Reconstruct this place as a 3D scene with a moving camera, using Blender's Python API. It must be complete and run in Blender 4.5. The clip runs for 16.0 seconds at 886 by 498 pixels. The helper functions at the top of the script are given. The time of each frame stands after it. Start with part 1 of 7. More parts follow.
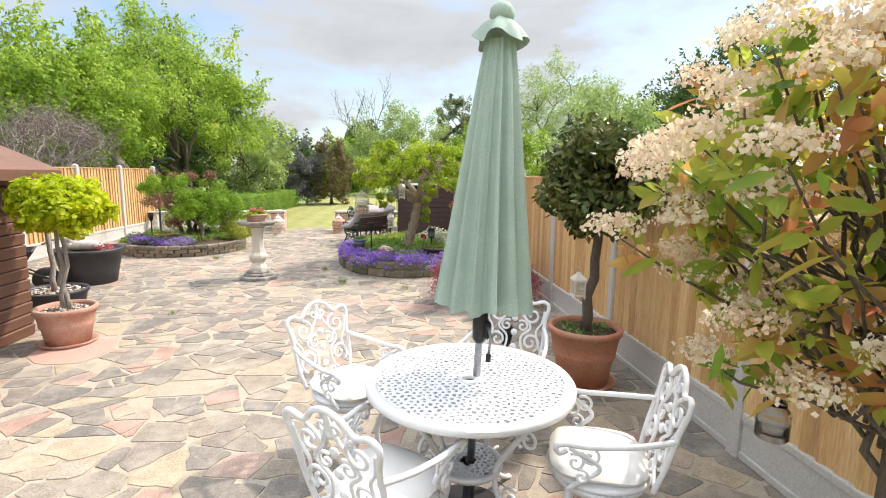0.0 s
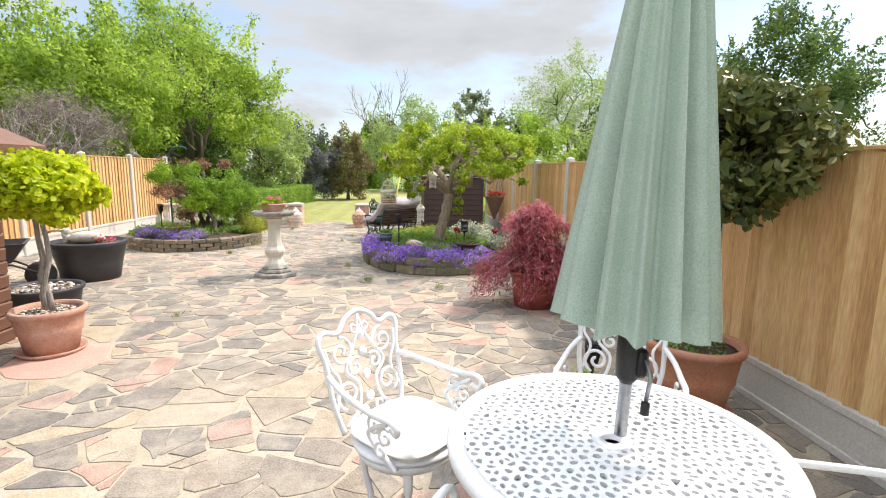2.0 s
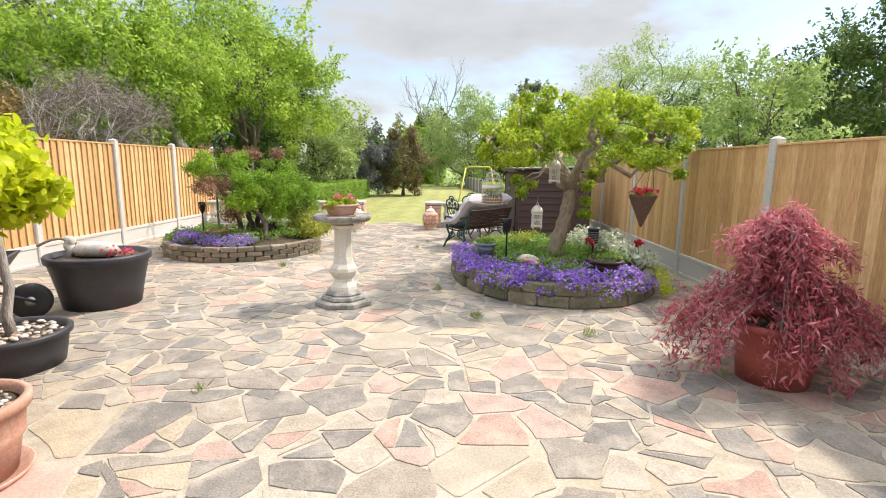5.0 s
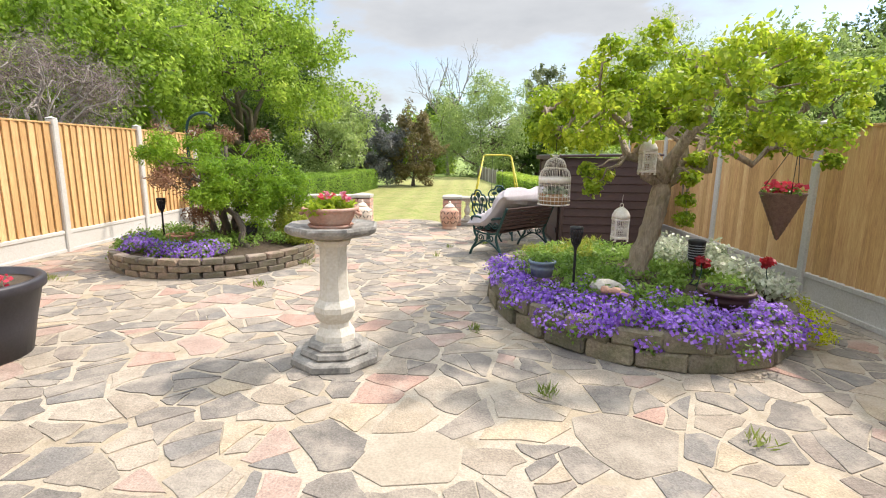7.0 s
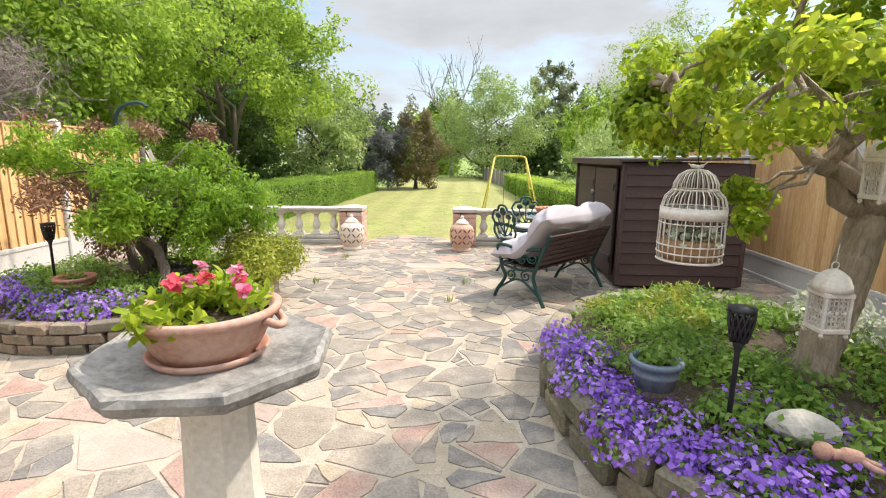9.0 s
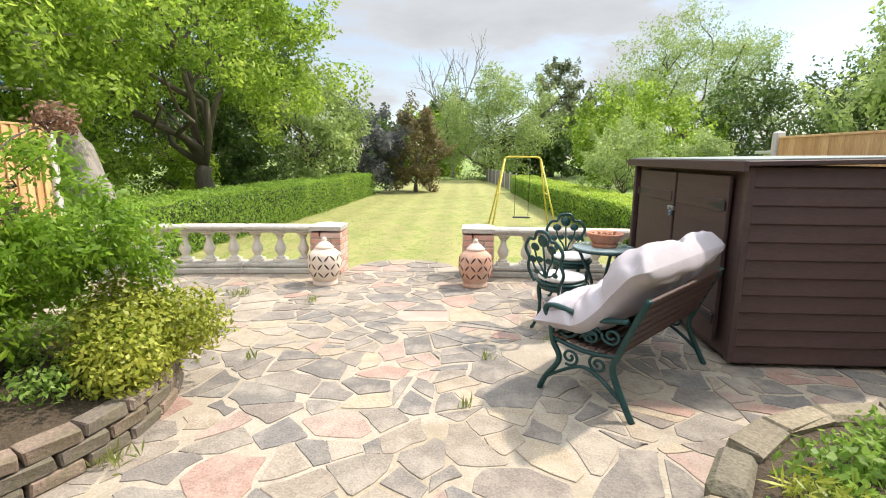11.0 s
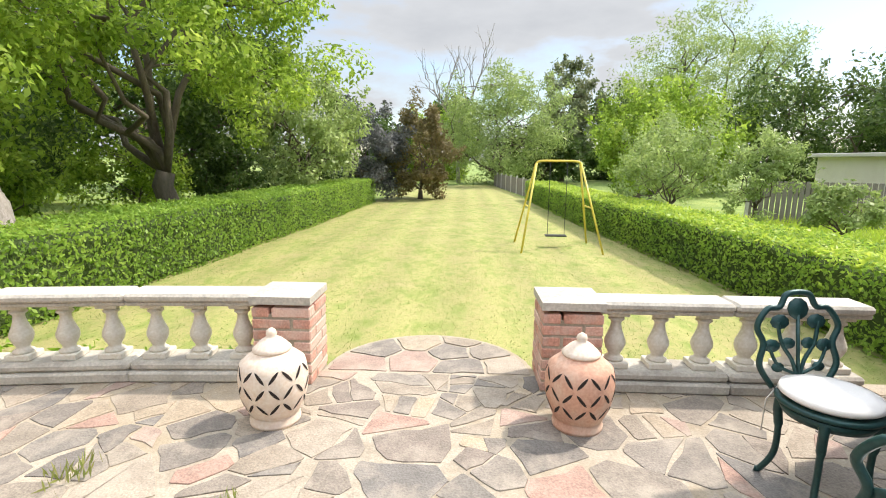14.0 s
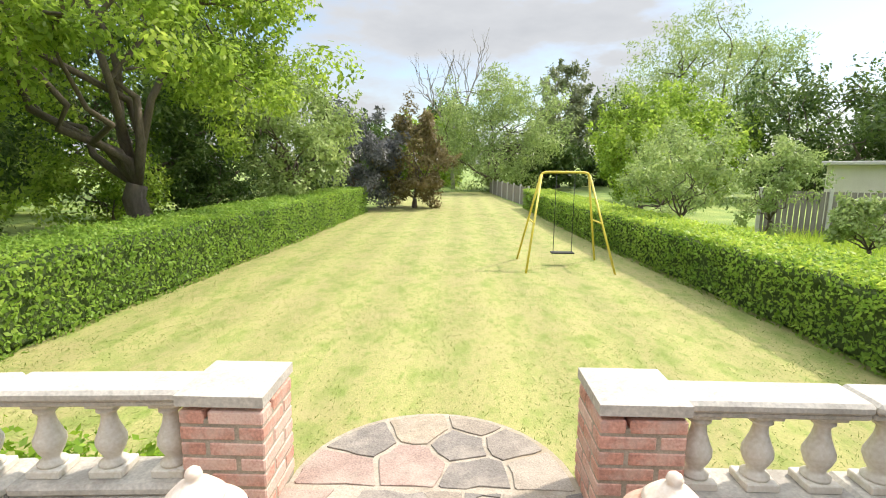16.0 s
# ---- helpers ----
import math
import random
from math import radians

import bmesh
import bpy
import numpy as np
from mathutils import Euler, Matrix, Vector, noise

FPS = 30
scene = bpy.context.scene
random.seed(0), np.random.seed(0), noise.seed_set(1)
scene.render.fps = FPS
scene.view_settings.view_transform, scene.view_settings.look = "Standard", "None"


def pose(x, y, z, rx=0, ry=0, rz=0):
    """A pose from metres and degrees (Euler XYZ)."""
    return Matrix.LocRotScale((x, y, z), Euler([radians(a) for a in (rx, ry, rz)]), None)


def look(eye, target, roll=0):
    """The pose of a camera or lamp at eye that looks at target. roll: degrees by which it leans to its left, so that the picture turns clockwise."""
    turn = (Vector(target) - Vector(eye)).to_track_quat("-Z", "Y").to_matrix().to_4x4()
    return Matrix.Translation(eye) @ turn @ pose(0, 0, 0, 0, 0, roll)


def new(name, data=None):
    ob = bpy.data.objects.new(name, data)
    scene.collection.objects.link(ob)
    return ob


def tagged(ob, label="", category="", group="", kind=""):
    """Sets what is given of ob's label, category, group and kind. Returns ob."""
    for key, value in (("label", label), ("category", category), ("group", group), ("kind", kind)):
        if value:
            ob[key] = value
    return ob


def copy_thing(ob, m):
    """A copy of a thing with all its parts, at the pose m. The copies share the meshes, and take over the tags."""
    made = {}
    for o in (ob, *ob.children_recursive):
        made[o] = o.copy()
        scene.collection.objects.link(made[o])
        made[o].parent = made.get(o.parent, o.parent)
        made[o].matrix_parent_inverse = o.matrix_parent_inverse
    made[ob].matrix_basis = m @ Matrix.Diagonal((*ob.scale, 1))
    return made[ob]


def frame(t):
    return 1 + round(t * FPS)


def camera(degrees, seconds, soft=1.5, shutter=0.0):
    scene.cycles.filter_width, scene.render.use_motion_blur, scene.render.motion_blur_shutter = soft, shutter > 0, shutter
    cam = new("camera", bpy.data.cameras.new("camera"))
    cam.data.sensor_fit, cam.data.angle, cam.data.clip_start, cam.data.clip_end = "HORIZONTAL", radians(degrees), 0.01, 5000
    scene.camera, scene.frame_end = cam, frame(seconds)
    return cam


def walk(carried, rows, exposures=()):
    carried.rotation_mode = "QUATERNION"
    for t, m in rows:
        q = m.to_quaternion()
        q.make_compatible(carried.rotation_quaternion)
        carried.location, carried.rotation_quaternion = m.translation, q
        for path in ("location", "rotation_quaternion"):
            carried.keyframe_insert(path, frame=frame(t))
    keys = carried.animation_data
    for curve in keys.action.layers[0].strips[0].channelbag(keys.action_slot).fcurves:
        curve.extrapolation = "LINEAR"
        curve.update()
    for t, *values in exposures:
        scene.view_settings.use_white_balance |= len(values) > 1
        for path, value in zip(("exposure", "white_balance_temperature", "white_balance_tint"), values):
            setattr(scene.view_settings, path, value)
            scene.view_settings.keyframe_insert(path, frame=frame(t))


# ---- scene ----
cam = camera(83.9, 16.0, soft=1.1)
METRES, EYE, TILT, LEAN, TURN = 13.1, 1.71, 0.0, 0.0, -6.1
ROWS = [
    (0.0, 0.0, 0.0, 0.0, 0.11, -8.64, -0.75),
    (0.5, -0.0041, 0.0118, -0.0039, -0.04, -8.79, -0.78),
    (1.0, -0.007, 0.0276, -0.0068, 0.13, -8.89, -0.77),
    (1.5, -0.0141, 0.0444, -0.0111, 0.74, -8.9, -0.83),
    (2.0, -0.0264, 0.0661, -0.0136, 1.75, -8.97, -0.8),
    (2.5, -0.0395, 0.0912, -0.017, 3.01, -9.01, -0.75),
    (3.0, -0.0525, 0.1175, -0.0161, 4.29, -8.99, -0.76),
    (3.5, -0.0682, 0.143, -0.0158, 5.36, -8.96, -0.77),
    (4.0, -0.0807, 0.1676, -0.0168, 6.15, -9.04, -0.74),
    (6.5, -0.1299, 0.3287, -0.025, 7.92, -10.51, -0.75),
    (7.0, -0.1383, 0.3638, -0.025, 8.14, -10.72, -0.76),
    (7.5, -0.1456, 0.4016, -0.0227, 8.28, -10.79, -0.74),
    (8.0, -0.1554, 0.4375, -0.021, 8.36, -10.8, -0.71),
    (8.5, -0.1633, 0.4741, -0.0227, 8.36, -10.77, -0.69),
    (9.0, -0.1696, 0.5145, -0.0219, 8.4, -10.73, -0.68),
    (9.5, -0.1767, 0.5532, -0.0202, 8.39, -10.72, -0.63),
    (12.0, -0.2163, 0.7441, -0.023, 8.58, -10.49, -0.56),
    (12.5, -0.2283, 0.7797, -0.021, 8.58, -10.41, -0.6),
    (13.0, -0.2379, 0.8155, -0.0206, 8.58, -10.4, -0.59),
    (13.5, -0.2494, 0.8486, -0.0212, 8.56, -10.35, -0.56),
    (14.0, -0.2582, 0.879, -0.0205, 8.52, -10.31, -0.55),
    (14.5, -0.264, 0.9069, -0.0189, 8.4, -10.23, -0.53),
    (15.0, -0.2692, 0.9295, -0.0176, 8.24, -10.14, -0.52),
    (15.5, -0.2737, 0.9448, -0.0138, 8.0, -10.02, -0.51),
    (16.0, -0.2753, 0.9518, -0.0099, 7.76, -9.78, -0.48),
]
walk(cam, [(t, pose(0, 0, EYE, TILT, LEAN, TURN) @ pose(METRES * x, METRES * y, METRES * z, 90 + pitch, roll, yaw)) for t, x, y, z, yaw, pitch, roll in ROWS])

# ---- world, sun, exposure ----
SUN_DIR = Vector((0.66, 0.36, 0.92)).normalized()
sun_data = bpy.data.lights.new("sun", "SUN")
sun_data.energy, sun_data.angle, sun_data.color = 3.3, radians(2.5), (1.0, 0.895, 0.79)
sun = new("sun", sun_data)
sun.matrix_world = look(SUN_DIR * 60, (0, 0, 0))
scene.view_settings.exposure = 0.74

world = bpy.data.worlds.new("sky")
scene.world = world
world.use_nodes = True
wn, wl = world.node_tree.nodes, world.node_tree.links
sky = wn.new("ShaderNodeTexSky")
sky.sky_type, sky.sun_disc = "NISHITA", False
sky.sun_elevation = math.asin(SUN_DIR.z)
sky.sun_rotation = math.atan2(SUN_DIR.x, SUN_DIR.y)
coord = wn.new("ShaderNodeTexCoord")
stretch = wn.new("ShaderNodeMapping")
stretch.inputs["Scale"].default_value = (1.6, 1.6, 4.6)
clouds = wn.new("ShaderNodeTexNoise")
clouds.inputs["Scale"].default_value, clouds.inputs["Detail"].default_value, clouds.inputs["Roughness"].default_value = 1.5, 8, 0.55
cover = wn.new("ShaderNodeValToRGB")
cover.color_ramp.elements[0].position, cover.color_ramp.elements[1].position = 0.4, 0.56
shade = wn.new("ShaderNodeValToRGB")
shade.color_ramp.elements[0].position, shade.color_ramp.elements[1].position = 0.38, 0.72
shade.color_ramp.elements[0].color, shade.color_ramp.elements[1].color = (4.7, 4.8, 4.95, 1), (3.3, 3.42, 3.65, 1)
mix = wn.new("ShaderNodeMixRGB")
wl.new(coord.outputs["Generated"], stretch.inputs["Vector"])
wl.new(stretch.outputs["Vector"], clouds.inputs["Vector"])
wl.new(clouds.outputs["Fac"], cover.inputs["Fac"])
wl.new(clouds.outputs["Fac"], shade.inputs["Fac"])
wl.new(cover.outputs["Color"], mix.inputs["Fac"])
wl.new(sky.outputs["Color"], mix.inputs["Color1"])
height = wn.new("ShaderNodeSeparateXYZ")
wl.new(coord.outputs["Generated"], height.inputs["Vector"])
rise = wn.new("ShaderNodeMapRange")
rise.inputs["From Min"].default_value, rise.inputs["To Min"].default_value, rise.inputs["To Max"].default_value = 0.3, 0.84, 4.4
wl.new(height.outputs["Z"], rise.inputs["Value"])
zenith = wn.new("ShaderNodeVectorMath")
zenith.operation = "SCALE"
wl.new(shade.outputs["Color"], zenith.inputs[0])
wl.new(rise.outputs["Result"], zenith.inputs["Scale"])
wl.new(zenith.outputs["Vector"], mix.inputs["Color2"])
wl.new(mix.outputs["Color"], wn["Background"].inputs["Color"])
wn["Background"].inputs["Strength"].default_value = 0.13


# ---- materials ----
def ramp_of(n, colours, interpolation="LINEAR"):
    r = n.new("ShaderNodeValToRGB")
    r.color_ramp.interpolation = interpolation
    e = r.color_ramp.elements
    while len(e) < len(colours):
        e.new(0.5)
    for i, c in enumerate(colours):
        e[i].position = i / len(colours) if interpolation == "CONSTANT" else i / max(1, len(colours) - 1)
        e[i].color = (*c, 1)
    return r


def surface(name, colours, scale=6, fine=60, rough=0.7, metal=0.0, bump=0.3, depth=0.004, dirt=None, dirt_amount=0.5, dirt_scale=1.5,
            stretch=(1, 1, 1), pieces=False, wave=0.0):
    """A grained material: base colours by noise, darker or lighter stains, and fine relief."""
    m = bpy.data.materials.new(name)
    m.use_nodes = True
    n, l = m.node_tree.nodes, m.node_tree.links
    p = n["Principled BSDF"]
    p.inputs["Roughness"].default_value, p.inputs["Metallic"].default_value = rough, metal
    tc = n.new("ShaderNodeTexCoord")
    mp = n.new("ShaderNodeMapping")
    mp.inputs["Scale"].default_value = stretch
    l.new(tc.outputs["Object"], mp.inputs["Vector"])
    info = n.new("ShaderNodeObjectInfo")
    geo = n.new("ShaderNodeNewGeometry")
    add = n.new("ShaderNodeMath")
    add.operation = "ADD"
    l.new(info.outputs["Random"], add.inputs[0])
    l.new(geo.outputs["Random Per Island"], add.inputs[1])
    fract = n.new("ShaderNodeMath")
    fract.operation = "FRACT"
    l.new(add.outputs[0], fract.inputs[0])
    shift = n.new("ShaderNodeVectorMath")
    shift.operation = "ADD"
    l.new(mp.outputs["Vector"], shift.inputs[0])
    if pieces:
        spread = n.new("ShaderNodeMath")
        spread.operation = "MULTIPLY"
        spread.inputs[1].default_value = 37
        l.new(fract.outputs[0], spread.inputs[0])
        l.new(spread.outputs[0], shift.inputs[1])
    big = n.new("ShaderNodeTexNoise")
    big.inputs["Scale"].default_value, big.inputs["Detail"].default_value, big.inputs["Roughness"].default_value = scale, 6, 0.65
    l.new(shift.outputs[0], big.inputs["Vector"])
    small = n.new("ShaderNodeTexNoise")
    small.inputs["Scale"].default_value, small.inputs["Detail"].default_value = fine, 4
    l.new(shift.outputs[0], small.inputs["Vector"])
    if pieces:
        base = ramp_of(n, colours, "CONSTANT")
        l.new(fract.outputs[0], base.inputs["Fac"])
        vary = n.new("ShaderNodeMixRGB")
        vary.blend_type = "OVERLAY"
        vary.inputs["Fac"].default_value = 0.5
        l.new(base.outputs["Color"], vary.inputs["Color1"])
        l.new(big.outputs["Fac"], vary.inputs["Color2"])
        out = vary
    else:
        base = ramp_of(n, colours)
        lo, hi = base.color_ramp.elements[0], base.color_ramp.elements[-1]
        for i, e in enumerate(base.color_ramp.elements):
            e.position = 0.3 + 0.4 * i / max(1, len(colours) - 1)
        l.new(big.outputs["Fac"], base.inputs["Fac"])
        out = base
    grain = n.new("ShaderNodeMixRGB")
    grain.blend_type = "OVERLAY"
    grain.inputs["Fac"].default_value = 0.6 if pieces else 0.4
    l.new(out.outputs["Color"], grain.inputs["Color1"])
    l.new(small.outputs["Fac"], grain.inputs["Color2"])
    out = grain
    if dirt:
        patch = n.new("ShaderNodeTexNoise")
        patch.inputs["Scale"].default_value, patch.inputs["Detail"].default_value, patch.inputs["Roughness"].default_value = dirt_scale, 8, 0.7
        l.new(tc.outputs["Object"], patch.inputs["Vector"])
        edge = n.new("ShaderNodeMapRange")
        edge.inputs["From Min"].default_value, edge.inputs["From Max"].default_value, edge.inputs["To Max"].default_value = 0.48, 0.7, dirt_amount
        l.new(patch.outputs["Fac"], edge.inputs["Value"])
        stain = n.new("ShaderNodeMixRGB")
        stain.inputs["Color2"].default_value = (*dirt, 1)
        l.new(edge.outputs["Result"], stain.inputs["Fac"])
        l.new(out.outputs["Color"], stain.inputs["Color1"])
        out = stain
    if wave:
        bands = n.new("ShaderNodeTexWave")
        bands.inputs["Scale"].default_value, bands.inputs["Distortion"].default_value, bands.inputs["Detail"].default_value = 0.28, 0.9, 3
        l.new(tc.outputs["Object"], bands.inputs["Vector"])
        mown = n.new("ShaderNodeMixRGB")
        mown.blend_type = "OVERLAY"
        mown.inputs["Fac"].default_value = wave
        l.new(out.outputs["Color"], mown.inputs["Color1"])
        l.new(bands.outputs["Fac"], mown.inputs["Color2"])
        out = mown
    l.new(out.outputs["Color"], p.inputs["Base Color"])
    if bump:
        both = n.new("ShaderNodeMath")
        both.operation = "ADD"
        l.new(big.outputs["Fac"], both.inputs[0])
        l.new(small.outputs["Fac"], both.inputs[1])
        b = n.new("ShaderNodeBump")
        b.inputs["Strength"].default_value, b.inputs["Distance"].default_value = bump, depth
        l.new(both.outputs[0], b.inputs["Height"])
        l.new(b.outputs["Normal"], p.inputs["Normal"])
    return m


def leafy(name, colours, translucent=0.45, rough=0.45, patch=0.8):
    """Leaves: a colour for each leaf, mixed with patches, thin enough to let light through."""
    m = bpy.data.materials.new(name)
    m.use_nodes = True
    n, l = m.node_tree.nodes, m.node_tree.links
    p = n["Principled BSDF"]
    p.inputs["Roughness"].default_value = rough
    p.inputs["Specular IOR Level"].default_value = 0.3
    geo = n.new("ShaderNodeNewGeometry")
    tc = n.new("ShaderNodeTexCoord")
    big = n.new("ShaderNodeTexNoise")
    big.inputs["Scale"].default_value, big.inputs["Detail"].default_value = patch, 3
    l.new(tc.outputs["Object"], big.inputs["Vector"])
    mixer = n.new("ShaderNodeMath")
    mixer.operation = "MULTIPLY_ADD"
    mixer.inputs[1].default_value = 0.55
    l.new(geo.outputs["Random Per Island"], mixer.inputs[0])
    half = n.new("ShaderNodeMath")
    half.operation = "MULTIPLY_ADD"
    half.inputs[1].default_value, half.inputs[2].default_value = 1.3, -0.42
    l.new(big.outputs["Fac"], half.inputs[0])
    l.new(half.outputs[0], mixer.inputs[2])
    base = ramp_of(n, colours)
    l.new(mixer.outputs[0], base.inputs["Fac"])
    l.new(base.outputs["Color"], p.inputs["Base Color"])
    t = n.new("ShaderNodeBsdfTranslucent")
    l.new(base.outputs["Color"], t.inputs["Color"])
    s = n.new("ShaderNodeMixShader")
    s.inputs["Fac"].default_value = translucent
    l.new(p.outputs["BSDF"], s.inputs[1])
    l.new(t.outputs["BSDF"], s.inputs[2])
    l.new(s.outputs["Shader"], n["Material Output"].inputs["Surface"])
    return m


MORTAR = surface("mortar", [(0.25, 0.21, 0.155), (0.4, 0.35, 0.275), (0.32, 0.276, 0.21)], 3.0, 90, 0.9, bump=0.5, depth=0.006, dirt=(0.3, 0.235, 0.14), dirt_amount=0.75, dirt_scale=0.9)
PAVING = surface("paving", [(0.195, 0.172, 0.147), (0.315, 0.265, 0.205), (0.165, 0.148, 0.13), (0.335, 0.275, 0.2), (0.23, 0.198, 0.163), (0.34, 0.222, 0.175), (0.18, 0.166, 0.15), (0.265, 0.222, 0.172), (0.37, 0.302, 0.21), (0.215, 0.18, 0.15), (0.25, 0.215, 0.172), (0.34, 0.245, 0.2), (0.19, 0.172, 0.15), (0.235, 0.207, 0.175), (0.33, 0.282, 0.222), (0.2, 0.177, 0.152)],
                 7, 90, 0.85, bump=0.6, depth=0.007, dirt=(0.4, 0.35, 0.28), dirt_amount=0.8, dirt_scale=3.6, pieces=True)
PINK_SLAB = surface("pink_slab", [(0.46, 0.27, 0.22), (0.52, 0.33, 0.27)], 4, 80, 0.85, bump=0.4, dirt=(0.55, 0.45, 0.37), dirt_amount=0.6)
BUFF_SLAB = surface("buff_slab", [(0.3, 0.255, 0.195), (0.35, 0.3, 0.23)], 4, 80, 0.85, bump=0.4, dirt=(0.55, 0.5, 0.4), dirt_amount=0.5)
LAWN = surface("lawn", [(0.17, 0.225, 0.04), (0.235, 0.265, 0.07), (0.32, 0.3, 0.11), (0.2, 0.25, 0.055)], 2.6, 45, 0.95, bump=0.35, depth=0.01, wave=0.07, dirt=(0.36, 0.30, 0.14), dirt_amount=0.65, dirt_scale=1.3, stretch=(1.6, 0.8, 1))
WILD = surface("rough_grass", [(0.1, 0.18, 0.04), (0.2, 0.28, 0.06), (0.32, 0.36, 0.1)], 0.6, 30, 0.95, bump=0.8, depth=0.03)
SOIL = surface("soil", [(0.05, 0.035, 0.02), (0.09, 0.065, 0.04)], 8, 60, 0.95, bump=0.9, depth=0.02)
FENCE = surface("fence_boards", [(0.6, 0.37, 0.16), (0.66, 0.42, 0.19), (0.55, 0.33, 0.14), (0.7, 0.46, 0.22)], 3, 26, 0.7, bump=0.25, depth=0.002, dirt=(0.40, 0.2, 0.07), dirt_amount=0.5, dirt_scale=2.4, stretch=(5, 5, 0.35), pieces=True)
CONCRETE = surface("pale_concrete", [(0.52, 0.50, 0.46), (0.6, 0.58, 0.54)], 3, 70, 0.85, bump=0.25, dirt=(0.36, 0.35, 0.3), dirt_amount=0.4)
STONE = surface("weathered_stone", [(0.41, 0.385, 0.328), (0.508, 0.476, 0.41), (0.344, 0.32, 0.279)], 4, 60, 0.85, bump=0.4, depth=0.005, dirt=(0.22, 0.2, 0.17), dirt_amount=0.55, dirt_scale=3)
PALE_STONE = surface("pale_stone", [(0.6, 0.56, 0.47), (0.7, 0.66, 0.57)], 4, 60, 0.8, bump=0.25, dirt=(0.4, 0.36, 0.29), dirt_amount=0.35, dirt_scale=4)
BRICK = surface("pink_brick", [(0.53, 0.28, 0.21), (0.6, 0.36, 0.28), (0.5, 0.26, 0.19), (0.64, 0.42, 0.34)], 7, 80, 0.85, bump=0.4, dirt=(0.6, 0.48, 0.4), dirt_amount=0.75, dirt_scale=5, pieces=True)
BED_BRICK = surface("mossy_brown_brick", [(0.2, 0.15, 0.11), (0.27, 0.2, 0.15), (0.17, 0.14, 0.11), (0.3, 0.24, 0.19)], 6, 70, 0.9, bump=0.6, depth=0.008, dirt=(0.11, 0.12, 0.05), dirt_amount=0.7, dirt_scale=4, pieces=True)
BED_STONE = surface("mossy_stone", [(0.2, 0.17, 0.12), (0.26, 0.22, 0.15), (0.16, 0.14, 0.1)], 5, 60, 0.9, bump=0.7, depth=0.012, dirt=(0.09, 0.1, 0.035), dirt_amount=0.8, dirt_scale=3.5, pieces=True)
BARK = surface("bark", [(0.1, 0.08, 0.06), (0.16, 0.13, 0.1)], 5, 30, 0.9, bump=0.9, depth=0.02, stretch=(3, 3, 0.7))
PALE_BARK = surface("pale_bark", [(0.26, 0.2, 0.14), (0.4, 0.32, 0.23), (0.2, 0.15, 0.1)], 5, 26, 0.85, bump=0.9, depth=0.02, stretch=(3, 3, 0.6))
GREY_BARK = surface("grey_bark", [(0.26, 0.23, 0.2), (0.4, 0.36, 0.32)], 5, 26, 0.85, bump=0.9, depth=0.02, stretch=(3, 3, 0.6))
SHED = surface("dark_brown_boards", [(0.055, 0.03, 0.028), (0.08, 0.045, 0.04)], 3, 40, 0.6, bump=0.3, stretch=(0.4, 0.4, 5), dirt=(0.1, 0.065, 0.055), dirt_amount=0.4)
CABIN = surface("red_brown_boards", [(0.13, 0.06, 0.035), (0.19, 0.09, 0.055)], 3, 40, 0.6, bump=0.3, stretch=(0.4, 0.4, 5))
GREEN_TREE = leafy("tree_leaves", [(0.1, 0.17, 0.025), (0.24, 0.36, 0.05), (0.39, 0.53, 0.075), (0.56, 0.66, 0.125)], 0.6, patch=1.1)
DEEP_TREE = leafy("deep_green_leaves", [(0.035, 0.07, 0.018), (0.09, 0.15, 0.035), (0.2, 0.27, 0.07)])
GREY_TREE = leafy("grey_green_leaves", [(0.138, 0.167, 0.096), (0.253, 0.293, 0.153), (0.414, 0.43, 0.23)])
WILLOW = leafy("willow_leaves", [(0.207, 0.274, 0.096), (0.33, 0.43, 0.143), (0.537, 0.626, 0.23)])
BRONZE = leafy("bronze_leaves", [(0.109, 0.101, 0.0388), (0.202, 0.171, 0.0697), (0.31, 0.232, 0.109)])
SILVER = leafy("silver_leaves", [(0.0775, 0.0853, 0.0853), (0.155, 0.163, 0.155), (0.31, 0.31, 0.295)])
HEDGE = leafy("hedge_leaves", [(0.14, 0.26, 0.04), (0.28, 0.44, 0.07), (0.48, 0.64, 0.11)], 0.55)
NEW_GROWTH = leafy("yellow_green_new_growth", [(0.26, 0.4, 0.05), (0.42, 0.55, 0.07), (0.6, 0.68, 0.11)], 0.5)


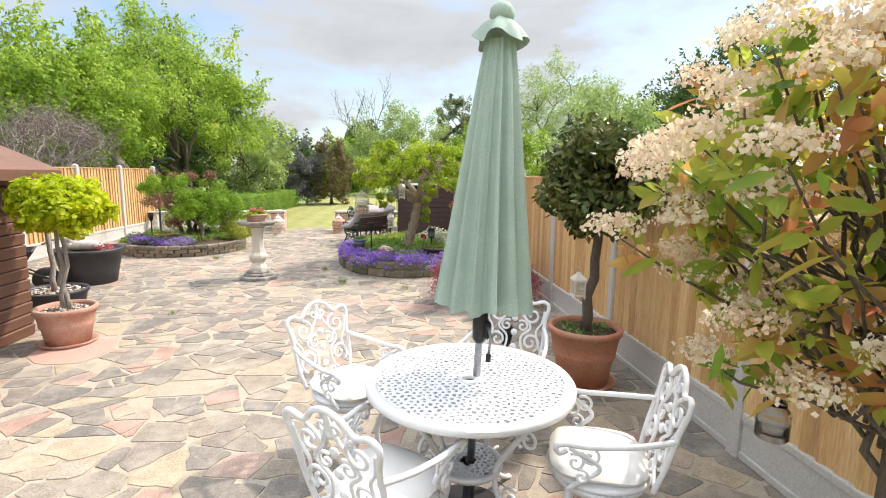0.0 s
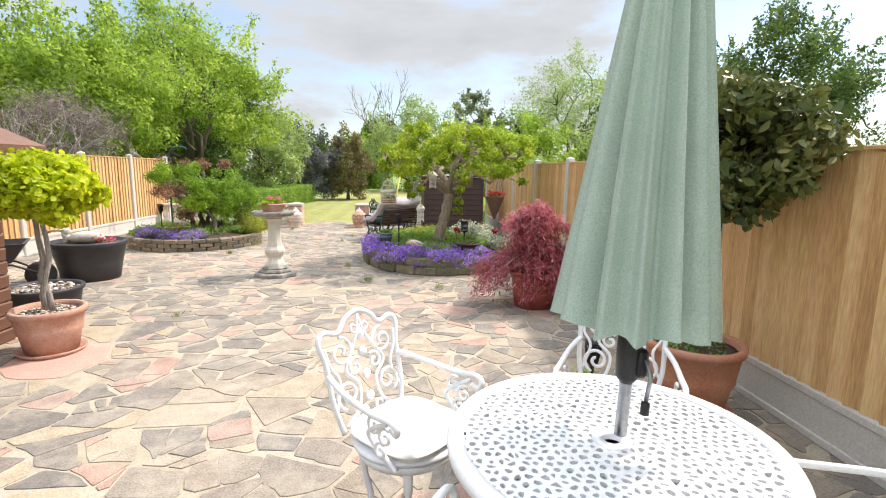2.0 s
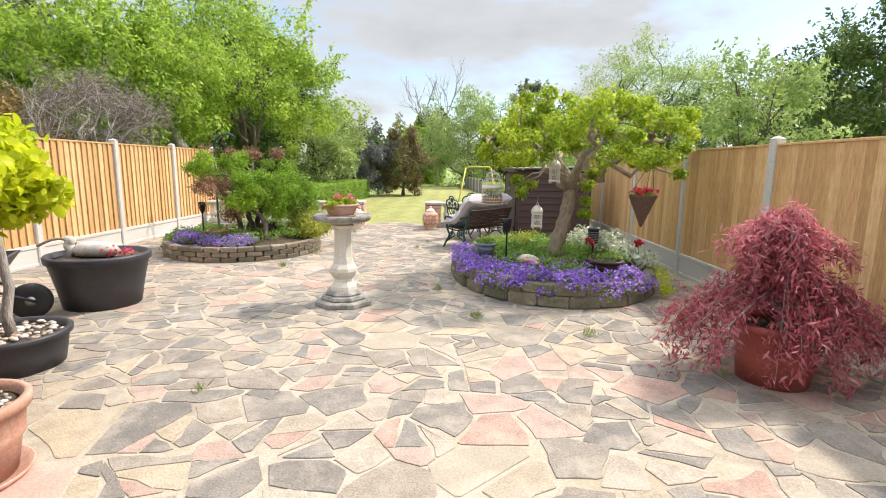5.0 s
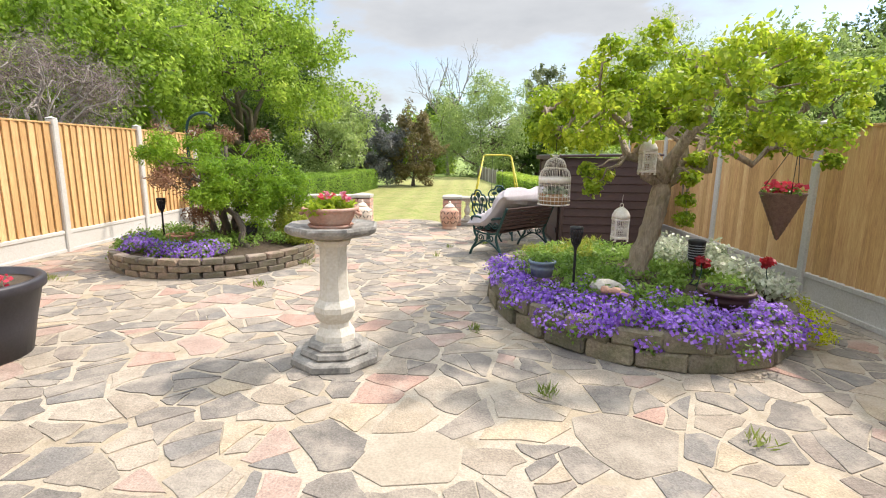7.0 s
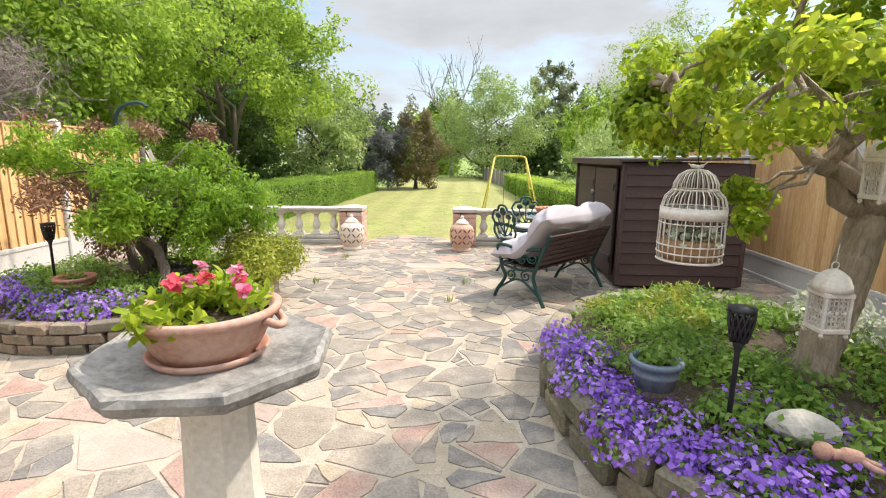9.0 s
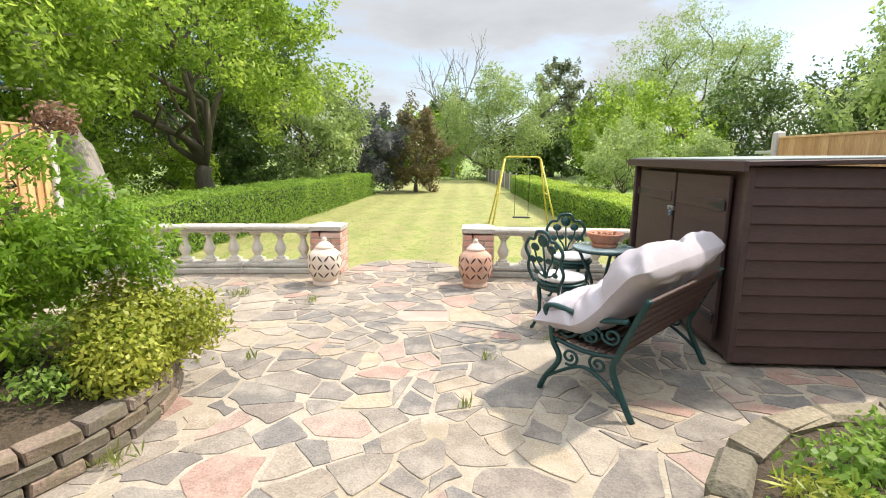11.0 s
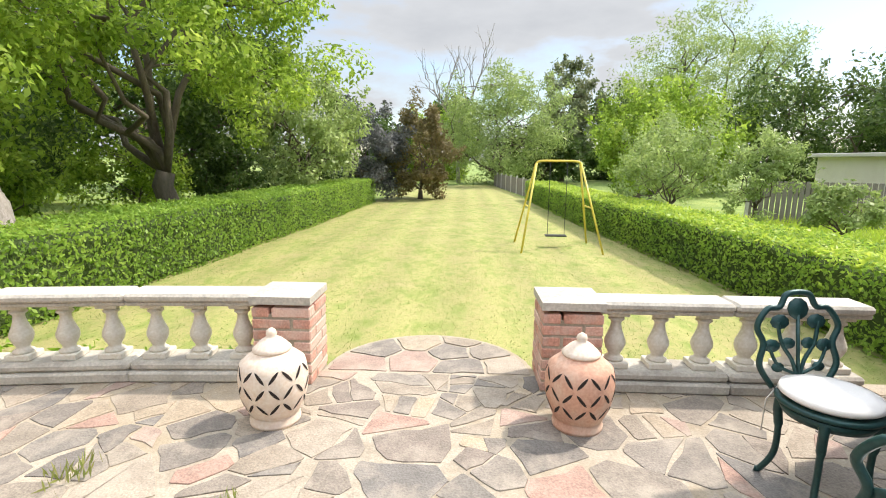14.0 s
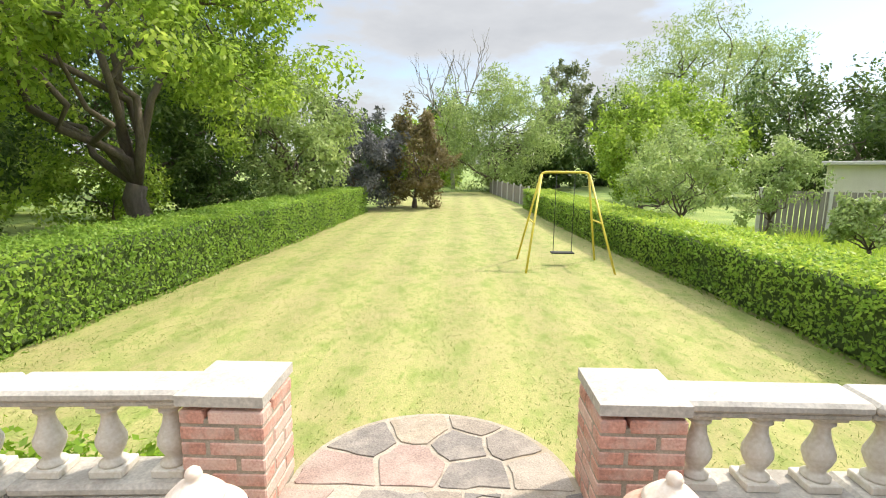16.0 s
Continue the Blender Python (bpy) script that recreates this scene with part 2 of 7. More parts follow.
# ---- mesh helpers ----
class Shape:
    """Gathers vertices and faces, with a material for each face."""

    def __init__(self):
        self.v, self.f, self.m, self.mats, self.smooth = [], [], [], [], []

    def slot(self, mat):
        if mat not in self.mats:
            self.mats.append(mat)
        return self.mats.index(mat)

    def add(self, verts, faces, mat, m=None, smooth=False):
        k, s = len(self.v), self.slot(mat)
        self.v += [tuple(m @ Vector(p)) if m is not None else tuple(p) for p in verts]
        self.f += [tuple(i + k for i in f) for f in faces]
        self.m += [s] * len(faces)
        self.smooth += [smooth] * len(faces)
        return self

    def box(self, centre, size, mat, m=None, c=0.004):
        """A box with chamfered edges."""
        bm = bmesh.new()
        bmesh.ops.create_cube(bm, size=1)
        bmesh.ops.scale(bm, vec=size, verts=bm.verts)
        if c:
            bmesh.ops.bevel(bm, geom=bm.edges[:], offset=min(c, min(size) * 0.3), segments=1, affect="EDGES")
        bmesh.ops.translate(bm, vec=centre, verts=bm.verts)
        self.take(bm, mat, m)
        return self

    def take(self, bm, mat, m=None, smooth=False):
        bm.verts.index_update()
        self.add([v.co.copy() for v in bm.verts], [[v.index for v in f.verts] for f in bm.faces], mat, m, smooth)
        bm.free()

    def lathe(self, profile, mat, m=None, n=28, smooth=True, turn=0.0, closed=False):
        verts, faces, k = [], [], len(profile)
        for i in range(n):
            a = 2 * math.pi * i / n + turn
            verts += [(r * math.cos(a), r * math.sin(a), z) for r, z in profile]
        for i in range(n):
            j = (i + 1) % n
            for q in range(k - 1):
                faces.append((i * k + q, j * k + q, j * k + q + 1, i * k + q + 1))
        if profile[0][0] > 0.0005:
            faces.append([i * k for i in reversed(range(n))])
        if profile[-1][0] > 0.0005:
            faces.append([i * k + k - 1 for i in range(n)])
        return self.add(verts, faces, mat, m, smooth)

    def tube(self, points, radii, mat, n=6, m=None, smooth=True, flat=1.0):
        pts = [Vector(p) for p in points]
        if not hasattr(radii, "__len__"):
            radii = [radii] * len(pts)
        verts, faces = [], []
        side = None
        for i, p in enumerate(pts):
            d = (pts[min(i + 1, len(pts) - 1)] - pts[max(i - 1, 0)])
            d = d.normalized() if d.length > 1e-9 else Vector((0, 0, 1))
            if side is None:
                side = d.orthogonal().normalized()
            side = side - d * side.dot(d)
            side = side.normalized() if side.length > 1e-6 else d.orthogonal().normalized()
            up = d.cross(side)
            for j in range(n):
                a = 2 * math.pi * j / n
                verts.append(p + radii[i] * (side * math.cos(a) + up * math.sin(a) * flat))
        for i in range(len(pts) - 1):
            for j in range(n):
                q = (j + 1) % n
                faces.append((i * n + j, i * n + q, (i + 1) * n + q, (i + 1) * n + j))
        faces.append(list(reversed(range(n))))
        faces.append([(len(pts) - 1) * n + j for j in range(n)])
        return self.add(verts, faces, mat, m, smooth)

    def mesh(self, name):
        me = bpy.data.meshes.new(name)
        me.from_pydata(self.v, [], self.f)
        for mat in self.mats:
            me.materials.append(mat)
        me.polygons.foreach_set("material_index", self.m)
        me.polygons.foreach_set("use_smooth", self.smooth)
        me.update()
        return me

    def put(self, name, parent=None, m=None):
        ob = new(name, self.mesh(name))
        if m is not None:
            ob.matrix_basis = m
        if parent is not None:
            ob.parent = parent
        return ob


def empty(name, m, label, category, group="", kind=""):
    ob = new(name)
    ob.matrix_basis = m
    ob.empty_display_size = 0.1
    return tagged(ob, label, category, group, kind)


def leaves(name, points, outward, size, mat, parent=None, aspect=0.5, droop=0.0, spread=0.8, seed=0, fold=0.0):
    """Many small leaves in one mesh: each a folded rhombus at a point, facing roughly outward."""
    rng = np.random.default_rng(seed)
    p = np.asarray(points, float)
    n = len(p)
    o = np.asarray(outward, float) + rng.normal(0, spread, (n, 3))
    o /= np.linalg.norm(o, axis=1)[:, None] + 1e-9
    d = rng.normal(0, 1, (n, 3))
    d[:, 2] -= droop
    d -= o * (d * o).sum(1)[:, None]
    d /= np.linalg.norm(d, axis=1)[:, None] + 1e-9
    s = np.cross(o, d)
    ln = (size * rng.uniform(0.6, 1.35, n))[:, None]
    w = ln * aspect * 0.5
    if fold:
        v = np.stack([p, p + d * ln * 0.3 + s * w * 0.85 + o * w * fold, p + d * ln * 0.68 + s * w * 0.8 + o * w * fold, p + d * ln, p + d * ln * 0.68 - s * w * 0.8 + o * w * fold, p + d * ln * 0.3 - s * w * 0.85 + o * w * fold], 1).reshape(-1, 3)
        quads = np.array([[0, 1, 2, 3], [0, 3, 4, 5]])
        idx = (np.arange(n)[:, None, None] * 6 + quads[None]).reshape(-1)
        count = 2 * n
    else:
        v = np.stack([p, p + d * ln * 0.45 + s * w, p + d * ln, p + d * ln * 0.45 - s * w], 1).reshape(-1, 3)
        idx = np.arange(4 * n)
        count = n
    me = bpy.data.meshes.new(name)
    me.vertices.add(len(v))
    me.vertices.foreach_set("co", v.ravel())
    me.loops.add(4 * count)
    me.loops.foreach_set("vertex_index", idx.astype(np.int32))
    me.polygons.add(count)
    me.polygons.foreach_set("loop_start", np.arange(0, 4 * count, 4, dtype=np.int32))
    me.materials.append(mat)
    me.update(calc_edges=True)
    ob = new(name, me)
    if parent is not None:
        ob.parent = parent
    return ob


def clump_points(centres, radii, per, seed, flat=0.75, shell=0.55):
    """Points in uneven clumps round the centres, thicker towards each clump's outside, and the way outward."""
    rng = np.random.default_rng(seed)
    c = np.repeat(np.asarray(centres, float), per, axis=0)
    r = np.repeat(np.asarray(radii, float), per)
    d = rng.normal(0, 1, (len(c), 3))
    d /= np.linalg.norm(d, axis=1)[:, None]
    k = shell + (1 - shell) * rng.uniform(0, 1, len(c)) ** 0.7 + rng.normal(0, 0.13, len(c))
    off = d * (r * k)[:, None]
    off[:, 2] *= flat
    return c + off, d + np.array([0, 0, 0.35])


def crown_centres(centre, radius, count, seed, low=-0.55, rough=0.25):
    """Clump centres spread through a lumpy crown, most of them near its outside."""
    rng = np.random.default_rng(seed)
    out = []
    while len(out) < count:
        d = rng.normal(0, 1, 3)
        d /= np.linalg.norm(d)
        if d[2] < low:
            continue
        lump = 1 + rough * noise.noise(Vector(d * 1.8) + Vector((seed * 1.7, 3.1, 0.4))) * 2
        k = rng.uniform(0.35, 1.0) ** 0.55 * lump
        out.append(np.array(centre) + d * k * np.array(radius))
    return np.array(out)


def bend(a, b, wobble, rng, n=5, sag=0.0):
    a, b = Vector(a), Vector(b)
    L = (b - a).length
    pts = []
    for i in range(n + 1):
        t = i / n
        w = math.sin(math.pi * t) * wobble * L
        pts.append(a.lerp(b, t) + Vector((rng.normal(0, w), rng.normal(0, w), rng.normal(0, w * 0.6) + sag * math.sin(math.pi * t) * L)))
    return pts


def tree(name, base, centre, radius, clumps, per, leaf, mat, label, seed, bark=BARK, trunk=0.2, clump=0.22, limbs=9, forks=None, aspect=0.5, low=-0.55, category="tree", rough=0.25, group=""):
    """A tree: tapered trunk, limbs that reach into the crown, twigs, and a crown of leaf clumps with gaps."""
    rng = np.random.default_rng(seed)
    top = empty(name, pose(*base), label, category, group)
    b = Vector(base)
    cc = crown_centres(np.array(centre) - np.array(base), radius, clumps, seed, low, rough)
    wood = Shape()
    fork = Vector((cc[:, 0].mean() * 0.4, cc[:, 1].mean() * 0.4, max(0.3, (centre[2] - radius[2] * 0.75) - base[2])))
    if forks:
        fork = Vector(forks)
    wood.tube(bend((0, 0, -0.1), fork, 0.03, rng, 5), [trunk * (1.35 - 0.5 * i / 5) for i in range(6)], bark, 9)
    order = rng.permutation(len(cc))
    ends = []
    for i in order[:limbs]:
        e = Vector(cc[i])
        pts = bend(fork, e, 0.07, rng, 6)
        wood.tube(pts, [trunk * 0.45 * (1 - 0.86 * q / 6) for q in range(7)], bark, 6)
        ends.append(pts)
    for i in order[limbs:limbs * 5]:
        e = Vector(cc[i])
        s = min((p for pts in ends for p in pts[2:]), key=lambda p: (p - e).length)
        wood.tube(bend(s, e, 0.08, rng, 4), [trunk * 0.2 * (1 - 0.75 * q / 4) for q in range(5)], bark, 4)
    wood.put("trunk", top)
    r = rng.uniform(0.7, 1.3, len(cc)) * clump * (radius[0] + radius[1]) * 0.5
    p, o = clump_points(cc, r, per, seed + 1)
    # young shoots that stand out of the crown and break its outline
    out = cc - cc.mean(0)
    out /= np.linalg.norm(out / np.array(radius), axis=1)[:, None] * np.array(radius) + 1e-9
    tips = [i for i in range(len(cc)) if np.linalg.norm((cc[i] - cc.mean(0)) / np.array(radius)) > 0.75 and cc[i][2] > cc[:, 2].mean() - 0.3 * radius[2]]
    for i in tips:
        for k in range(3):
            d = out[i] * 0.7 + rng.normal(0, 0.45, 3) + np.array([0, 0, 0.7])
            d /= np.linalg.norm(d)
            n = max(8, per // 8)
            q = rng.uniform(0, 1, n)[:, None]
            p = np.vstack([p, cc[i] + d * (r[i] * (0.6 + 1.1 * q)) + rng.normal(0, 1, (n, 3)) * r[i] * 0.17 * (1.1 - q)])
            o = np.vstack([o, np.tile(d * 0.5, (n, 1)) + rng.normal(0, 0.6, (n, 3))])
    leaves("foliage", p, o, leaf, mat, top, aspect, droop=0.4, spread=0.5, seed=seed + 2)
    return top


# ---- ground ----
LAWN_Z = -0.62

def slab_mesh(poly, z0, z1, mat, s=None, chamfer=0.0025):
    """A paving stone from its outline, with a worn upper edge."""
    s = s or Shape()
    c = sum((Vector(p) for p in poly), Vector((0, 0))) / len(poly)
    inner = [c + (Vector(p) - c) * (1 - chamfer / max(0.03, (Vector(p) - c).length)) for p in poly]
    n = len(poly)
    verts = [(*p, z0) for p in poly] + [(*p, z1 - chamfer * 0.6) for p in poly] + [(p.x, p.y, z1) for p in inner]
    faces = [tuple(range(2 * n, 3 * n))]
    for i in range(n):
        j = (i + 1) % n
        faces += [(i, j, n + j, n + i), (n + i, n + j, 2 * n + j, 2 * n + i)]
    return s.add(verts, faces, mat)


def clip(poly, mid, nrm):
    out = []
    for i in range(len(poly)):
        a, b = poly[i], poly[(i + 1) % len(poly)]
        da, db = (a - mid).dot(nrm), (b - mid).dot(nrm)
        if da <= 0:
            out.append(a)
        if da * db < 0:
            out.append(a.lerp(b, da / (da - db)))
    return out


def build_ground():
    g = Shape()
    R = 900
    g.add([(-R, -R, LAWN_Z), (R, -R, LAWN_Z), (R, R, LAWN_Z), (-R, R, LAWN_Z)], [(0, 1, 2, 3)], WILD)
    tagged(g.put("ground"), "rough green grass reaching to the horizon", "ground", kind="structure")
    l = Shape()
    verts, faces = [], []
    nx, ny = 18, 60
    for j in range(ny + 1):
        y = 15.0 + 37 * (j / ny)
        x0, x1 = -7.3 + (y - 19) * 0.05, 2.3 - (y - 19) * 0.06
        for i in range(nx + 1):
            x = x0 + (x1 - x0) * i / nx
            verts.append((x, y, LAWN_Z + 0.02 + 0.012 * noise.noise(Vector((x * 0.7, y * 0.7, 0)))))
    for j in range(ny):
        for i in range(nx):
            k = j * (nx + 1) + i
            faces.append((k, k + 1, k + nx + 2, k + nx + 1))
    l.add(verts, faces, LAWN, smooth=True)
    tagged(l.put("lawn"), "mown sunlit lawn with dry straw-coloured patches", "lawn", kind="structure")
    p = Shape()
    p.box((-2.3, 6.05, -0.328), (10.1, 17.9, 0.65), MORTAR, c=0.01)
    p.lathe([(0.0, -0.62), (0.73, -0.62), (0.73, -0.006), (0.0, -0.006)], MORTAR, pose(-2.36, 15.0, 0), 40, smooth=False)
    return tagged(p.put("pavement"), "crazy paving patio of grey, buff and pink stones in pale mortar", "paving", kind="structure")


def area_of(poly):
    return 0.5 * abs(sum(poly[k].x * poly[k - 1].y - poly[k - 1].x * poly[k].y for k in range(len(poly))))


def broken(poly, rng, depth=0):
    """Breaks a large stone along slanting lines into pieces that fit together."""
    a = area_of(poly)
    if a < 0.014:
        return [poly] if a > 0.004 else []
    if depth > 2 or rng.uniform() > (0.85 if a > 0.11 else 0.55 if a > 0.05 else 0.16):
        return [poly]
    c = sum(poly, Vector((0, 0))) / len(poly)
    c += Vector(rng.normal(0, 0.16 * math.sqrt(a), 2))
    long = max((poly[k] - poly[k - 1] for k in range(len(poly))), key=lambda e: e.length)
    turn = rng.normal(0, 0.45) + (0 if rng.uniform() < 0.6 else 0.9)
    n = (Matrix.Rotation(turn, 2) @ long).normalized()
    half = 0.5 * (0.006 + 0.03 * rng.uniform() ** 2)
    out = []
    for way in (1, -1):
        part = clip(poly, c - n * way * half, n * way)
        if len(part) > 2:
            out += broken(part, rng, depth + 1)
    return out


def worn(poly, rng):
    """Knocks off the corners of a stone and makes its edges uneven."""
    out = []
    for k in range(len(poly)):
        a, b, c = poly[k - 1], poly[k], poly[(k + 1) % len(poly)]
        u, w = (a - b).length, (c - b).length
        if u < 0.02 or w < 0.02:
            out.append(b)
            continue
        out += [b + (a - b) / u * min(0.022, 0.1 * u) * rng.uniform(0.05, 1), b + (c - b) / w * min(0.022, 0.1 * w) * rng.uniform(0.05, 1)]
        if w > 0.14:
            side = Vector((c.y - b.y, b.x - c.x)) / w
            for q in ((0.5,) if w < 0.25 else (0.36, 0.66)):
                out.append(b.lerp(c, q + rng.normal(0, 0.05)) + side * rng.normal(0, 0.009))
    return [p + Vector(rng.normal(0, 0.003, 2)) for p in out]


def build_stones(patio):
    rng = np.random.default_rng(7)
    rects = [(-0.82, 5.25, 0.62, 0.42, BUFF_SLAB, 0), (-0.72, 4.72, 0.42, 0.42, PINK_SLAB, 0), (-3.0, 4.85, 0.72, 0.95, PINK_SLAB, 10), (-3.05, 9.75, 0.62, 0.5, PINK_SLAB, -4), (-3.12, 9.15, 0.66, 0.55, PINK_SLAB, -4),
             (-1.5, 7.0, 0.62, 0.42, BUFF_SLAB, 8), (-0.45, 7.2, 0.62, 0.55, PAVING, 20), (-1.6, 3.9, 0.55, 0.3, BUFF_SLAB, 3), (-1.05, 12.4, 0.5, 0.75, BUFF_SLAB, 35), (0.3, 6.2, 0.5, 0.5, PAVING, 5), (-2.0, 13.25, 0.5, 0.3, PINK_SLAB, 2)]
    seeds, fixed = [], {}
    for x, y, w, h, mat, a in rects:
        r = Matrix.Rotation(radians(a), 2)
        c = Vector((x, y))
        fixed[len(seeds)] = mat
        seeds.append(c)
        for d in (Vector((w, 0)), Vector((-w, 0)), Vector((0, h)), Vector((0, -h))):
            seeds.append(c + r @ d)
    x0, x1, y0, y1 = -7.1, 2.35, -2.6, 14.95
    tries = 0
    near = [(x, y, 0.75 * max(w, h)) for x, y, w, h, _, _ in rects]
    while tries < 26000:
        tries += 1
        p = Vector((rng.uniform(x0, x1), rng.uniform(y0, y1)))
        gap = 0.15 + 0.46 * rng.uniform(0, 1) ** 1.2 + 0.05 * noise.noise(Vector((p.x * 0.9, p.y * 0.9, 5)))
        if any((p - Vector((x, y))).length < r for x, y, r in near):
            continue
        if any(abs(p.x - q.x) * 0.85 < gap and (0.72 * (p.x - q.x) ** 2 + (1.2 * (p.y - q.y)) ** 2) < gap * gap for q in seeds):
            continue
        seeds.append(p)
    arr = np.array([s[:] for s in seeds])
    weight = [0.0 if i < 5 * len(rects) else rng.uniform(0, 0.018) for i in range(len(seeds))]
    stones = []
    for i, s in enumerate(seeds):
        if not (x0 < s.x < x1 and y0 < s.y < y1):
            continue
        poly = [Vector((max(x0, s.x - 0.6), max(y0, s.y - 0.6))), Vector((min(x1, s.x + 0.6), max(y0, s.y - 0.6))), Vector((min(x1, s.x + 0.6), min(y1, s.y + 0.6))), Vector((max(x0, s.x - 0.6), min(y1, s.y + 0.6)))]
        dist = ((arr - arr[i]) ** 2).sum(1)
        for j in np.argsort(dist)[1:22]:
            q = seeds[j]
            d = q - s
            skew = 0 if i in fixed or int(j) in fixed else 0.5 * math.sin(13.0 * (i + int(j)))
            nrm = Matrix.Rotation(skew, 2) @ d
            joint = 0.006 + 0.028 * abs(math.sin(7.1 * (i + int(j)) + 1.3)) ** 2
            share = 0.5 + max(-0.25, min(0.25, (weight[i] - weight[int(j)]) / (2 * d.length_squared)))
            poly = clip(poly, s + d * share - d.normalized() * joint * 0.5, nrm.normalized())
            if len(poly) < 3:
                break
        if len(poly) < 3:
            continue
        area = 0.5 * abs(sum(poly[k].x * poly[(k + 1) % len(poly)].y - poly[(k + 1) % len(poly)].x * poly[k].y for k in range(len(poly))))
        if area < 0.006:
            continue
        if i in fixed:
            stones.append((s, poly, fixed[i], rng.uniform(0.0, 0.002)))
            continue
        for piece in broken(poly, rng):
            edge = worn(piece, rng)
            stones.append((sum(edge, Vector((0, 0))) / len(edge), edge, PAVING, rng.uniform(0.0, 0.003)))
    # fan-shaped step in the gateway
    cx, cy = -2.36, 14.99
    fan = [Vector((cx + 0.7 * math.cos(k * math.pi / 20), cy + 0.7 * math.sin(k * math.pi / 20))) for k in range(21)]
    spots = [Vector((cx + x, cy + y)) for x, y in ((-0.5, 0.12), (-0.42, 0.42), (-0.12, 0.2), (-0.1, 0.55), (0.14, 0.38), (0.22, 0.1), (0.42, 0.42), (0.55, 0.14), (0.25, 0.62))]
    for s in spots:
        poly = list(fan)
        for o in spots:
            if o is not s:
                d = o - s
                poly = clip(poly, s + d * 0.5 - d.normalized() * 0.014, d.normalized())
        stones.append((s, worn(poly, rng), PAVING, 0.002))
    # the stretch beside the middle line of the patio is laid stone by stone
    line_a, line_b = Vector((0.1, 2.5)), Vector((-2.4, 15.0))

    def off(s):
        t = max(0, min(1, (s - line_a).dot(line_b - line_a) / (line_b - line_a).length_squared))
        return (s - line_a.lerp(line_b, t)).length
    stones.sort(key=lambda q: off(q[0]))
    rest = Shape()
    for k, (s, poly, mat, lift) in enumerate(stones):
        if k < 300:
            local = [p - s for p in poly]
            slab_mesh(local, -0.03, 0.001 + lift, mat).put("stone", patio, pose(s.x, s.y, 0))
        else:
            slab_mesh(poly, -0.03, 0.001 + lift, mat, rest)
    tagged(rest.put("stone_paving", patio), kind="stuff")


patio = build_ground()


# ---- fences ----
def fence_post(x, y, top):
    s = Shape()
    s.box((0, 0, top / 2 - 0.3), (0.11, 0.1, top + 0.6), CONCRETE, c=0.012)
    s.add([(-.055, -.05, top), (.055, -.05, top), (.055, .05, top), (-.055, .05, top), (0, 0, top + 0.03)], [(0, 1, 4), (1, 2, 4), (2, 3, 4), (3, 0, 4)], CONCRETE)
    return tagged(s.put("fence_post", m=pose(x, y, 0)), "pale grey concrete fence post standing at the patio edge", "fence post", "concrete posts of the garden fence")


def fence_panels(x, ys, facing, top, label, group, count):
    """Panels of upright boards over a concrete gravel board, between posts at ys."""
    width = ys[1] - ys[0] - 0.1
    step = width / count
    board = Shape()
    zb = 0.3
    h = top - zb - 0.03
    board.add([(-0.004, 0, 0), (0.006, 0, 0), (0.03, step + 0.012, 0), (0.014, step + 0.012, 0), (-0.004, 0, h), (0.006, 0, h), (0.03, step + 0.012, h), (0.014, step + 0.012, h)],
              [(0, 1, 5, 4), (1, 2, 6, 5), (2, 3, 7, 6), (3, 0, 4, 7), (4, 5, 6, 7), (0, 3, 2, 1)], FENCE)
    bm_ = board.mesh("board")
    rails = Shape()
    for z in (0.18, h * 0.5, h - 0.16):
        rails.box((-0.03, width / 2, z), (0.04, width, 0.07), FENCE)
    rails.box((0.006, width / 2, h + 0.012), (0.05, width, 0.024), FENCE, c=0.003)
    rail_mesh = rails.mesh("rail")
    gravel = Shape()
    gravel.box((0, width / 2, -0.01), (0.05, width, 0.32), CONCRETE, c=0.004)
    gravel.box((0.027, width / 2, 0.12), (0.02, width, 0.05), CONCRETE, c=0.006)
    gravel.box((0.027, width / 2, -0.13), (0.02, width, 0.05), CONCRETE, c=0.006)
    gravel_mesh = gravel.mesh("gravel_board")
    rng = np.random.default_rng(int(abs(x) * 10))
    for a in ys[:-1]:
        t = empty("timber_fence", pose(x, a + 0.05 + (width if facing > 0 else 0), zb) @ Matrix.Diagonal((facing, -facing, 1, 1)), label, "fence", group)
        for i in range(count):
            o = new("board", bm_)
            o.parent = t
            o.matrix_basis = pose(rng.normal(0, 0.0015), i * step, rng.normal(0, 0.004))
        r = new("rail", rail_mesh)
        r.parent = t
        g = new("gravel_board", gravel_mesh)
        g.parent = t
        g.matrix_basis = pose(0, 0, -0.145)
        tagged(g, "pale concrete gravel board")


RIGHT_X, LEFT_X = 2.16, -6.74
right_posts = [2.66 + 1.8 * k for k in range(-3, 8)]
left_posts = [11.49 + 1.75 * k for k in range(-5, 3)]
for y in right_posts:
    fence_post(RIGHT_X, y, 1.74)
for y in left_posts:
    fence_post(LEFT_X, y, 1.8)
fence_panels(RIGHT_X, right_posts, -1, 1.7, "honey-brown timber fence panel of upright boards above concrete", "timber fence panels by the paving", 16)
fence_panels(LEFT_X, left_posts, 1, 1.76, "sunlit honey-coloured timber fence panel above a concrete board", "sunlit timber fence panels", 14)


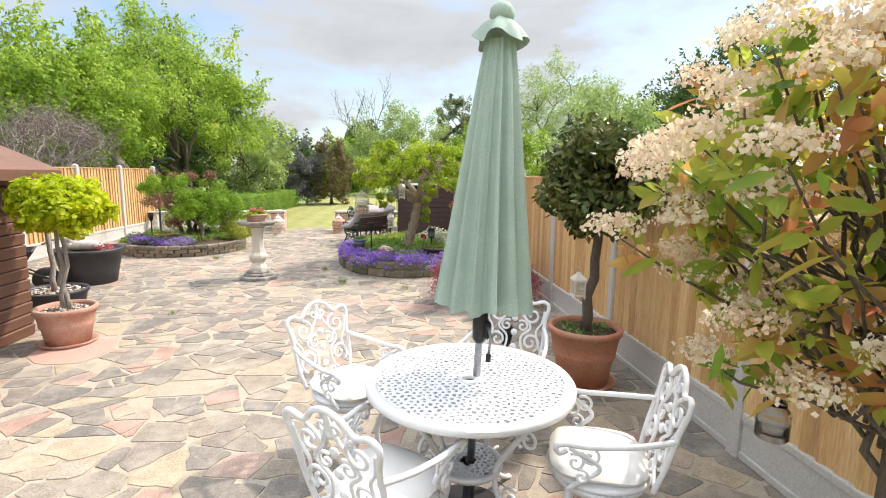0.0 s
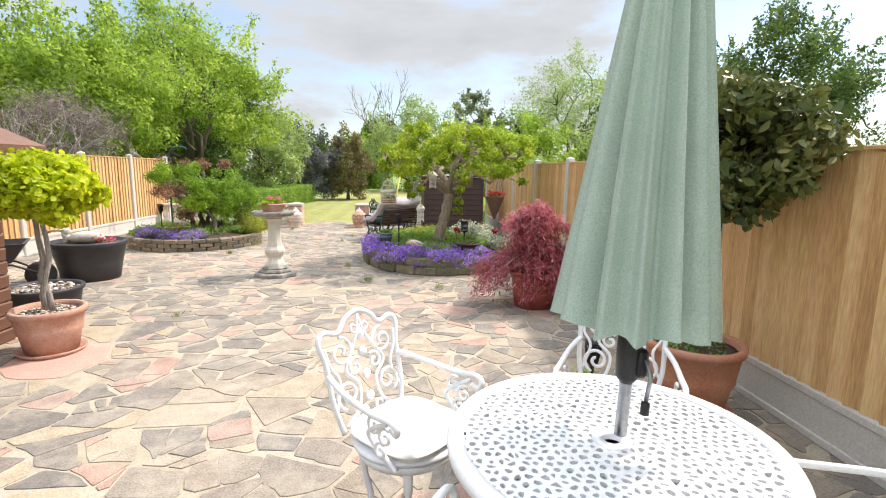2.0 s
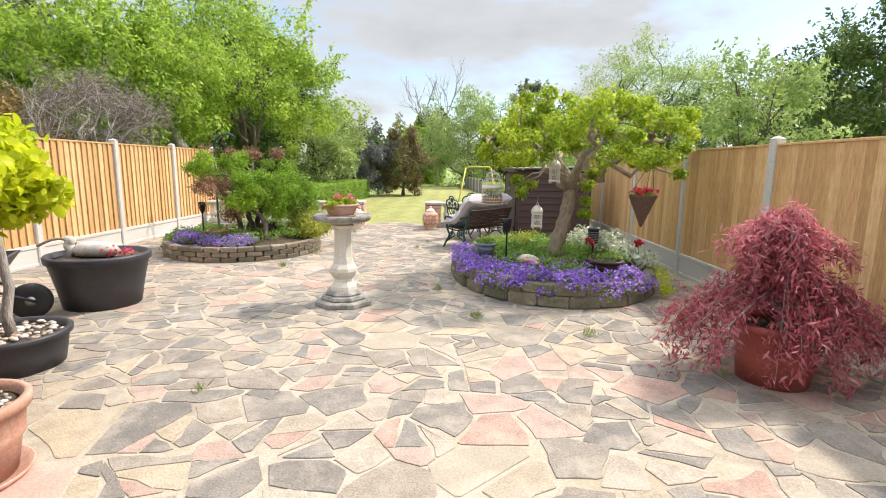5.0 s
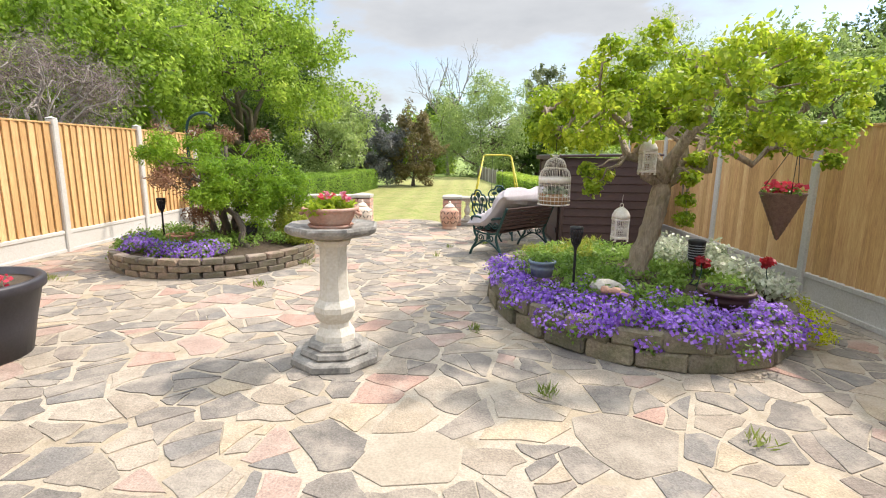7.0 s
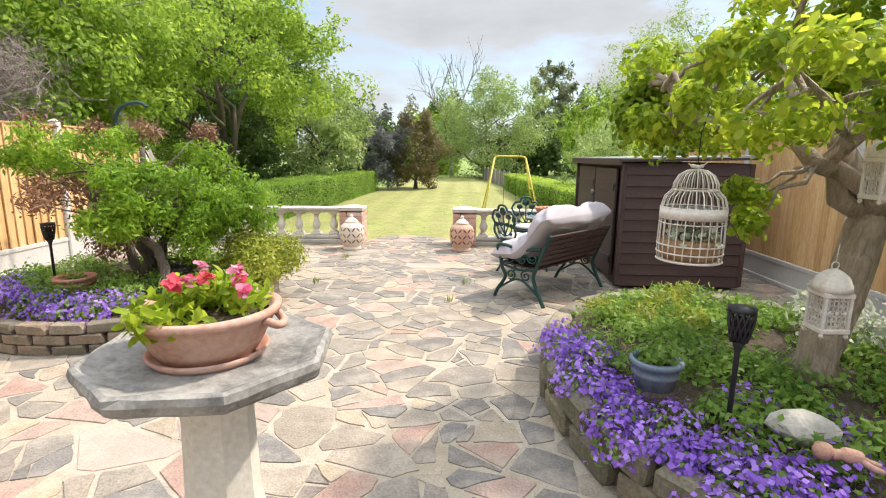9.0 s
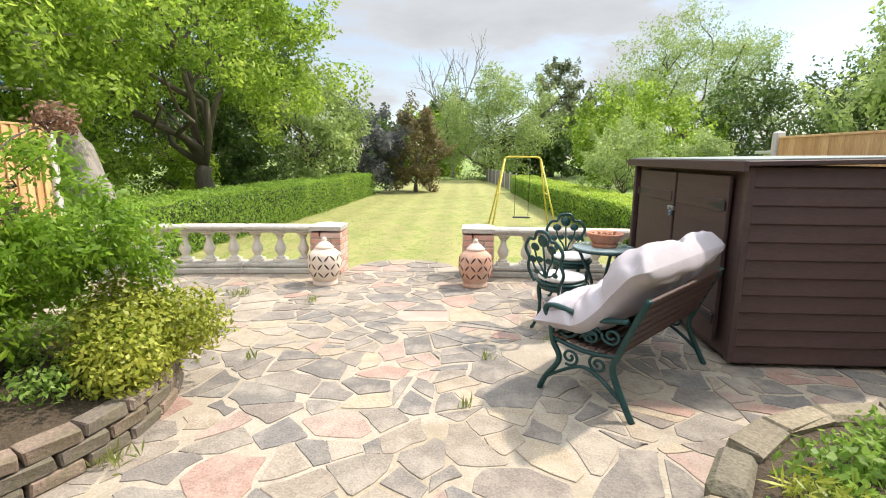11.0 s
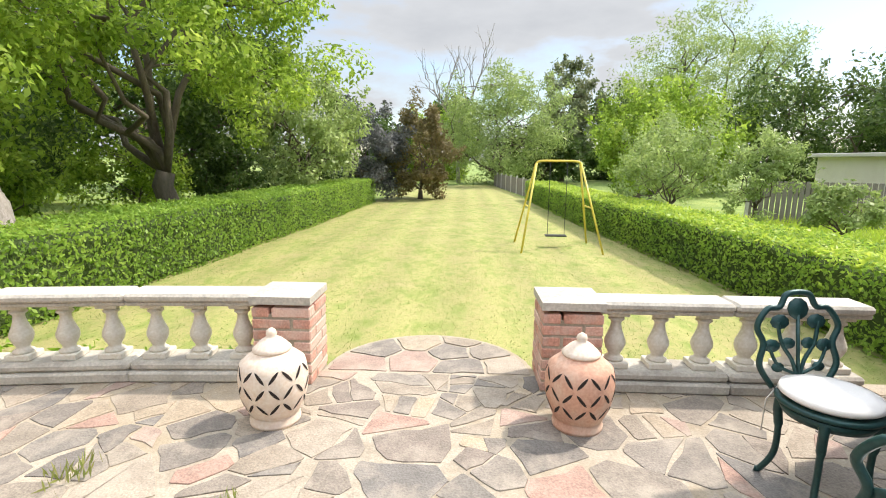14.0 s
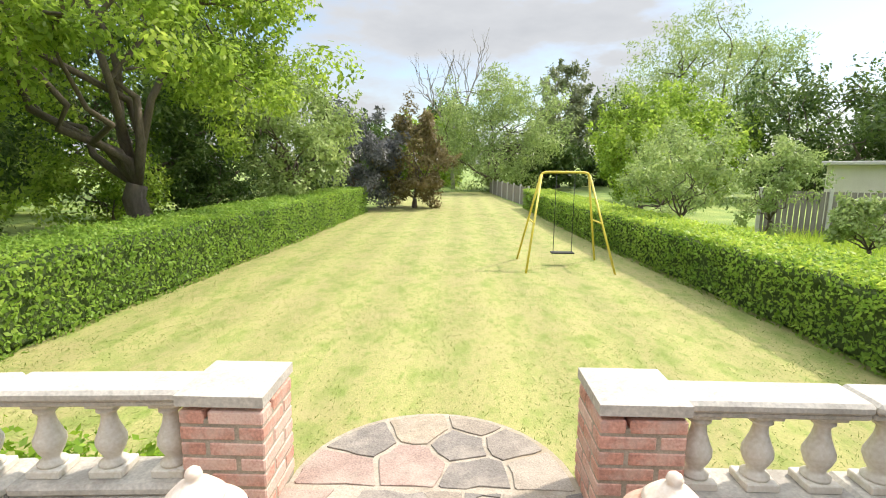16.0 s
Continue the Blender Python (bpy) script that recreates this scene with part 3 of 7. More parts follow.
# ---- balustrade and gate piers ----
def pier(x, y, label):
    t = empty("gate_pier", pose(x, y, 0), label, "pier", "brick gate piers")
    core = Shape()
    core.box((0, 0, 0.22), (0.364, 0.364, 0.5), MORTAR)
    core.put("core", t)
    b = Shape()
    b.box((0, 0, 0), (0.245, 0.112, 0.063), BRICK, c=0.007)
    me = b.mesh("brick")
    rng = random.Random(3)
    for c in range(7):
        z = 0.035 + c * 0.074
        for k in range(4):
            o = new("brick", me)
            o.parent = t
            a = 90 * k + (0 if c % 2 else 0)
            sx = 1 if c % 2 == 0 else -1
            o.matrix_basis = pose(0, 0, z, 0, 0, a) @ pose(sx * 0.064, -0.131, 0, 0, 0, rng.uniform(-1, 1))
    cap = Shape()
    cap.add([(-.195, -.195, .535), (.195, -.195, .535), (.195, .195, .535), (-.195, .195, .535), (-.195, -.195, .585), (.195, -.195, .585), (.195, .195, .585), (-.195, .195, .585), (0, 0, .625)],
            [(3, 2, 1, 0), (0, 1, 5, 4), (1, 2, 6, 5), (2, 3, 7, 6), (3, 0, 4, 7), (4, 5, 8), (5, 6, 8), (6, 7, 8), (7, 4, 8)], STONE)
    tagged(cap.put("cap", t), "weathered grey stone cap")
    return t


def baluster_mesh():
    s = Shape()
    s.box((0, 0, 0.02), (0.15, 0.15, 0.04), PALE_STONE, c=0.005)
    s.lathe([(0.06, 0.04), (0.062, 0.055), (0.04, 0.07), (0.038, 0.085), (0.055, 0.115), (0.067, 0.15), (0.066, 0.175), (0.052, 0.21), (0.038, 0.25), (0.032, 0.285), (0.034, 0.3), (0.05, 0.312), (0.05, 0.322), (0.036, 0.33), (0.055, 0.345)], PALE_STONE, n=18)
    s.box((0, 0, 0.3555), (0.13, 0.13, 0.025), PALE_STONE, c=0.004)
    return s.mesh("baluster")


BALUSTER = baluster_mesh()


def balustrade(points, name, label):
    """Low stone balustrade: a plinth, turned balusters and a moulded rail, in straight lengths."""
    t = empty(name, pose(points[0][0], points[0][1], 0), label, "balustrade")
    o = Vector((points[0][0], points[0][1], 0))
    for a, b in zip(points, points[1:]):
        a3, b3 = Vector((*a, 0)) - o, Vector((*b, 0)) - o
        L = (b3 - a3).length
        ang = math.degrees(math.atan2(b3.y - a3.y, b3.x - a3.x))
        m = pose(a3.x, a3.y, 0, 0, 0, ang)
        base = Shape()
        base.box((L / 2, 0, 0.035), (L - 0.006, 0.3, 0.07), STONE, c=0.012)
        base.box((L / 2, 0, 0.1), (L - 0.006, 0.25, 0.06), STONE, c=0.018)
        base.put("plinth", t, m)
        rail = Shape()
        rail.box((L / 2, 0, 0.513), (L - 0.006, 0.19, 0.03), STONE, c=0.008)
        rail.box((L / 2, 0, 0.555), (L - 0.006, 0.235, 0.055), STONE, c=0.02)
        rail.put("rail", t, m)
        k = max(2, round(L / 0.27))
        for i in range(k):
            ob = new("baluster", BALUSTER)
            ob.parent = t
            ob.matrix_basis = m @ pose((i + 0.5) * L / k, 0, 0.13)
    return t


pier(-3.28, 14.93, "pink brick gate pier with a stone cap on the patio edge")
pier(-1.45, 14.93, "pink brick gate pier with a flat grey stone cap")
balustrade([(-3.45, 14.9), (-4.3, 14.85), (-5.15, 14.74), (-6.0, 14.58), (-6.68, 14.42)], "stone_balustrade", "low curved pale stone balustrade with turned balusters")
balustrade([(-1.28, 14.9), (-0.45, 14.9), (0.38, 14.9)], "stone_balustrade", "low straight pale stone balustrade beside the shed")


# ---- trees and hedges ----
def hedge(points, width, height, per_metre, leaf, label, seed, tips=False):
    """A clipped hedge along a line: a solid dark green box as core, under a skin of leaves."""
    rng = np.random.default_rng(seed)
    t = empty("hedge", pose(points[0][0], points[0][1], LAWN_Z), label, "hedge")
    o = Vector((points[0][0], points[0][1], 0))
    P, N = [], []
    core = Shape()
    for a, b in zip(points, points[1:]):
        a3, b3 = Vector((*a, 0)) - o, Vector((*b, 0)) - o
        d = (b3 - a3)
        L = d.length
        d.normalize()
        s = Vector((d.y, -d.x, 0))
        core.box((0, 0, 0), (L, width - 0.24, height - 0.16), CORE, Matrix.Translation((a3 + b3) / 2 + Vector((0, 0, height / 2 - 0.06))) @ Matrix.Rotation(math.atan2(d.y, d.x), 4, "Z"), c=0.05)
        n = int(L * per_metre)
        for i in range(n):
            u = rng.uniform(0, L)
            q = rng.uniform(0, 2 * height + width)
            wob = 0.05 * noise.noise(Vector((u * 1.3, q * 2, seed))) + rng.normal(0, 0.02)
            if q < height:
                p, nn = -s * (width / 2 + wob) + Vector((0, 0, q)), -s
            elif q < height + width:
                p, nn = s * (q - height - width / 2) + Vector((0, 0, height + wob)), Vector((0, 0, 1))
            else:
                p, nn = s * (width / 2 + wob) + Vector((0, 0, q - height - width)), s
            P.append((a3 + d * u + p)[:])
            N.append(nn[:])
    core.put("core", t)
    leaves("foliage", P, N, leaf, HEDGE, t, 0.55, spread=0.55, seed=seed)
    if tips:
        crest = [(p[0], p[1], p[2] + rng.uniform(0, 0.05)) for p in P if p[2] > height - 0.06]
        tagged(leaves("new_growth", crest, [(0, 0, 1)] * len(crest), leaf * 1.05, NEW_GROWTH, t, 0.5, spread=0.6, seed=seed + 1), "yellow-green new growth along the top")
    return t


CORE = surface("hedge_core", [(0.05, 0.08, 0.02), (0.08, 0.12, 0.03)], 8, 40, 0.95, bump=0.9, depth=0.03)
hedge([(-8.1, 16.2), (-7.95, 19.2), (-7.4, 27), (-7.1, 35.2)], 1.5, 1.12, 2700, 0.07, "clipped bright green privet hedge beside the lawn", 11)
hedge([(3.0, 15.6), (2.85, 19.0), (2.2, 27.5), (1.75, 38)], 1.3, 0.95, 2100, 0.07, "low clipped green hedge with a yellow-green top", 12, tips=True)

G = LAWN_Z
tree("garden_tree", (-9.5, 23.6, G), (-9.6, 23.4, 4.5), (3.7, 4.2, 3.75), 175, 240, 0.14, GREEN_TREE, "large spreading green tree with a dark forked trunk", 21, trunk=0.25, clump=0.155, limbs=9, forks=(0.15, 0, 1.7), low=-0.6)
tree("garden_tree", (-13.0, 18.0, G), (-13.0, 18.0, 3.1), (3.4, 3.6, 3.9), 150, 190, 0.16, GREEN_TREE, "full-leaved green tree behind the timber fence", 22, trunk=0.28, clump=0.19, low=-0.8)
tree("garden_tree", (-17.5, 16.0, G), (-17.5, 16.0, 5.0), (4.0, 4.0, 5.4), 130, 170, 0.2, GREY_TREE, "tall grey-green tree beyond the timber fence", 23, trunk=0.3, clump=0.19, low=-0.8)
tree("garden_tree", (-9.8, 17.2, G), (-9.9, 17.2, 3.3), (2.3, 2.4, 2.2), 110, 190, 0.13, GREEN_TREE, "leafy bright green fruit tree beyond the fence", 24, trunk=0.24, clump=0.2, bark=GREY_BARK, low=-0.6)
tree("garden_tree", (-13.5, 30.0, G), (-13.5, 30.0, 4.6), (4.6, 4.2, 4.6), 150, 150, 0.22, DEEP_TREE, "broad shady green tree behind the hedge", 25, trunk=0.3, clump=0.19, low=-0.9)
tree("garden_tree", (-8.2, 31.0, G), (-8.3, 31.0, 2.6), (2.2, 2.8, 2.6), 80, 150, 0.16, WILLOW, "light green small tree behind the hedge", 26, trunk=0.15, clump=0.2, low=-0.8)
tree("shrub", (-6.9, 36.5, G), (-6.9, 36.5, 1.5), (2.0, 1.8, 2.2), 80, 150, 0.16, SILVER, "dark purple and silver shrub at the hedge end", 27, trunk=0.12, clump=0.22, low=-0.9, category="shrub")
tree("shrub", (-4.4, 37.5, G), (-4.4, 37.5, 1.6), (1.7, 1.7, 2.3), 80, 150, 0.16, BRONZE, "bronze-green shrub with brownish flowers by the lawn", 28, trunk=0.12, clump=0.22, low=-0.9, category="shrub")
tree("willow_tree", (0.7, 53.0, G), (0.9, 53.0, 3.6), (5.0, 4.5, 4.6), 150, 150, 0.28, WILLOW, "rounded pale green willow at the lawn's far end", 29, trunk=0.3, clump=0.19, low=-0.95, aspect=0.3)
tree("willow_tree", (20.5, 61.0, G), (20.8, 61.0, 7.6), (7.8, 7.0, 7.0), 190, 150, 0.34, WILLOW, "very large weeping willow with an airy pale crown", 30, trunk=0.5, clump=0.17, low=-0.7, aspect=0.25)
tree("garden_tree", (7.5, 62.0, G), (7.8, 62.0, 5.6), (2.7, 2.7, 5.2), 90, 110, 0.34, GREY_TREE, "tall grey-green tree far beyond the lawn", 31, trunk=0.3, clump=0.2, low=-0.9)
tree("garden_tree", (6.2, 36.0, G), (6.2, 36.0, 2.4), (2.4, 2.2, 2.9), 100, 150, 0.17, GREEN_TREE, "dense mid-green tree behind the low hedge", 32, trunk=0.16, clump=0.19, low=-0.9)
for k, (x, y, r, h, mat) in enumerate([(-12.2, 26.5, 1.5, 1.5, GREEN_TREE), (-10.3, 28.5, 1.4, 1.3, DEEP_TREE), (-14.5, 23.5, 1.7, 1.8, DEEP_TREE), (-11.6, 21.0, 1.2, 1.3, GREEN_TREE), (-9.3, 33.5, 1.5, 1.4, DEEP_TREE), (-15.5, 19.5, 1.8, 1.9, GREEN_TREE), (-17.0, 27.0, 2.2, 2.2, DEEP_TREE)]):
    tree("shrub", (x, y, G), (x, y, G + h * 0.9), (r, r, h), 54, 120, 0.13, mat, "leafy green shrub in the shade behind the hedge", 70 + k, trunk=0.07, clump=0.26, low=-0.8, category="shrub", rough=0.3, group="shrubs behind the hedge")
for k, (x, y, r, h) in enumerate([(3.9, 26.6, 1.25, 3.3), (6.6, 27.0, 0.95, 2.9), (5.0, 30.5, 1.3, 3.2)]):
    tree("fruit_tree", (x, y, G), (x, y, G + h * 0.58), (r, r, h * 0.45), 60, 80, 0.11, WILLOW, "young slender fruit tree behind the low hedge", 33 + k, trunk=0.06, clump=0.24, low=-0.8, rough=0.4, group="young fruit trees")
tree("shrub", (6.9, 23.8, G), (6.9, 23.8, 0.35), (0.8, 0.8, 0.75), 36, 90, 0.12, WILLOW, "small bright yellow-green bush in long grass", 37, trunk=0.05, clump=0.28, low=-0.7, category="shrub")
tree("garden_tree", (20.5, 28.5, G), (20.5, 28.5, 5.6), (4.6, 4.6, 4.4), 140, 150, 0.24, DEEP_TREE, "large dark green tree beyond the timber fence", 38, trunk=0.4, clump=0.18, low=-0.9)
tree("garden_tree", (30.0, 44.0, G), (30, 44, 4.5), (6.5, 5, 5.2), 130, 120, 0.34, DEEP_TREE, "dark green tree beyond the outbuilding", 39, trunk=0.4, clump=0.18, low=-0.95)
tree("garden_tree", (21.0, 46.0, G), (21, 46, 3.0), (6.0, 4, 4.0), 110, 120, 0.3, DEEP_TREE, "dark hedge-like trees behind the outbuilding", 40, trunk=0.3, clump=0.2, low=-0.95)
tree("garden_tree", (11.5, 44.0, G), (11.5, 44, 2.6), (4.0, 3, 3.4), 90, 120, 0.28, GREEN_TREE, "green trees in the neighbouring gardens", 41, trunk=0.25, clump=0.2, low=-0.95)
tree("garden_tree", (9.5, 21.5, G), (9.5, 21.5, 2.6), (2.0, 2.6, 2.6), 90, 120, 0.16, WILLOW, "light green tree rising over the timber fence", 42, trunk=0.15, clump=0.2, low=-0.9)
for k, (x, y, r, z, mat) in enumerate([(-5.5, 62, 4.5, 4.2, GREEN_TREE), (-12, 58, 5.0, 4.6, DEEP_TREE), (-20, 46, 6.5, 6.0, DEEP_TREE), (-24, 32, 6.0, 6.0, GREEN_TREE), (-25, 18, 6.0, 5.6, DEEP_TREE), (14, 66, 5.5, 5.6, DEEP_TREE), (-4.0, 66, 3, 5.5, DEEP_TREE), (38, 58, 9, 6, DEEP_TREE), (4.5, 58, 4, 3, DEEP_TREE)]):
    tree("background_tree", (x, y, G), (x, y, z * 0.55), (r, r * 0.8, z * 0.85), 100, 100, 0.4, mat, "leafy tree of the distant garden border", 50 + k, trunk=0.3, clump=0.2, low=-0.98, group="trees of the far border")


# ---- materials of the things ----
WHITE_IRON = surface("white_painted_metal", [(0.74, 0.75, 0.77), (0.8, 0.8, 0.8)], 8, 90, 0.4, bump=0.15, depth=0.001, dirt=(0.55, 0.53, 0.48), dirt_amount=0.25, dirt_scale=9)
GREEN_IRON = surface("dark_green_cast_iron", [(0.012, 0.045, 0.045), (0.02, 0.07, 0.065)], 10, 80, 0.4, 0.3, bump=0.25, depth=0.002)
BLACK_IRON = surface("black_metal", [(0.015, 0.015, 0.017), (0.03, 0.03, 0.032)], 10, 80, 0.5, 0.2, bump=0.2)
BLACK_POT = surface("black_plastic", [(0.022, 0.02, 0.026), (0.04, 0.037, 0.045)], 4, 60, 0.5, bump=0.15, dirt=(0.09, 0.085, 0.085), dirt_amount=0.3)
STEEL = surface("grey_steel", [(0.3, 0.31, 0.33), (0.38, 0.39, 0.41)], 8, 90, 0.35, 0.8, bump=0.05)
CUSHION = surface("white_cushion", [(0.74, 0.72, 0.68), (0.8, 0.78, 0.75)], 6, 240, 0.9, bump=0.4, depth=0.002)
PINK_CUSHION = surface("pale_mauve_cushion", [(0.43, 0.39, 0.41), (0.5, 0.46, 0.48)], 5, 260, 0.9, bump=0.45, depth=0.003)
CANVAS = surface("sage_green_canvas", [(0.36, 0.45, 0.38), (0.41, 0.5, 0.43)], 4, 200, 0.85, bump=0.25, depth=0.002, dirt=(0.26, 0.33, 0.28), dirt_amount=0.4)
TERRACOTTA = surface("terracotta", [(0.42, 0.17, 0.095), (0.5, 0.23, 0.14)], 5, 60, 0.8, bump=0.25, dirt=(0.5, 0.33, 0.25), dirt_amount=0.5, dirt_scale=4)
PALE_TERRA = surface("weathered_terracotta", [(0.45, 0.23, 0.16), (0.52, 0.31, 0.23)], 5, 60, 0.85, bump=0.3, dirt=(0.55, 0.42, 0.35), dirt_amount=0.6, dirt_scale=5)
RED_GLAZE = surface("dull_red_pot", [(0.3, 0.065, 0.05), (0.36, 0.09, 0.07)], 4, 60, 0.55, bump=0.15)
CREAM_URN = surface("cream_terracotta", [(0.72, 0.6, 0.48), (0.76, 0.65, 0.54)], 4, 60, 0.8, bump=0.2, dirt=(0.66, 0.42, 0.32), dirt_amount=0.4, dirt_scale=3)
PINK_URN = surface("pink_terracotta", [(0.58, 0.3, 0.2), (0.64, 0.42, 0.31)], 3, 60, 0.8, bump=0.2, dirt=(0.7, 0.56, 0.44), dirt_amount=0.8, dirt_scale=3)
# near-black that paints the dark inside of urns, torch heads and windows
DARK = surface("painted_dark_inside", [(0.02, 0.015, 0.012), (0.03, 0.02, 0.018)], 8, 60, 0.95, bump=0)
BLUE_GLAZE = surface("blue_grey_glaze", [(0.1, 0.15, 0.2), (0.16, 0.2, 0.24)], 6, 40, 0.25, bump=0.1, dirt=(0.3, 0.24, 0.17), dirt_amount=0.4)
YELLOW = surface("yellow_paint", [(0.62, 0.5, 0.05), (0.68, 0.56, 0.09)], 6, 80, 0.45, bump=0.1, dirt=(0.4, 0.3, 0.12), dirt_amount=0.3)
PEBBLE = surface("pebbles", [(0.5, 0.46, 0.4), (0.34, 0.28, 0.22), (0.62, 0.58, 0.53), (0.24, 0.21, 0.19), (0.45, 0.33, 0.24)], 6, 60, 0.7, bump=0.2, pieces=True)
BENCH_WOOD = surface("dark_bench_slats", [(0.05, 0.025, 0.02), (0.075, 0.04, 0.03)], 4, 60, 0.5, bump=0.3, stretch=(0.4, 4, 4))
BASKET = surface("brown_wicker", [(0.13, 0.075, 0.05), (0.2, 0.12, 0.08)], 30, 120, 0.8, bump=0.8, depth=0.006)
COIR = surface("coir_lining", [(0.3, 0.17, 0.08), (0.42, 0.26, 0.13)], 20, 120, 0.95, bump=0.8, depth=0.006)
IVORY = surface("ivory_metal", [(0.62, 0.58, 0.5), (0.7, 0.66, 0.58)], 12, 90, 0.5, bump=0.2, dirt=(0.4, 0.26, 0.16), dirt_amount=0.5, dirt_scale=8)
RUBBER = surface("black_rubber", [(0.02, 0.02, 0.02), (0.03, 0.03, 0.03)], 10, 60, 0.7, bump=0.1)
CREAM_WALL = surface("cream_render", [(0.6, 0.56, 0.47), (0.66, 0.62, 0.53)], 2, 40, 0.9, bump=0.15)
GREY_WOOD = surface("grey_weathered_boards", [(0.2, 0.18, 0.16), (0.28, 0.25, 0.22)], 3, 30, 0.85, bump=0.3, stretch=(4, 4, 0.4))
FIGURE = surface("clay_figure", [(0.45, 0.24, 0.16), (0.55, 0.34, 0.25)], 8, 80, 0.8, bump=0.2)
GOLD_LEAF = leafy("golden_leaves", [(0.3, 0.4, 0.015), (0.56, 0.63, 0.02), (0.76, 0.76, 0.05)], 0.58)
LIME_LEAF = leafy("lime_leaves", [(0.12, 0.21, 0.02), (0.34, 0.46, 0.035), (0.62, 0.67, 0.07)], 0.6, patch=2.2)
BAY_LEAF = leafy("bay_leaves", [(0.035, 0.06, 0.02), (0.08, 0.11, 0.03), (0.16, 0.17, 0.045), (0.24, 0.22, 0.06)], 0.25, 0.35, patch=2)
MAPLE_LEAF = leafy("red_maple_leaves", [(0.27, 0.05, 0.07), (0.46, 0.13, 0.155), (0.64, 0.3, 0.32)], 0.5, patch=2)
PHOTINIA_LEAF = leafy("photinia_leaves", [(0.13, 0.25, 0.04), (0.26, 0.4, 0.06), (0.5, 0.52, 0.09), (0.62, 0.36, 0.12), (0.6, 0.2, 0.12)], 0.62, 0.25, patch=3)
BLOSSOM = leafy("cream_blossom", [(0.66, 0.45, 0.3), (0.8, 0.68, 0.5), (0.86, 0.8, 0.66)], 0.45, 0.8, patch=4)
BUSH_LEAF = leafy("fresh_green_leaves", [(0.1, 0.19, 0.02), (0.24, 0.4, 0.035), (0.42, 0.58, 0.06)], 0.55, patch=1.6)
RUSSET = leafy("russet_leaves", [(0.13, 0.06, 0.035), (0.27, 0.14, 0.08), (0.42, 0.26, 0.16)], 0.35, patch=2)
GROUND_LEAF = leafy("ground_cover_leaves", [(0.1, 0.2, 0.035), (0.22, 0.36, 0.06), (0.36, 0.5, 0.12)], 0.5, patch=3)
BOX_LEAF = leafy("box_leaves", [(0.16, 0.2, 0.03), (0.34, 0.38, 0.05), (0.56, 0.56, 0.1)], 0.4, patch=3)
PURPLE = leafy("purple_bellflowers", [(0.17, 0.07, 0.42), (0.33, 0.16, 0.66), (0.54, 0.37, 0.84)], 0.35, 0.6, patch=4)
WHITE_LEAF = leafy("white_edged_leaves", [(0.1, 0.17, 0.06), (0.62, 0.66, 0.5), (0.84, 0.85, 0.74)], 0.3, patch=4)
RED_PETAL = leafy("red_petals", [(0.3, 0.01, 0.02), (0.5, 0.03, 0.04)], 0.3, patch=4)
PINK_PETAL = leafy("pink_and_orange_petals", [(0.75, 0.1, 0.04), (0.7, 0.08, 0.2), (0.75, 0.4, 0.5), (0.45, 0.02, 0.12)], 0.35, patch=9)
CORAL_PETAL = leafy("coral_red_petals", [(0.6, 0.04, 0.08), (0.75, 0.1, 0.14)], 0.35, patch=9)
TWIG = leafy("dry_twigs", [(0.14, 0.11, 0.1), (0.24, 0.19, 0.17), (0.3, 0.26, 0.24)], 0.1, 0.9, patch=1)
CONIFER = leafy("orange_brown_conifer", [(0.14, 0.12, 0.03), (0.26, 0.17, 0.05), (0.36, 0.22, 0.08)], 0.3, patch=1.5)
GRASS = leafy("grass_blades", [(0.15, 0.23, 0.04), (0.24, 0.3, 0.075), (0.38, 0.36, 0.14)], 0.5, patch=0.7)

GLASS = bpy.data.materials.new("clear_glass")
GLASS.use_nodes = True
GLASS.node_tree.nodes["Principled BSDF"].inputs["Transmission Weight"].default_value = 1
GLASS.node_tree.nodes["Principled BSDF"].inputs["Roughness"].default_value = 0.04
FROST = surface("frosted_glass_top", [(0.3, 0.38, 0.37), (0.36, 0.44, 0.43)], 3, 60, 0.12, bump=0.02)


def spiral(cx, cz, r, turns, start, way=1, n=22, y=0.0):
    return [(cx + r * (1 - 0.8 * i / n) * math.cos(start + way * turns * 2 * math.pi * i / n), y, cz + r * (1 - 0.8 * i / n) * math.sin(start + way * turns * 2 * math.pi * i / n)) for i in range(n + 1)]


def smooth_line(points, n=6):
    """A rounded line through the given points."""
    P = [Vector(p) for p in points]
    out = []
    for i in range(len(P) - 1):
        a, b, c, d = P[max(i - 1, 0)], P[i], P[i + 1], P[min(i + 2, len(P) - 1)]
        for k in range(n):
            t = k / n
            out.append(0.5 * ((2 * b) + (c - a) * t + (2 * a - 5 * b + 4 * c - d) * t * t + (3 * b - a - 3 * c + d) * t ** 3))
    out.append(P[-1])
    return out


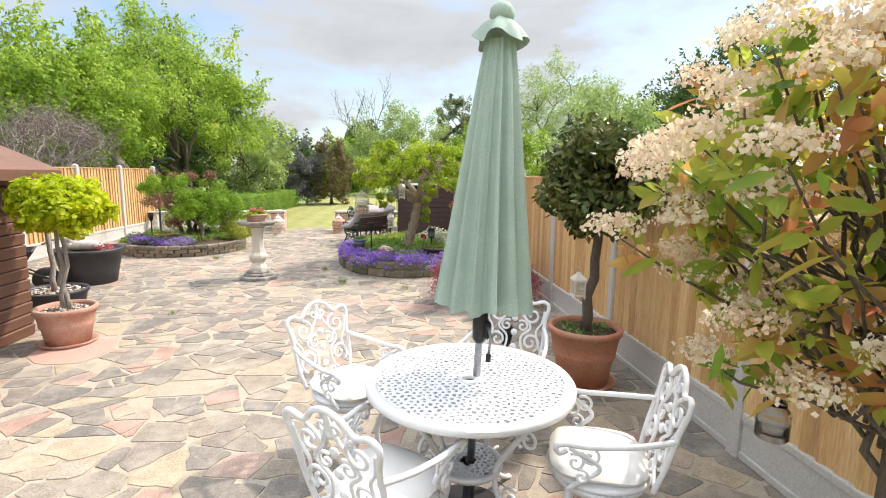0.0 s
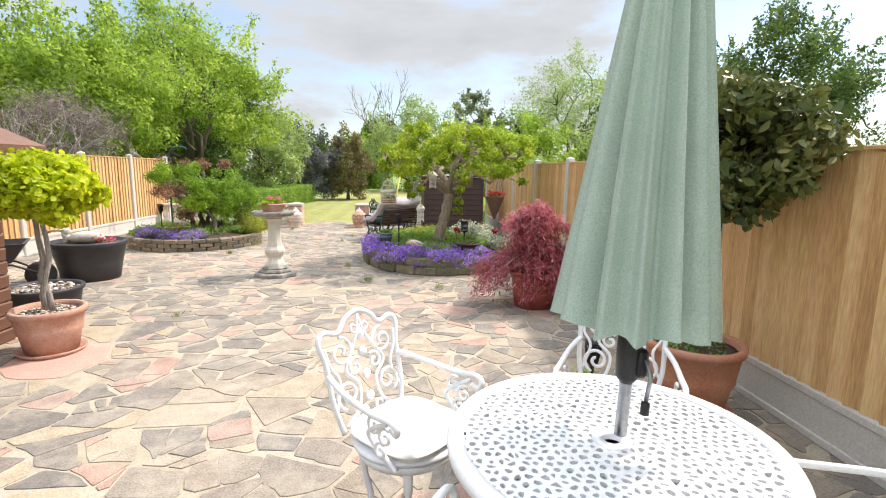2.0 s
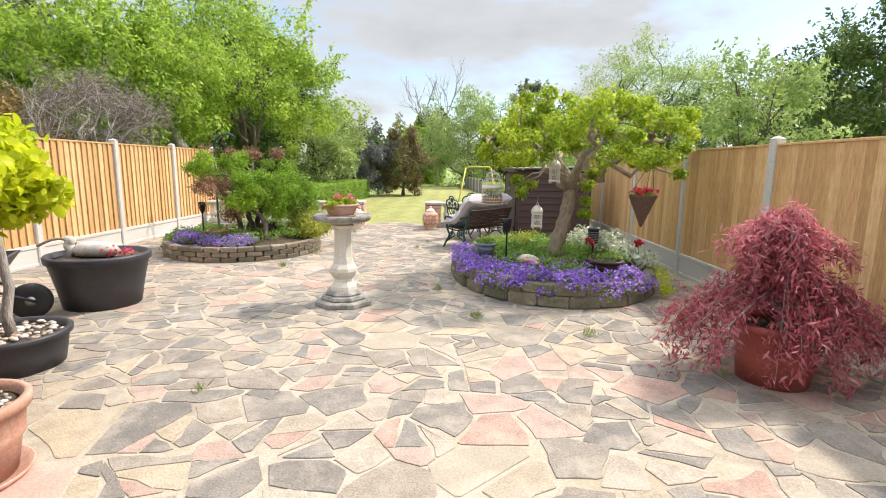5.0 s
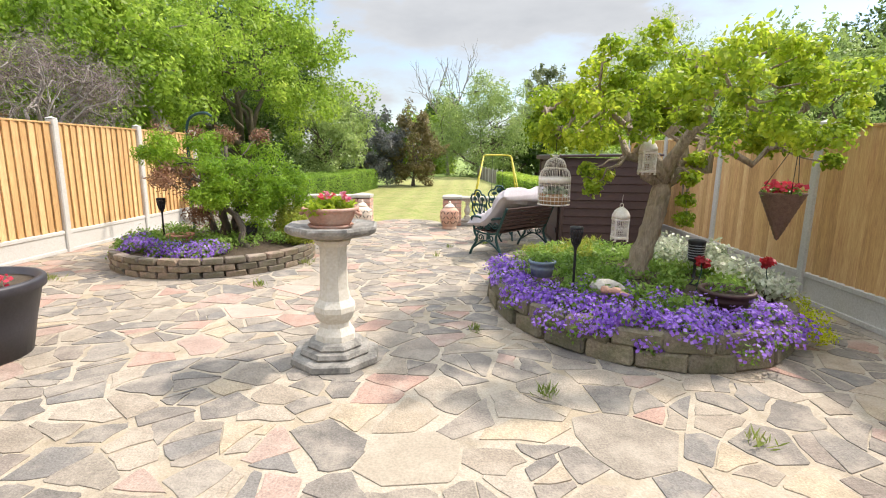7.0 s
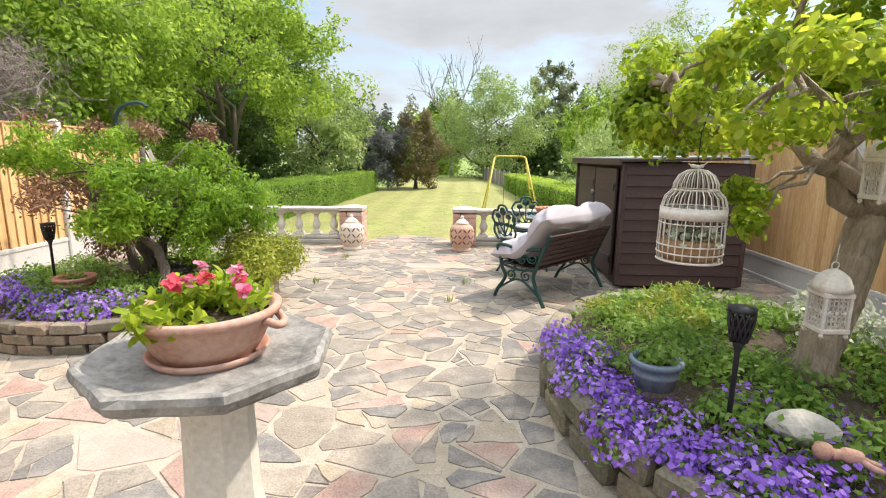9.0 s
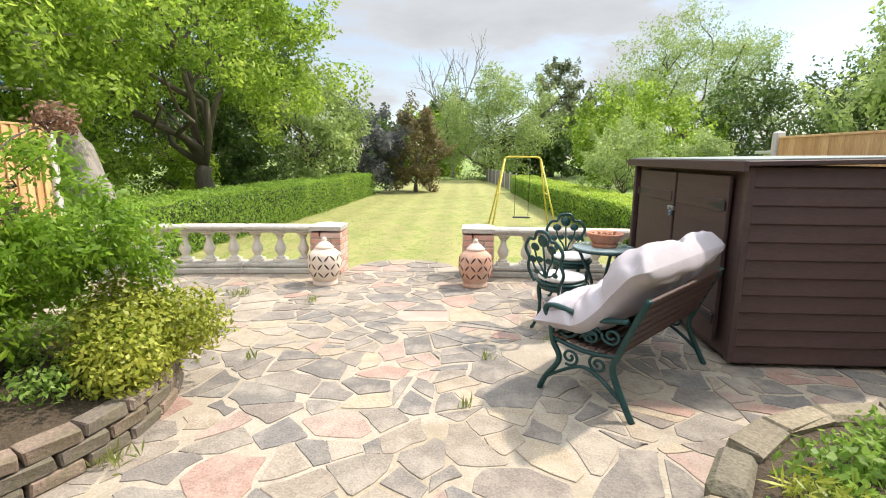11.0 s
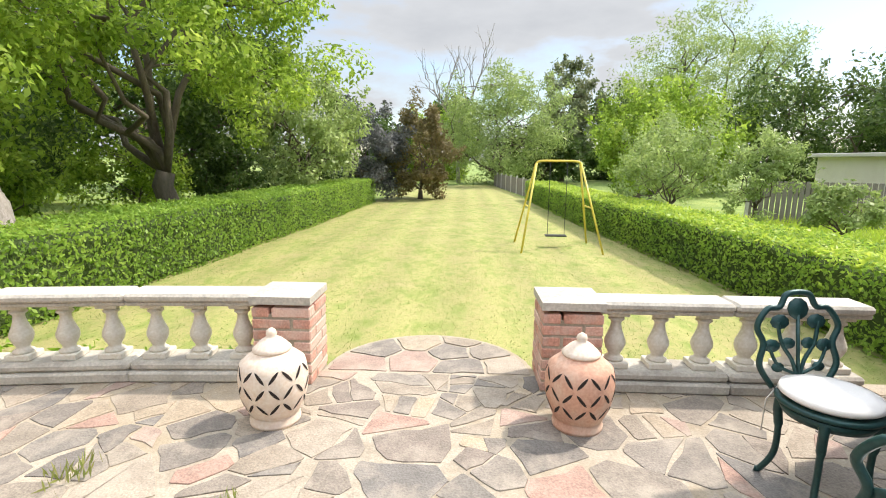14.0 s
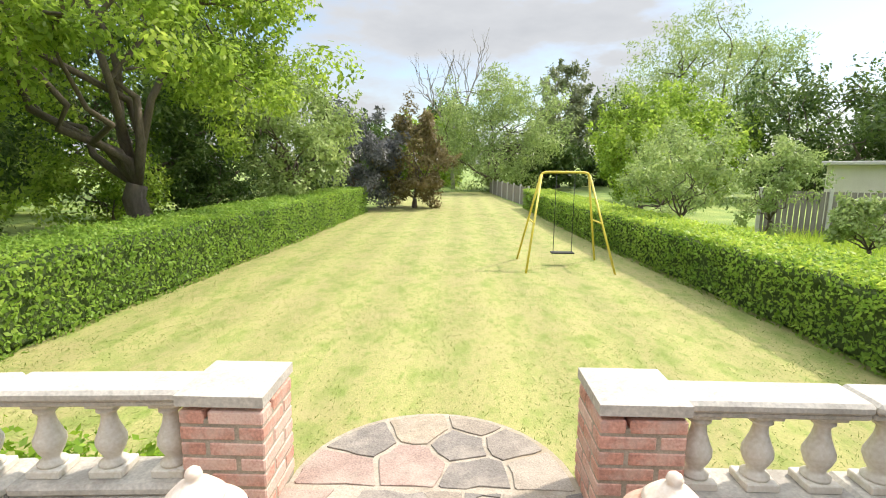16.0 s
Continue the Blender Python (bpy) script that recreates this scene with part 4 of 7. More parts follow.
def pillow(s, centre, size, mat, m=None, puff=0.5, nx=14, tuft=0.0, quilt=(0, 0)):
    """A soft cushion: rounded at its rim, sunk at its buttons."""
    verts, faces = [], []
    for side in (1, -1):
        for j in range(nx + 1):
            for i in range(nx + 1):
                u, v = 2 * i / nx - 1, 2 * j / nx - 1
                h = max(0.0, (1 - abs(u) ** 4) * (1 - abs(v) ** 4)) ** 0.45
                ww = 1 - 0.05 * (abs(u) ** 3) * (abs(v) ** 3) * 4
                dip = 1.0
                if quilt[0] and side > 0:
                    qa, qb = 0.5 + 0.5 * math.cos(math.pi * (u + 1) * quilt[0]), 0.5 + 0.5 * math.cos(math.pi * (v + 1) * quilt[1])
                    dip = 1 - tuft * 0.6 * (qa * qb) ** 1.5 - tuft * 0.35 * max(qa ** 5, qb ** 5)
                verts.append((centre[0] + u * size[0] / 2 * ww, centre[1] + v * size[1] / 2 * ww, centre[2] + side * h * dip * size[2] / 2))
    k = (nx + 1) ** 2
    for q, side in enumerate((1, -1)):
        for j in range(nx):
            for i in range(nx):
                a = q * k + j * (nx + 1) + i
                f = (a, a + 1, a + nx + 2, a + nx + 1)
                faces.append(f if side > 0 else tuple(reversed(f)))
    return s.add(verts, faces, mat, m, True)


def pot(name, m, r_top, r_base, h, mat, label, category="plant pot", rim=0.035, saucer=0.0, fill=SOIL, parent=None, bands=True):
    """A round pot with a thick rolled rim, banded side, soil and an optional saucer."""
    s = Shape()
    lip = 0.012 + r_top * 0.03
    prof = [(0, 0.0), (r_base, 0.0), (r_base + (r_top - r_base) * 0.35, h * 0.42)]
    if bands:
        prof += [(r_base + (r_top - r_base) * 0.5 + 0.006, h * 0.5), (r_base + (r_top - r_base) * 0.55, h * 0.55)]
    prof += [(r_top - lip, h - rim * 1.6), (r_top, h - rim * 1.35), (r_top + 0.004, h - rim * 0.3), (r_top - 0.006, h), (r_top - lip * 1.4, h), (r_top - lip * 2, h - rim), (r_top - lip * 2.2, h - 0.05)]
    s.lathe(prof, mat, n=32)
    if parent is None:
        t = empty(name, m, label, category)
    else:
        t = parent
    off = Matrix.Identity(4)
    if saucer:
        off = pose(0, 0, 0.018)
        q = Shape()
        q.lathe([(0, 0), (saucer * 0.9, 0), (saucer, 0.035), (saucer - 0.01, 0.037), (saucer * 0.88, 0.012), (0, 0.012)], mat, n=32)
        q.put("saucer", t)
    s.put("pot_body", t, off)
    f = Shape()
    f.lathe([(0, h - 0.055), (0, h - 0.03), (r_top * 0.6, h - 0.035), (r_top - lip * 2.0, h - 0.045)][1:], fill, n=24)
    f.put("soil", t, off)
    return t


def pebbles(t, r, z, count, size, seed, centre=(0, 0)):
    rng = np.random.default_rng(seed)
    s = Shape()
    for i in range(count):
        a, q = rng.uniform(0, 6.283), r * math.sqrt(rng.uniform(0, 1))
        bm = bmesh.new()
        bmesh.ops.create_icosphere(bm, subdivisions=1, radius=size * rng.uniform(0.5, 1.2))
        s.take(bm, PEBBLE, pose(centre[0] + q * math.cos(a), centre[1] + q * math.sin(a), z + rng.uniform(-0.004, 0.01), 0, 0, rng.uniform(0, 360)) @ Matrix.Diagonal((1.3, 0.9, 0.6, 1)), True)
    tagged(s.put("pebbles", t), "pale mixed pebbles", kind="stuff")


# ---- white dining set ----
TABLE = (0.38, 2.25)


def dining_table():
    t = empty("garden_table", pose(*TABLE, 0), "round white cast metal garden table with a pierced top", "table")
    rng = np.random.default_rng(5)

    def lattice(R, pitch, z, th):
        """A cast sheet pierced by uneven holes that lie close together."""
        s = Shape()
        rows = int(R / pitch) + 2
        spots = {}
        for j in range(-rows, rows + 1):
            for i in range(-rows, rows + 1):
                spots[i, j] = Vector(((i + 0.5 * (j % 2)) * pitch, j * pitch * 0.866)) + Vector(rng.normal(0, 0.2 * pitch, 2))
        for (i, j), c in spots.items():
            if c.length > R - pitch * 0.3 or c.length < 0.04:
                continue
            poly = [c + Vector((dx * pitch * 1.5, dy * pitch * 1.5)) for dx, dy in ((-1, -1), (1, -1), (1, 1), (-1, 1))]
            for di in (-2, -1, 0, 1, 2):
                for dj in (-2, -1, 0, 1, 2):
                    o = spots.get((i + di, j + dj))
                    if o is not None and (di or dj):
                        poly = clip(poly, (c + o) / 2, (o - c).normalized())
            k = rng.uniform(0.5, 0.7)
            # corners of the hole are cut across, so that it reads as a rounded hole
            inner = [c + ((poly[q] + poly[(q + 1) % len(poly)]) / 2 - c) * k for q in range(len(poly))]
            n = len(poly)
            verts = [(*p, z) for p in poly] + [(*p, z + 0.001) for p in inner] + [(*p, z - th) for p in inner]
            faces = []
            for q in range(n):
                d = (q + 1) % n
                faces += [(q, d, n + q), (d, n + d, n + q), (n + q, n + d, 2 * n + d, 2 * n + q)]
            s.add(verts, faces, WHITE_IRON)
        return s
    top = lattice(0.475, 0.033, 0.728, 0.014)
    top.lathe([(0.452, 0.716), (0.452, 0.73), (0.47, 0.737), (0.497, 0.734), (0.505, 0.722), (0.503, 0.7), (0.49, 0.694), (0.478, 0.7), (0.452, 0.716)], WHITE_IRON, n=64)
    top.lathe([(0.026, 0.716), (0.026, 0.731), (0.06, 0.731), (0.06, 0.716), (0.026, 0.716)], WHITE_IRON, n=24)
    top.put("table_top", t)
    shelf = lattice(0.16, 0.03, 0.3, 0.012)
    shelf.lathe([(0.148, 0.285), (0.148, 0.302), (0.172, 0.304), (0.176, 0.29), (0.165, 0.27), (0.148, 0.285)], WHITE_IRON, n=40)
    shelf.put("shelf", t)
    leg = Shape()
    leg.tube(smooth_line([(0.4, 0, 0.7), (0.36, 0, 0.62), (0.24, 0, 0.45), (0.16, 0, 0.3), (0.19, 0, 0.17), (0.3, 0, 0.07), (0.37, 0, 0.02), (0.4, 0, 0.012)]), 0.014, WHITE_IRON, 7)
    leg.tube(spiral(0.25, 0.2, 0.055, 1.3, 1.0), 0.008, WHITE_IRON, 6)
    leg.tube(spiral(0.33, 0.52, 0.05, 1.2, 2.5, -1), 0.008, WHITE_IRON, 6)
    leg.lathe([(0, 0), (0.018, 0), (0.02, 0.01), (0.01, 0.022), (0, 0.024)], WHITE_IRON, pose(0.4, 0, 0), 10)
    me = leg.mesh("leg")
    for k in range(4):
        o = new("leg", me)
        o.parent = t
        o.matrix_basis = pose(0, 0, 0, 0, 0, 45 + 90 * k)
    return t


def ornate_chair():
    """White cast chair: pierced scroll back, scrolled arms, round seat with a cushion, curved legs. Faces +y."""
    t = empty("garden_chair", pose(0, 0, 0), "ornate white cast metal armchair with a white seat cushion", "chair", "white chairs round the table")
    lean = pose(0, -0.2, 0.43, 14)
    b = Shape()
    outline = [(-0.17, 0, 0), (-0.2, 0, 0.14), (-0.205, 0, 0.3), (-0.225, 0, 0.4), (-0.19, 0, 0.435), (-0.12, 0, 0.42), (-0.07, 0, 0.47), (0, 0, 0.495), (0.07, 0, 0.47), (0.12, 0, 0.42), (0.19, 0, 0.435), (0.225, 0, 0.4), (0.205, 0, 0.3), (0.2, 0, 0.14), (0.17, 0, 0)]
    b.tube(smooth_line(outline), 0.0125, WHITE_IRON, 7, lean)
    for sx in (1, -1):
        f = lean @ Matrix.Diagonal((sx, 1, 1, 1))
        b.tube(smooth_line([(0.15, 0, 0.02), (0.07, 0, 0.08), (0.05, 0, 0.18), (0.11, 0, 0.25), (0.06, 0, 0.33), (0.02, 0, 0.4), (0.0, 0, 0.48)]), 0.0085, WHITE_IRON, 6, f)
        b.tube(spiral(0.115, 0.15, 0.065, 1.4, -1.2, 1), 0.0085, WHITE_IRON, 6, f)
        b.tube(spiral(0.12, 0.335, 0.065, 1.4, 1.6, 1), 0.0085, WHITE_IRON, 6, f)
        b.tube(spiral(0.05, 0.06, 0.04, 1.1, 0.3, -1), 0.0075, WHITE_IRON, 6, f)
        b.tube(spiral(0.055, 0.255, 0.042, 1.2, 2.2, -1), 0.0075, WHITE_IRON, 6, f)
        b.tube(smooth_line([(0.185, 0, 0.1), (0.15, 0, 0.22), (0.185, 0, 0.29), (0.2, 0, 0.37)]), 0.0075, WHITE_IRON, 6, f)
        b.tube(spiral(0.03, 0.425, 0.032, 1.0, 2.8, 1), 0.007, WHITE_IRON, 6, f)
    for z in (0.11, 0.21, 0.31, 0.39):
        b.lathe([(0, -0.012), (0.02, -0.006), (0.024, 0), (0.02, 0.006), (0, 0.012)], WHITE_IRON, lean @ pose(0, 0, z, 90), 9)
    b.put("backrest", t)
    for sx in (1, -1):
        a = Shape()
        f = Matrix.Diagonal((sx, 1, 1, 1))
        a.tube(smooth_line([(0.2, -0.27, 0.68), (0.24, -0.12, 0.66), (0.26, 0.06, 0.645), (0.265, 0.16, 0.65), (0.26, 0.195, 0.63), (0.25, 0.18, 0.6), (0.245, 0.15, 0.615)]), 0.013, WHITE_IRON, 7, f)
        a.tube(smooth_line([(0.255, 0.14, 0.63), (0.235, 0.02, 0.55), (0.225, 0.08, 0.48), (0.21, 0.14, 0.42)]), 0.011, WHITE_IRON, 6, f)
        q = f @ pose(0.24, 0, 0, 0, 0, 90)
        for cx, cz, r in ((0.06, 0.59, 0.045), (0.115, 0.56, 0.04), (0.09, 0.5, 0.035)):
            a.tube(spiral(cx, cz, r, 1.2, 1.0), 0.0075, WHITE_IRON, 5, q)
        a.put("armrest", t)
    seat = Shape()
    seat.lathe([(0.0, 0.415), (0.2, 0.415), (0.225, 0.42), (0.232, 0.432), (0.225, 0.442), (0.2, 0.445), (0.0, 0.445)], WHITE_IRON, n=32)
    seat.lathe([(0.2, 0.37), (0.225, 0.415), (0.215, 0.415), (0.192, 0.37), (0.2, 0.37)], WHITE_IRON, n=32)
    seat.put("seat", t)
    leg = Shape()
    leg.tube(smooth_line([(0.15, 0, 0.42), (0.185, 0, 0.37), (0.18, 0, 0.28), (0.155, 0, 0.16), (0.165, 0, 0.06), (0.195, 0, 0.012), (0.21, 0, 0.014)]), [0.022] * 6 + [0.018] * 6 + [0.014] * 12 + [0.012] * 12 + [0.016], WHITE_IRON, 7)
    me = leg.mesh("leg")
    for k in range(4):
        o = new("leg", me)
        o.parent = t
        o.matrix_basis = pose(0, 0, 0, 0, 0, 45 + 90 * k)
    c = Shape()
    pillow(c, (0, 0.01, 0.475), (0.43, 0.42, 0.085), CUSHION, tuft=0.2, quilt=(1, 1), nx=18)
    tagged(c.put("cushion", t), "plump white seat cushion")
    return t


def facing(x, y, tx, ty, extra=0):
    return pose(x, y, 0, 0, 0, math.degrees(math.atan2(-(tx - x), ty - y)) + extra)


dining_table()
first_chair = ornate_chair()
first_chair.matrix_basis = facing(-0.24, 2.84, *TABLE, 0)
copy_thing(first_chair, facing(-0.03, 1.86, *TABLE, 8))
copy_thing(first_chair, facing(0.93, 1.97, *TABLE, 8))
copy_thing(first_chair, facing(0.74, 3.0, *TABLE, 0))


def parasol():
    t = empty("parasol", pose(*TABLE, 0) @ pose(0, 0, 0, -2.2, 3.0), "closed sage green canvas parasol standing through the table", "parasol")
    s = Shape()
    n, rows = 160, 34
    verts, faces = [], []
    for j in range(rows + 1):
        k = j / rows
        z = 1.08 + 1.24 * (1 - k)
        r = 0.062 + 0.135 * k ** 0.9
        for i in range(n):
            a = 2 * math.pi * i / n
            fold = (1 - 2 * abs(math.sin(6 * a + 0.4 * math.sin(3 * a)))) * (0.13 + 0.12 * k) + 0.08 * (1 - 2 * abs(math.sin(8.5 * a + 0.7)))
            rr = r * (1 + fold)
            verts.append((rr * math.cos(a + 0.12 * k), rr * math.sin(a + 0.12 * k), z + (0.012 * math.cos(8 * a) - 0.01 * math.cos(3 * a + 1) if j == rows else 0)))
    for j in range(rows):
        for i in range(n):
            b = (i + 1) % n
            faces.append((j * n + i, (j + 1) * n + i, (j + 1) * n + b, j * n + b))
    s.add(verts, faces, CANVAS, smooth=True)
    s.put("canopy", t)
    f = Shape()
    verts, faces = [], []
    for j in range(7):
        k = j / 6
        for i in range(48):
            a = 2 * math.pi * i / 48
            r = 0.035 + 0.085 * k + 0.018 * k * math.cos(6 * a)
            verts.append((r * math.cos(a), r * math.sin(a), 2.42 - 0.1 * k ** 1.5 + 0.022 * k * math.cos(4 * a + 1)))
    for j in range(6):
        for i in range(48):
            b = (i + 1) % 48
            faces.append((j * 48 + i, (j + 1) * 48 + i, (j + 1) * 48 + b, j * 48 + b))
    f.add(verts, faces, CANVAS, smooth=True)
    f.put("flounce", t)
    b = Shape()
    b.lathe([(0, 2.4), (0.045, 2.4), (0.058, 2.43), (0.055, 2.46), (0.035, 2.485), (0, 2.495)], CANVAS, n=20)
    b.put("finial", t)
    p = Shape()
    p.lathe([(0, 0.03), (0.019, 0.03), (0.019, 2.3), (0, 2.3)], STEEL, n=14)
    p.put("pole", t)
    c = Shape()
    c.lathe([(0.019, 0.9), (0.034, 0.92), (0.038, 1.0), (0.036, 1.1), (0.019, 1.12)], BLACK_IRON, n=14)
    c.box((0.03, -0.02, 0.97), (0.035, 0.04, 0.09), BLACK_IRON, c=0.01)
    c.put("crank_housing", t)
    h = Shape()
    h.tube([(0.03, -0.05, 0.99), (0.045, -0.06, 0.94), (0.04, -0.055, 0.86)], 0.007, STEEL, 6)
    h.lathe([(0, 0), (0.013, 0.003), (0.013, 0.04), (0, 0.045)], BLACK_IRON, pose(0.04, -0.055, 0.82), 10)
    h.put("crank_handle", t)
    q = Shape()
    q.lathe([(0, 0), (0.2, 0.0), (0.215, 0.02), (0.2, 0.04), (0.06, 0.06), (0.03, 0.09), (0.027, 0.3), (0, 0.3)], BLACK_IRON, n=32)
    q.put("base", t)


parasol()


# ---- potted plants by the dining set ----
def bay_tree():
    t = empty("bay_tree", pose(1.6, 3.8, 0), "clipped ball-headed bay tree in a large terracotta pot", "potted tree")
    pot("pot", None, 0.3, 0.2, 0.47, TERRACOTTA, "", saucer=0.27, parent=t)
    rng = np.random.default_rng(8)
    w = Shape()
    w.tube(bend((0, 0, 0.42), (0.08, 0.0, 1.5), 0.02, rng, 7), [0.046 - 0.002 * i for i in range(8)], BARK, 9)
    cc = crown_centres((0.11, 0, 1.7), (0.45, 0.45, 0.42), 110, 9, -1.0, 0.08)
    for c in cc[:26]:
        w.tube(bend((0.08, 0, 1.45), c, 0.06, rng, 3), [0.016, 0.011, 0.008, 0.004], BARK, 5)
    w.put("trunk", t)
    p, o = clump_points(cc, np.full(110, 0.14), 105, 10)
    leaves("foliage", p, o, 0.068, BAY_LEAF, t, 0.48, seed=11, fold=0.25)
    g, o = clump_points([(0.12, 0.03, 0.46), (-0.1, 0.1, 0.45), (0.0, -0.14, 0.45), (-0.13, -0.08, 0.45)], [0.11] * 4, 90, 12, 0.3)
    leaves("undergrowth", g, o, 0.03, GROUND_LEAF, t, 0.6, seed=13)


bay_tree()


def photinia():
    base = (1.78, 1.3, 0)
    t = empty("photinia_bush", pose(*base), "flowering photinia bush with cream blossom and coppery leaves", "shrub")
    rng = np.random.default_rng(31)
    w = Shape()
    heads, spray = [], []
    targets = crown_centres((-0.42, 0.02, 1.66), (0.54, 0.62, 0.7), 104, 33, -0.95, 0.25)
    targets = np.vstack([targets, [(-1.0, 0.3, 1.5), (-0.95, 0.1, 1.75), (-0.85, 0.12, 1.55), (-0.8, -0.1, 1.35), (-0.7, -0.2, 1.15), (-0.62, 0.2, 1.85), (-0.9, 0.28, 1.68), (-0.62, -0.28, 1.05)]])
    targets = targets[targets[:, 2] > 1.05]
    for i in range(5):
        w.tube(bend((rng.normal(0, 0.05), rng.normal(0, 0.05), -0.02), (-0.12 + rng.normal(0, 0.14), rng.normal(0, 0.2), 1.2), 0.05, rng, 6), [0.028 - 0.003 * q for q in range(7)], BARK, 7)
    for c in targets:
        s = Vector((-0.12 + rng.normal(0, 0.1), rng.normal(0, 0.15), rng.uniform(0.8, 1.3)))
        pts = bend(s, c, 0.05, rng, 5)
        w.tube(pts, [0.01, 0.008, 0.007, 0.006, 0.005, 0.003], BARK, 5)
        spray.append((Vector(c), (Vector(c) - s).normalized()))
    w.put("stems", t)
    P, O = [], []
    for c, d in spray:
        for k in range(16):
            q = c - d * rng.uniform(0.0, 0.22) + Vector(rng.normal(0, 0.025, 3))
            P.append(q[:])
            O.append((Vector(rng.normal(0, 1, 3)) + Vector((0, 0, 0.9)))[:])
    leaves("foliage", P, O, 0.11, PHOTINIA_LEAF, t, 0.4, droop=0.2, spread=0.4, seed=34, fold=0.3)
    B, N = [], []
    for k, (c, d) in enumerate(spray):
        head = c + d * 0.03 + Vector((0, 0, 0.02))
        if k % 5 == 1:
            continue
        for q in range(260):
            v = Vector(rng.normal(0, 1, 3))
            v.normalize()
            v.z = abs(v.z) * 0.75 - 0.12
            B.append((head + v * 0.105 * rng.uniform(0.45, 1.1))[:])
            N.append(v[:])
    leaves("blossom", B, N, 0.017, BLOSSOM, t, 0.95, spread=0.5, seed=35)


photinia()


def hanging_jar():
    t = empty("glass_jar_lantern", pose(1.45, 1.62, 0.72), "clear ribbed glass jar hanging from the bush", "jar")
    s = Shape()
    prof = [(0.0, 0.0), (0.045, 0.002)]
    for i in range(12):
        z = 0.01 + i * 0.009
        prof += [(0.055 + 0.004 * (i % 2), z)]
    prof += [(0.05, 0.125), (0.04, 0.135), (0.04, 0.155), (0.036, 0.155), (0.036, 0.135), (0.05, 0.115), (0.05, 0.012), (0, 0.008)]
    s.lathe(prof, GLASS, n=28)
    s.put("jar_body", t)
    w = Shape()
    w.tube(smooth_line([(-0.041, 0, 0.145), (-0.03, 0, 0.25), (0, 0, 0.29), (0.03, 0, 0.25), (0.041, 0, 0.145)]), 0.0015, STEEL, 5)
    w.tube([(0, 0, 0.29), (0.03, -0.02, 0.45)], 0.0015, STEEL, 5)
    w.put("wire_handle", t)


hanging_jar()


def house_lantern(m, label, s=1.0, cat="lantern", mat=IVORY, roof="pyramid"):
    """A small pierced hanging lantern with four posts, a roof and a ring."""
    t = empty("hanging_lantern", m @ Matrix.Diagonal((s, s, s, 1)), label, cat)
    b = Shape()
    b.box((0, 0, 0.01), (0.11, 0.11, 0.02), mat, c=0.004)
    b.box((0, 0, 0.15), (0.11, 0.11, 0.02), mat, c=0.004)
    for x in (-0.046, 0.046):
        for y in (-0.046, 0.046):
            b.box((x, y, 0.08), (0.012, 0.012, 0.14), mat, c=0.002)
            b.lathe([(0, -0.02), (0.01, -0.012), (0.007, 0)], mat, pose(x, y, 0), 6)
    for k in range(4):
        f = pose(0, 0, 0, 0, 0, 90 * k)
        for i in range(5):
            b.box((-0.034 + 0.017 * i, -0.046, 0.08), (0.004, 0.004, 0.125), mat, f, c=0)
        for i in range(6):
            b.box((0, -0.046, 0.03 + i * 0.02), (0.09, 0.004, 0.004), mat, f, c=0)
        for i in range(3):
            b.lathe([(0, -0.003), (0.009, -0.003), (0.009, 0.003), (0, 0.003)], mat, f @ pose(-0.03 + 0.03 * i, -0.046, 0.08, 90), 8)
    b.put("cage", t)
    r = Shape()
    if roof == "pyramid":
        r.lathe([(0.085, 0.16), (0.082, 0.166), (0.03, 0.21), (0.02, 0.225), (0, 0.232)], mat, n=4, smooth=False, turn=math.pi / 4)
    else:
        r.lathe([(0.068, 0.16), (0.066, 0.185), (0.052, 0.215), (0.03, 0.235), (0.012, 0.245), (0, 0.247)], mat, n=16)
    r.put("roof", t)
    q = Shape()
    q.tube([(0.014 * math.cos(a), 0, 0.258 + 0.014 * math.sin(a)) for a in np.linspace(0, 6.283, 13)], 0.0025, mat, 5)
    q.tube([(0, 0, 0.27), (0.004, 0, 0.34)], 0.0015, mat, 4)
    q.put("hook", t)
    return t


house_lantern(pose(1.45, 3.62, 0.78), "small cream metal lantern hanging below the bay tree", 0.85)


def torch(x, y, z, h, label):
    """A garden torch: slim stake, flared pierced head."""
    t = empty("solar_torch", pose(x, y, z), label, "garden torch", "black solar torches")
    s = Shape()
    s.lathe([(0, -0.02), (0.011, 0), (0.011, h - 0.2), (0.018, h - 0.17), (0.03, h - 0.15), (0, h - 0.148)], BLACK_IRON, n=10)
    s.put("stake", t)
    c = Shape()
    for i in range(14):
        a = 2 * math.pi * i / 14
        for way in (1, -1):
            c.tube([((0.03 + 0.02 * math.sin(k * 0.5 * math.pi)) * math.cos(a + way * k * 0.7), (0.03 + 0.02 * math.sin(k * 0.5 * math.pi)) * math.sin(a + way * k * 0.7), h - 0.15 + 0.13 * k) for k in np.linspace(0, 1, 5)], 0.004, BLACK_IRON, 4)
    c.lathe([(0, h - 0.15), (0.022, h - 0.15), (0.03, h - 0.05), (0, h - 0.04)], DARK, n=10)
    c.lathe([(0.0, h - 0.025), (0.052, h - 0.025), (0.054, h - 0.005), (0, h)], BLACK_IRON, n=16)
    c.put("head", t)


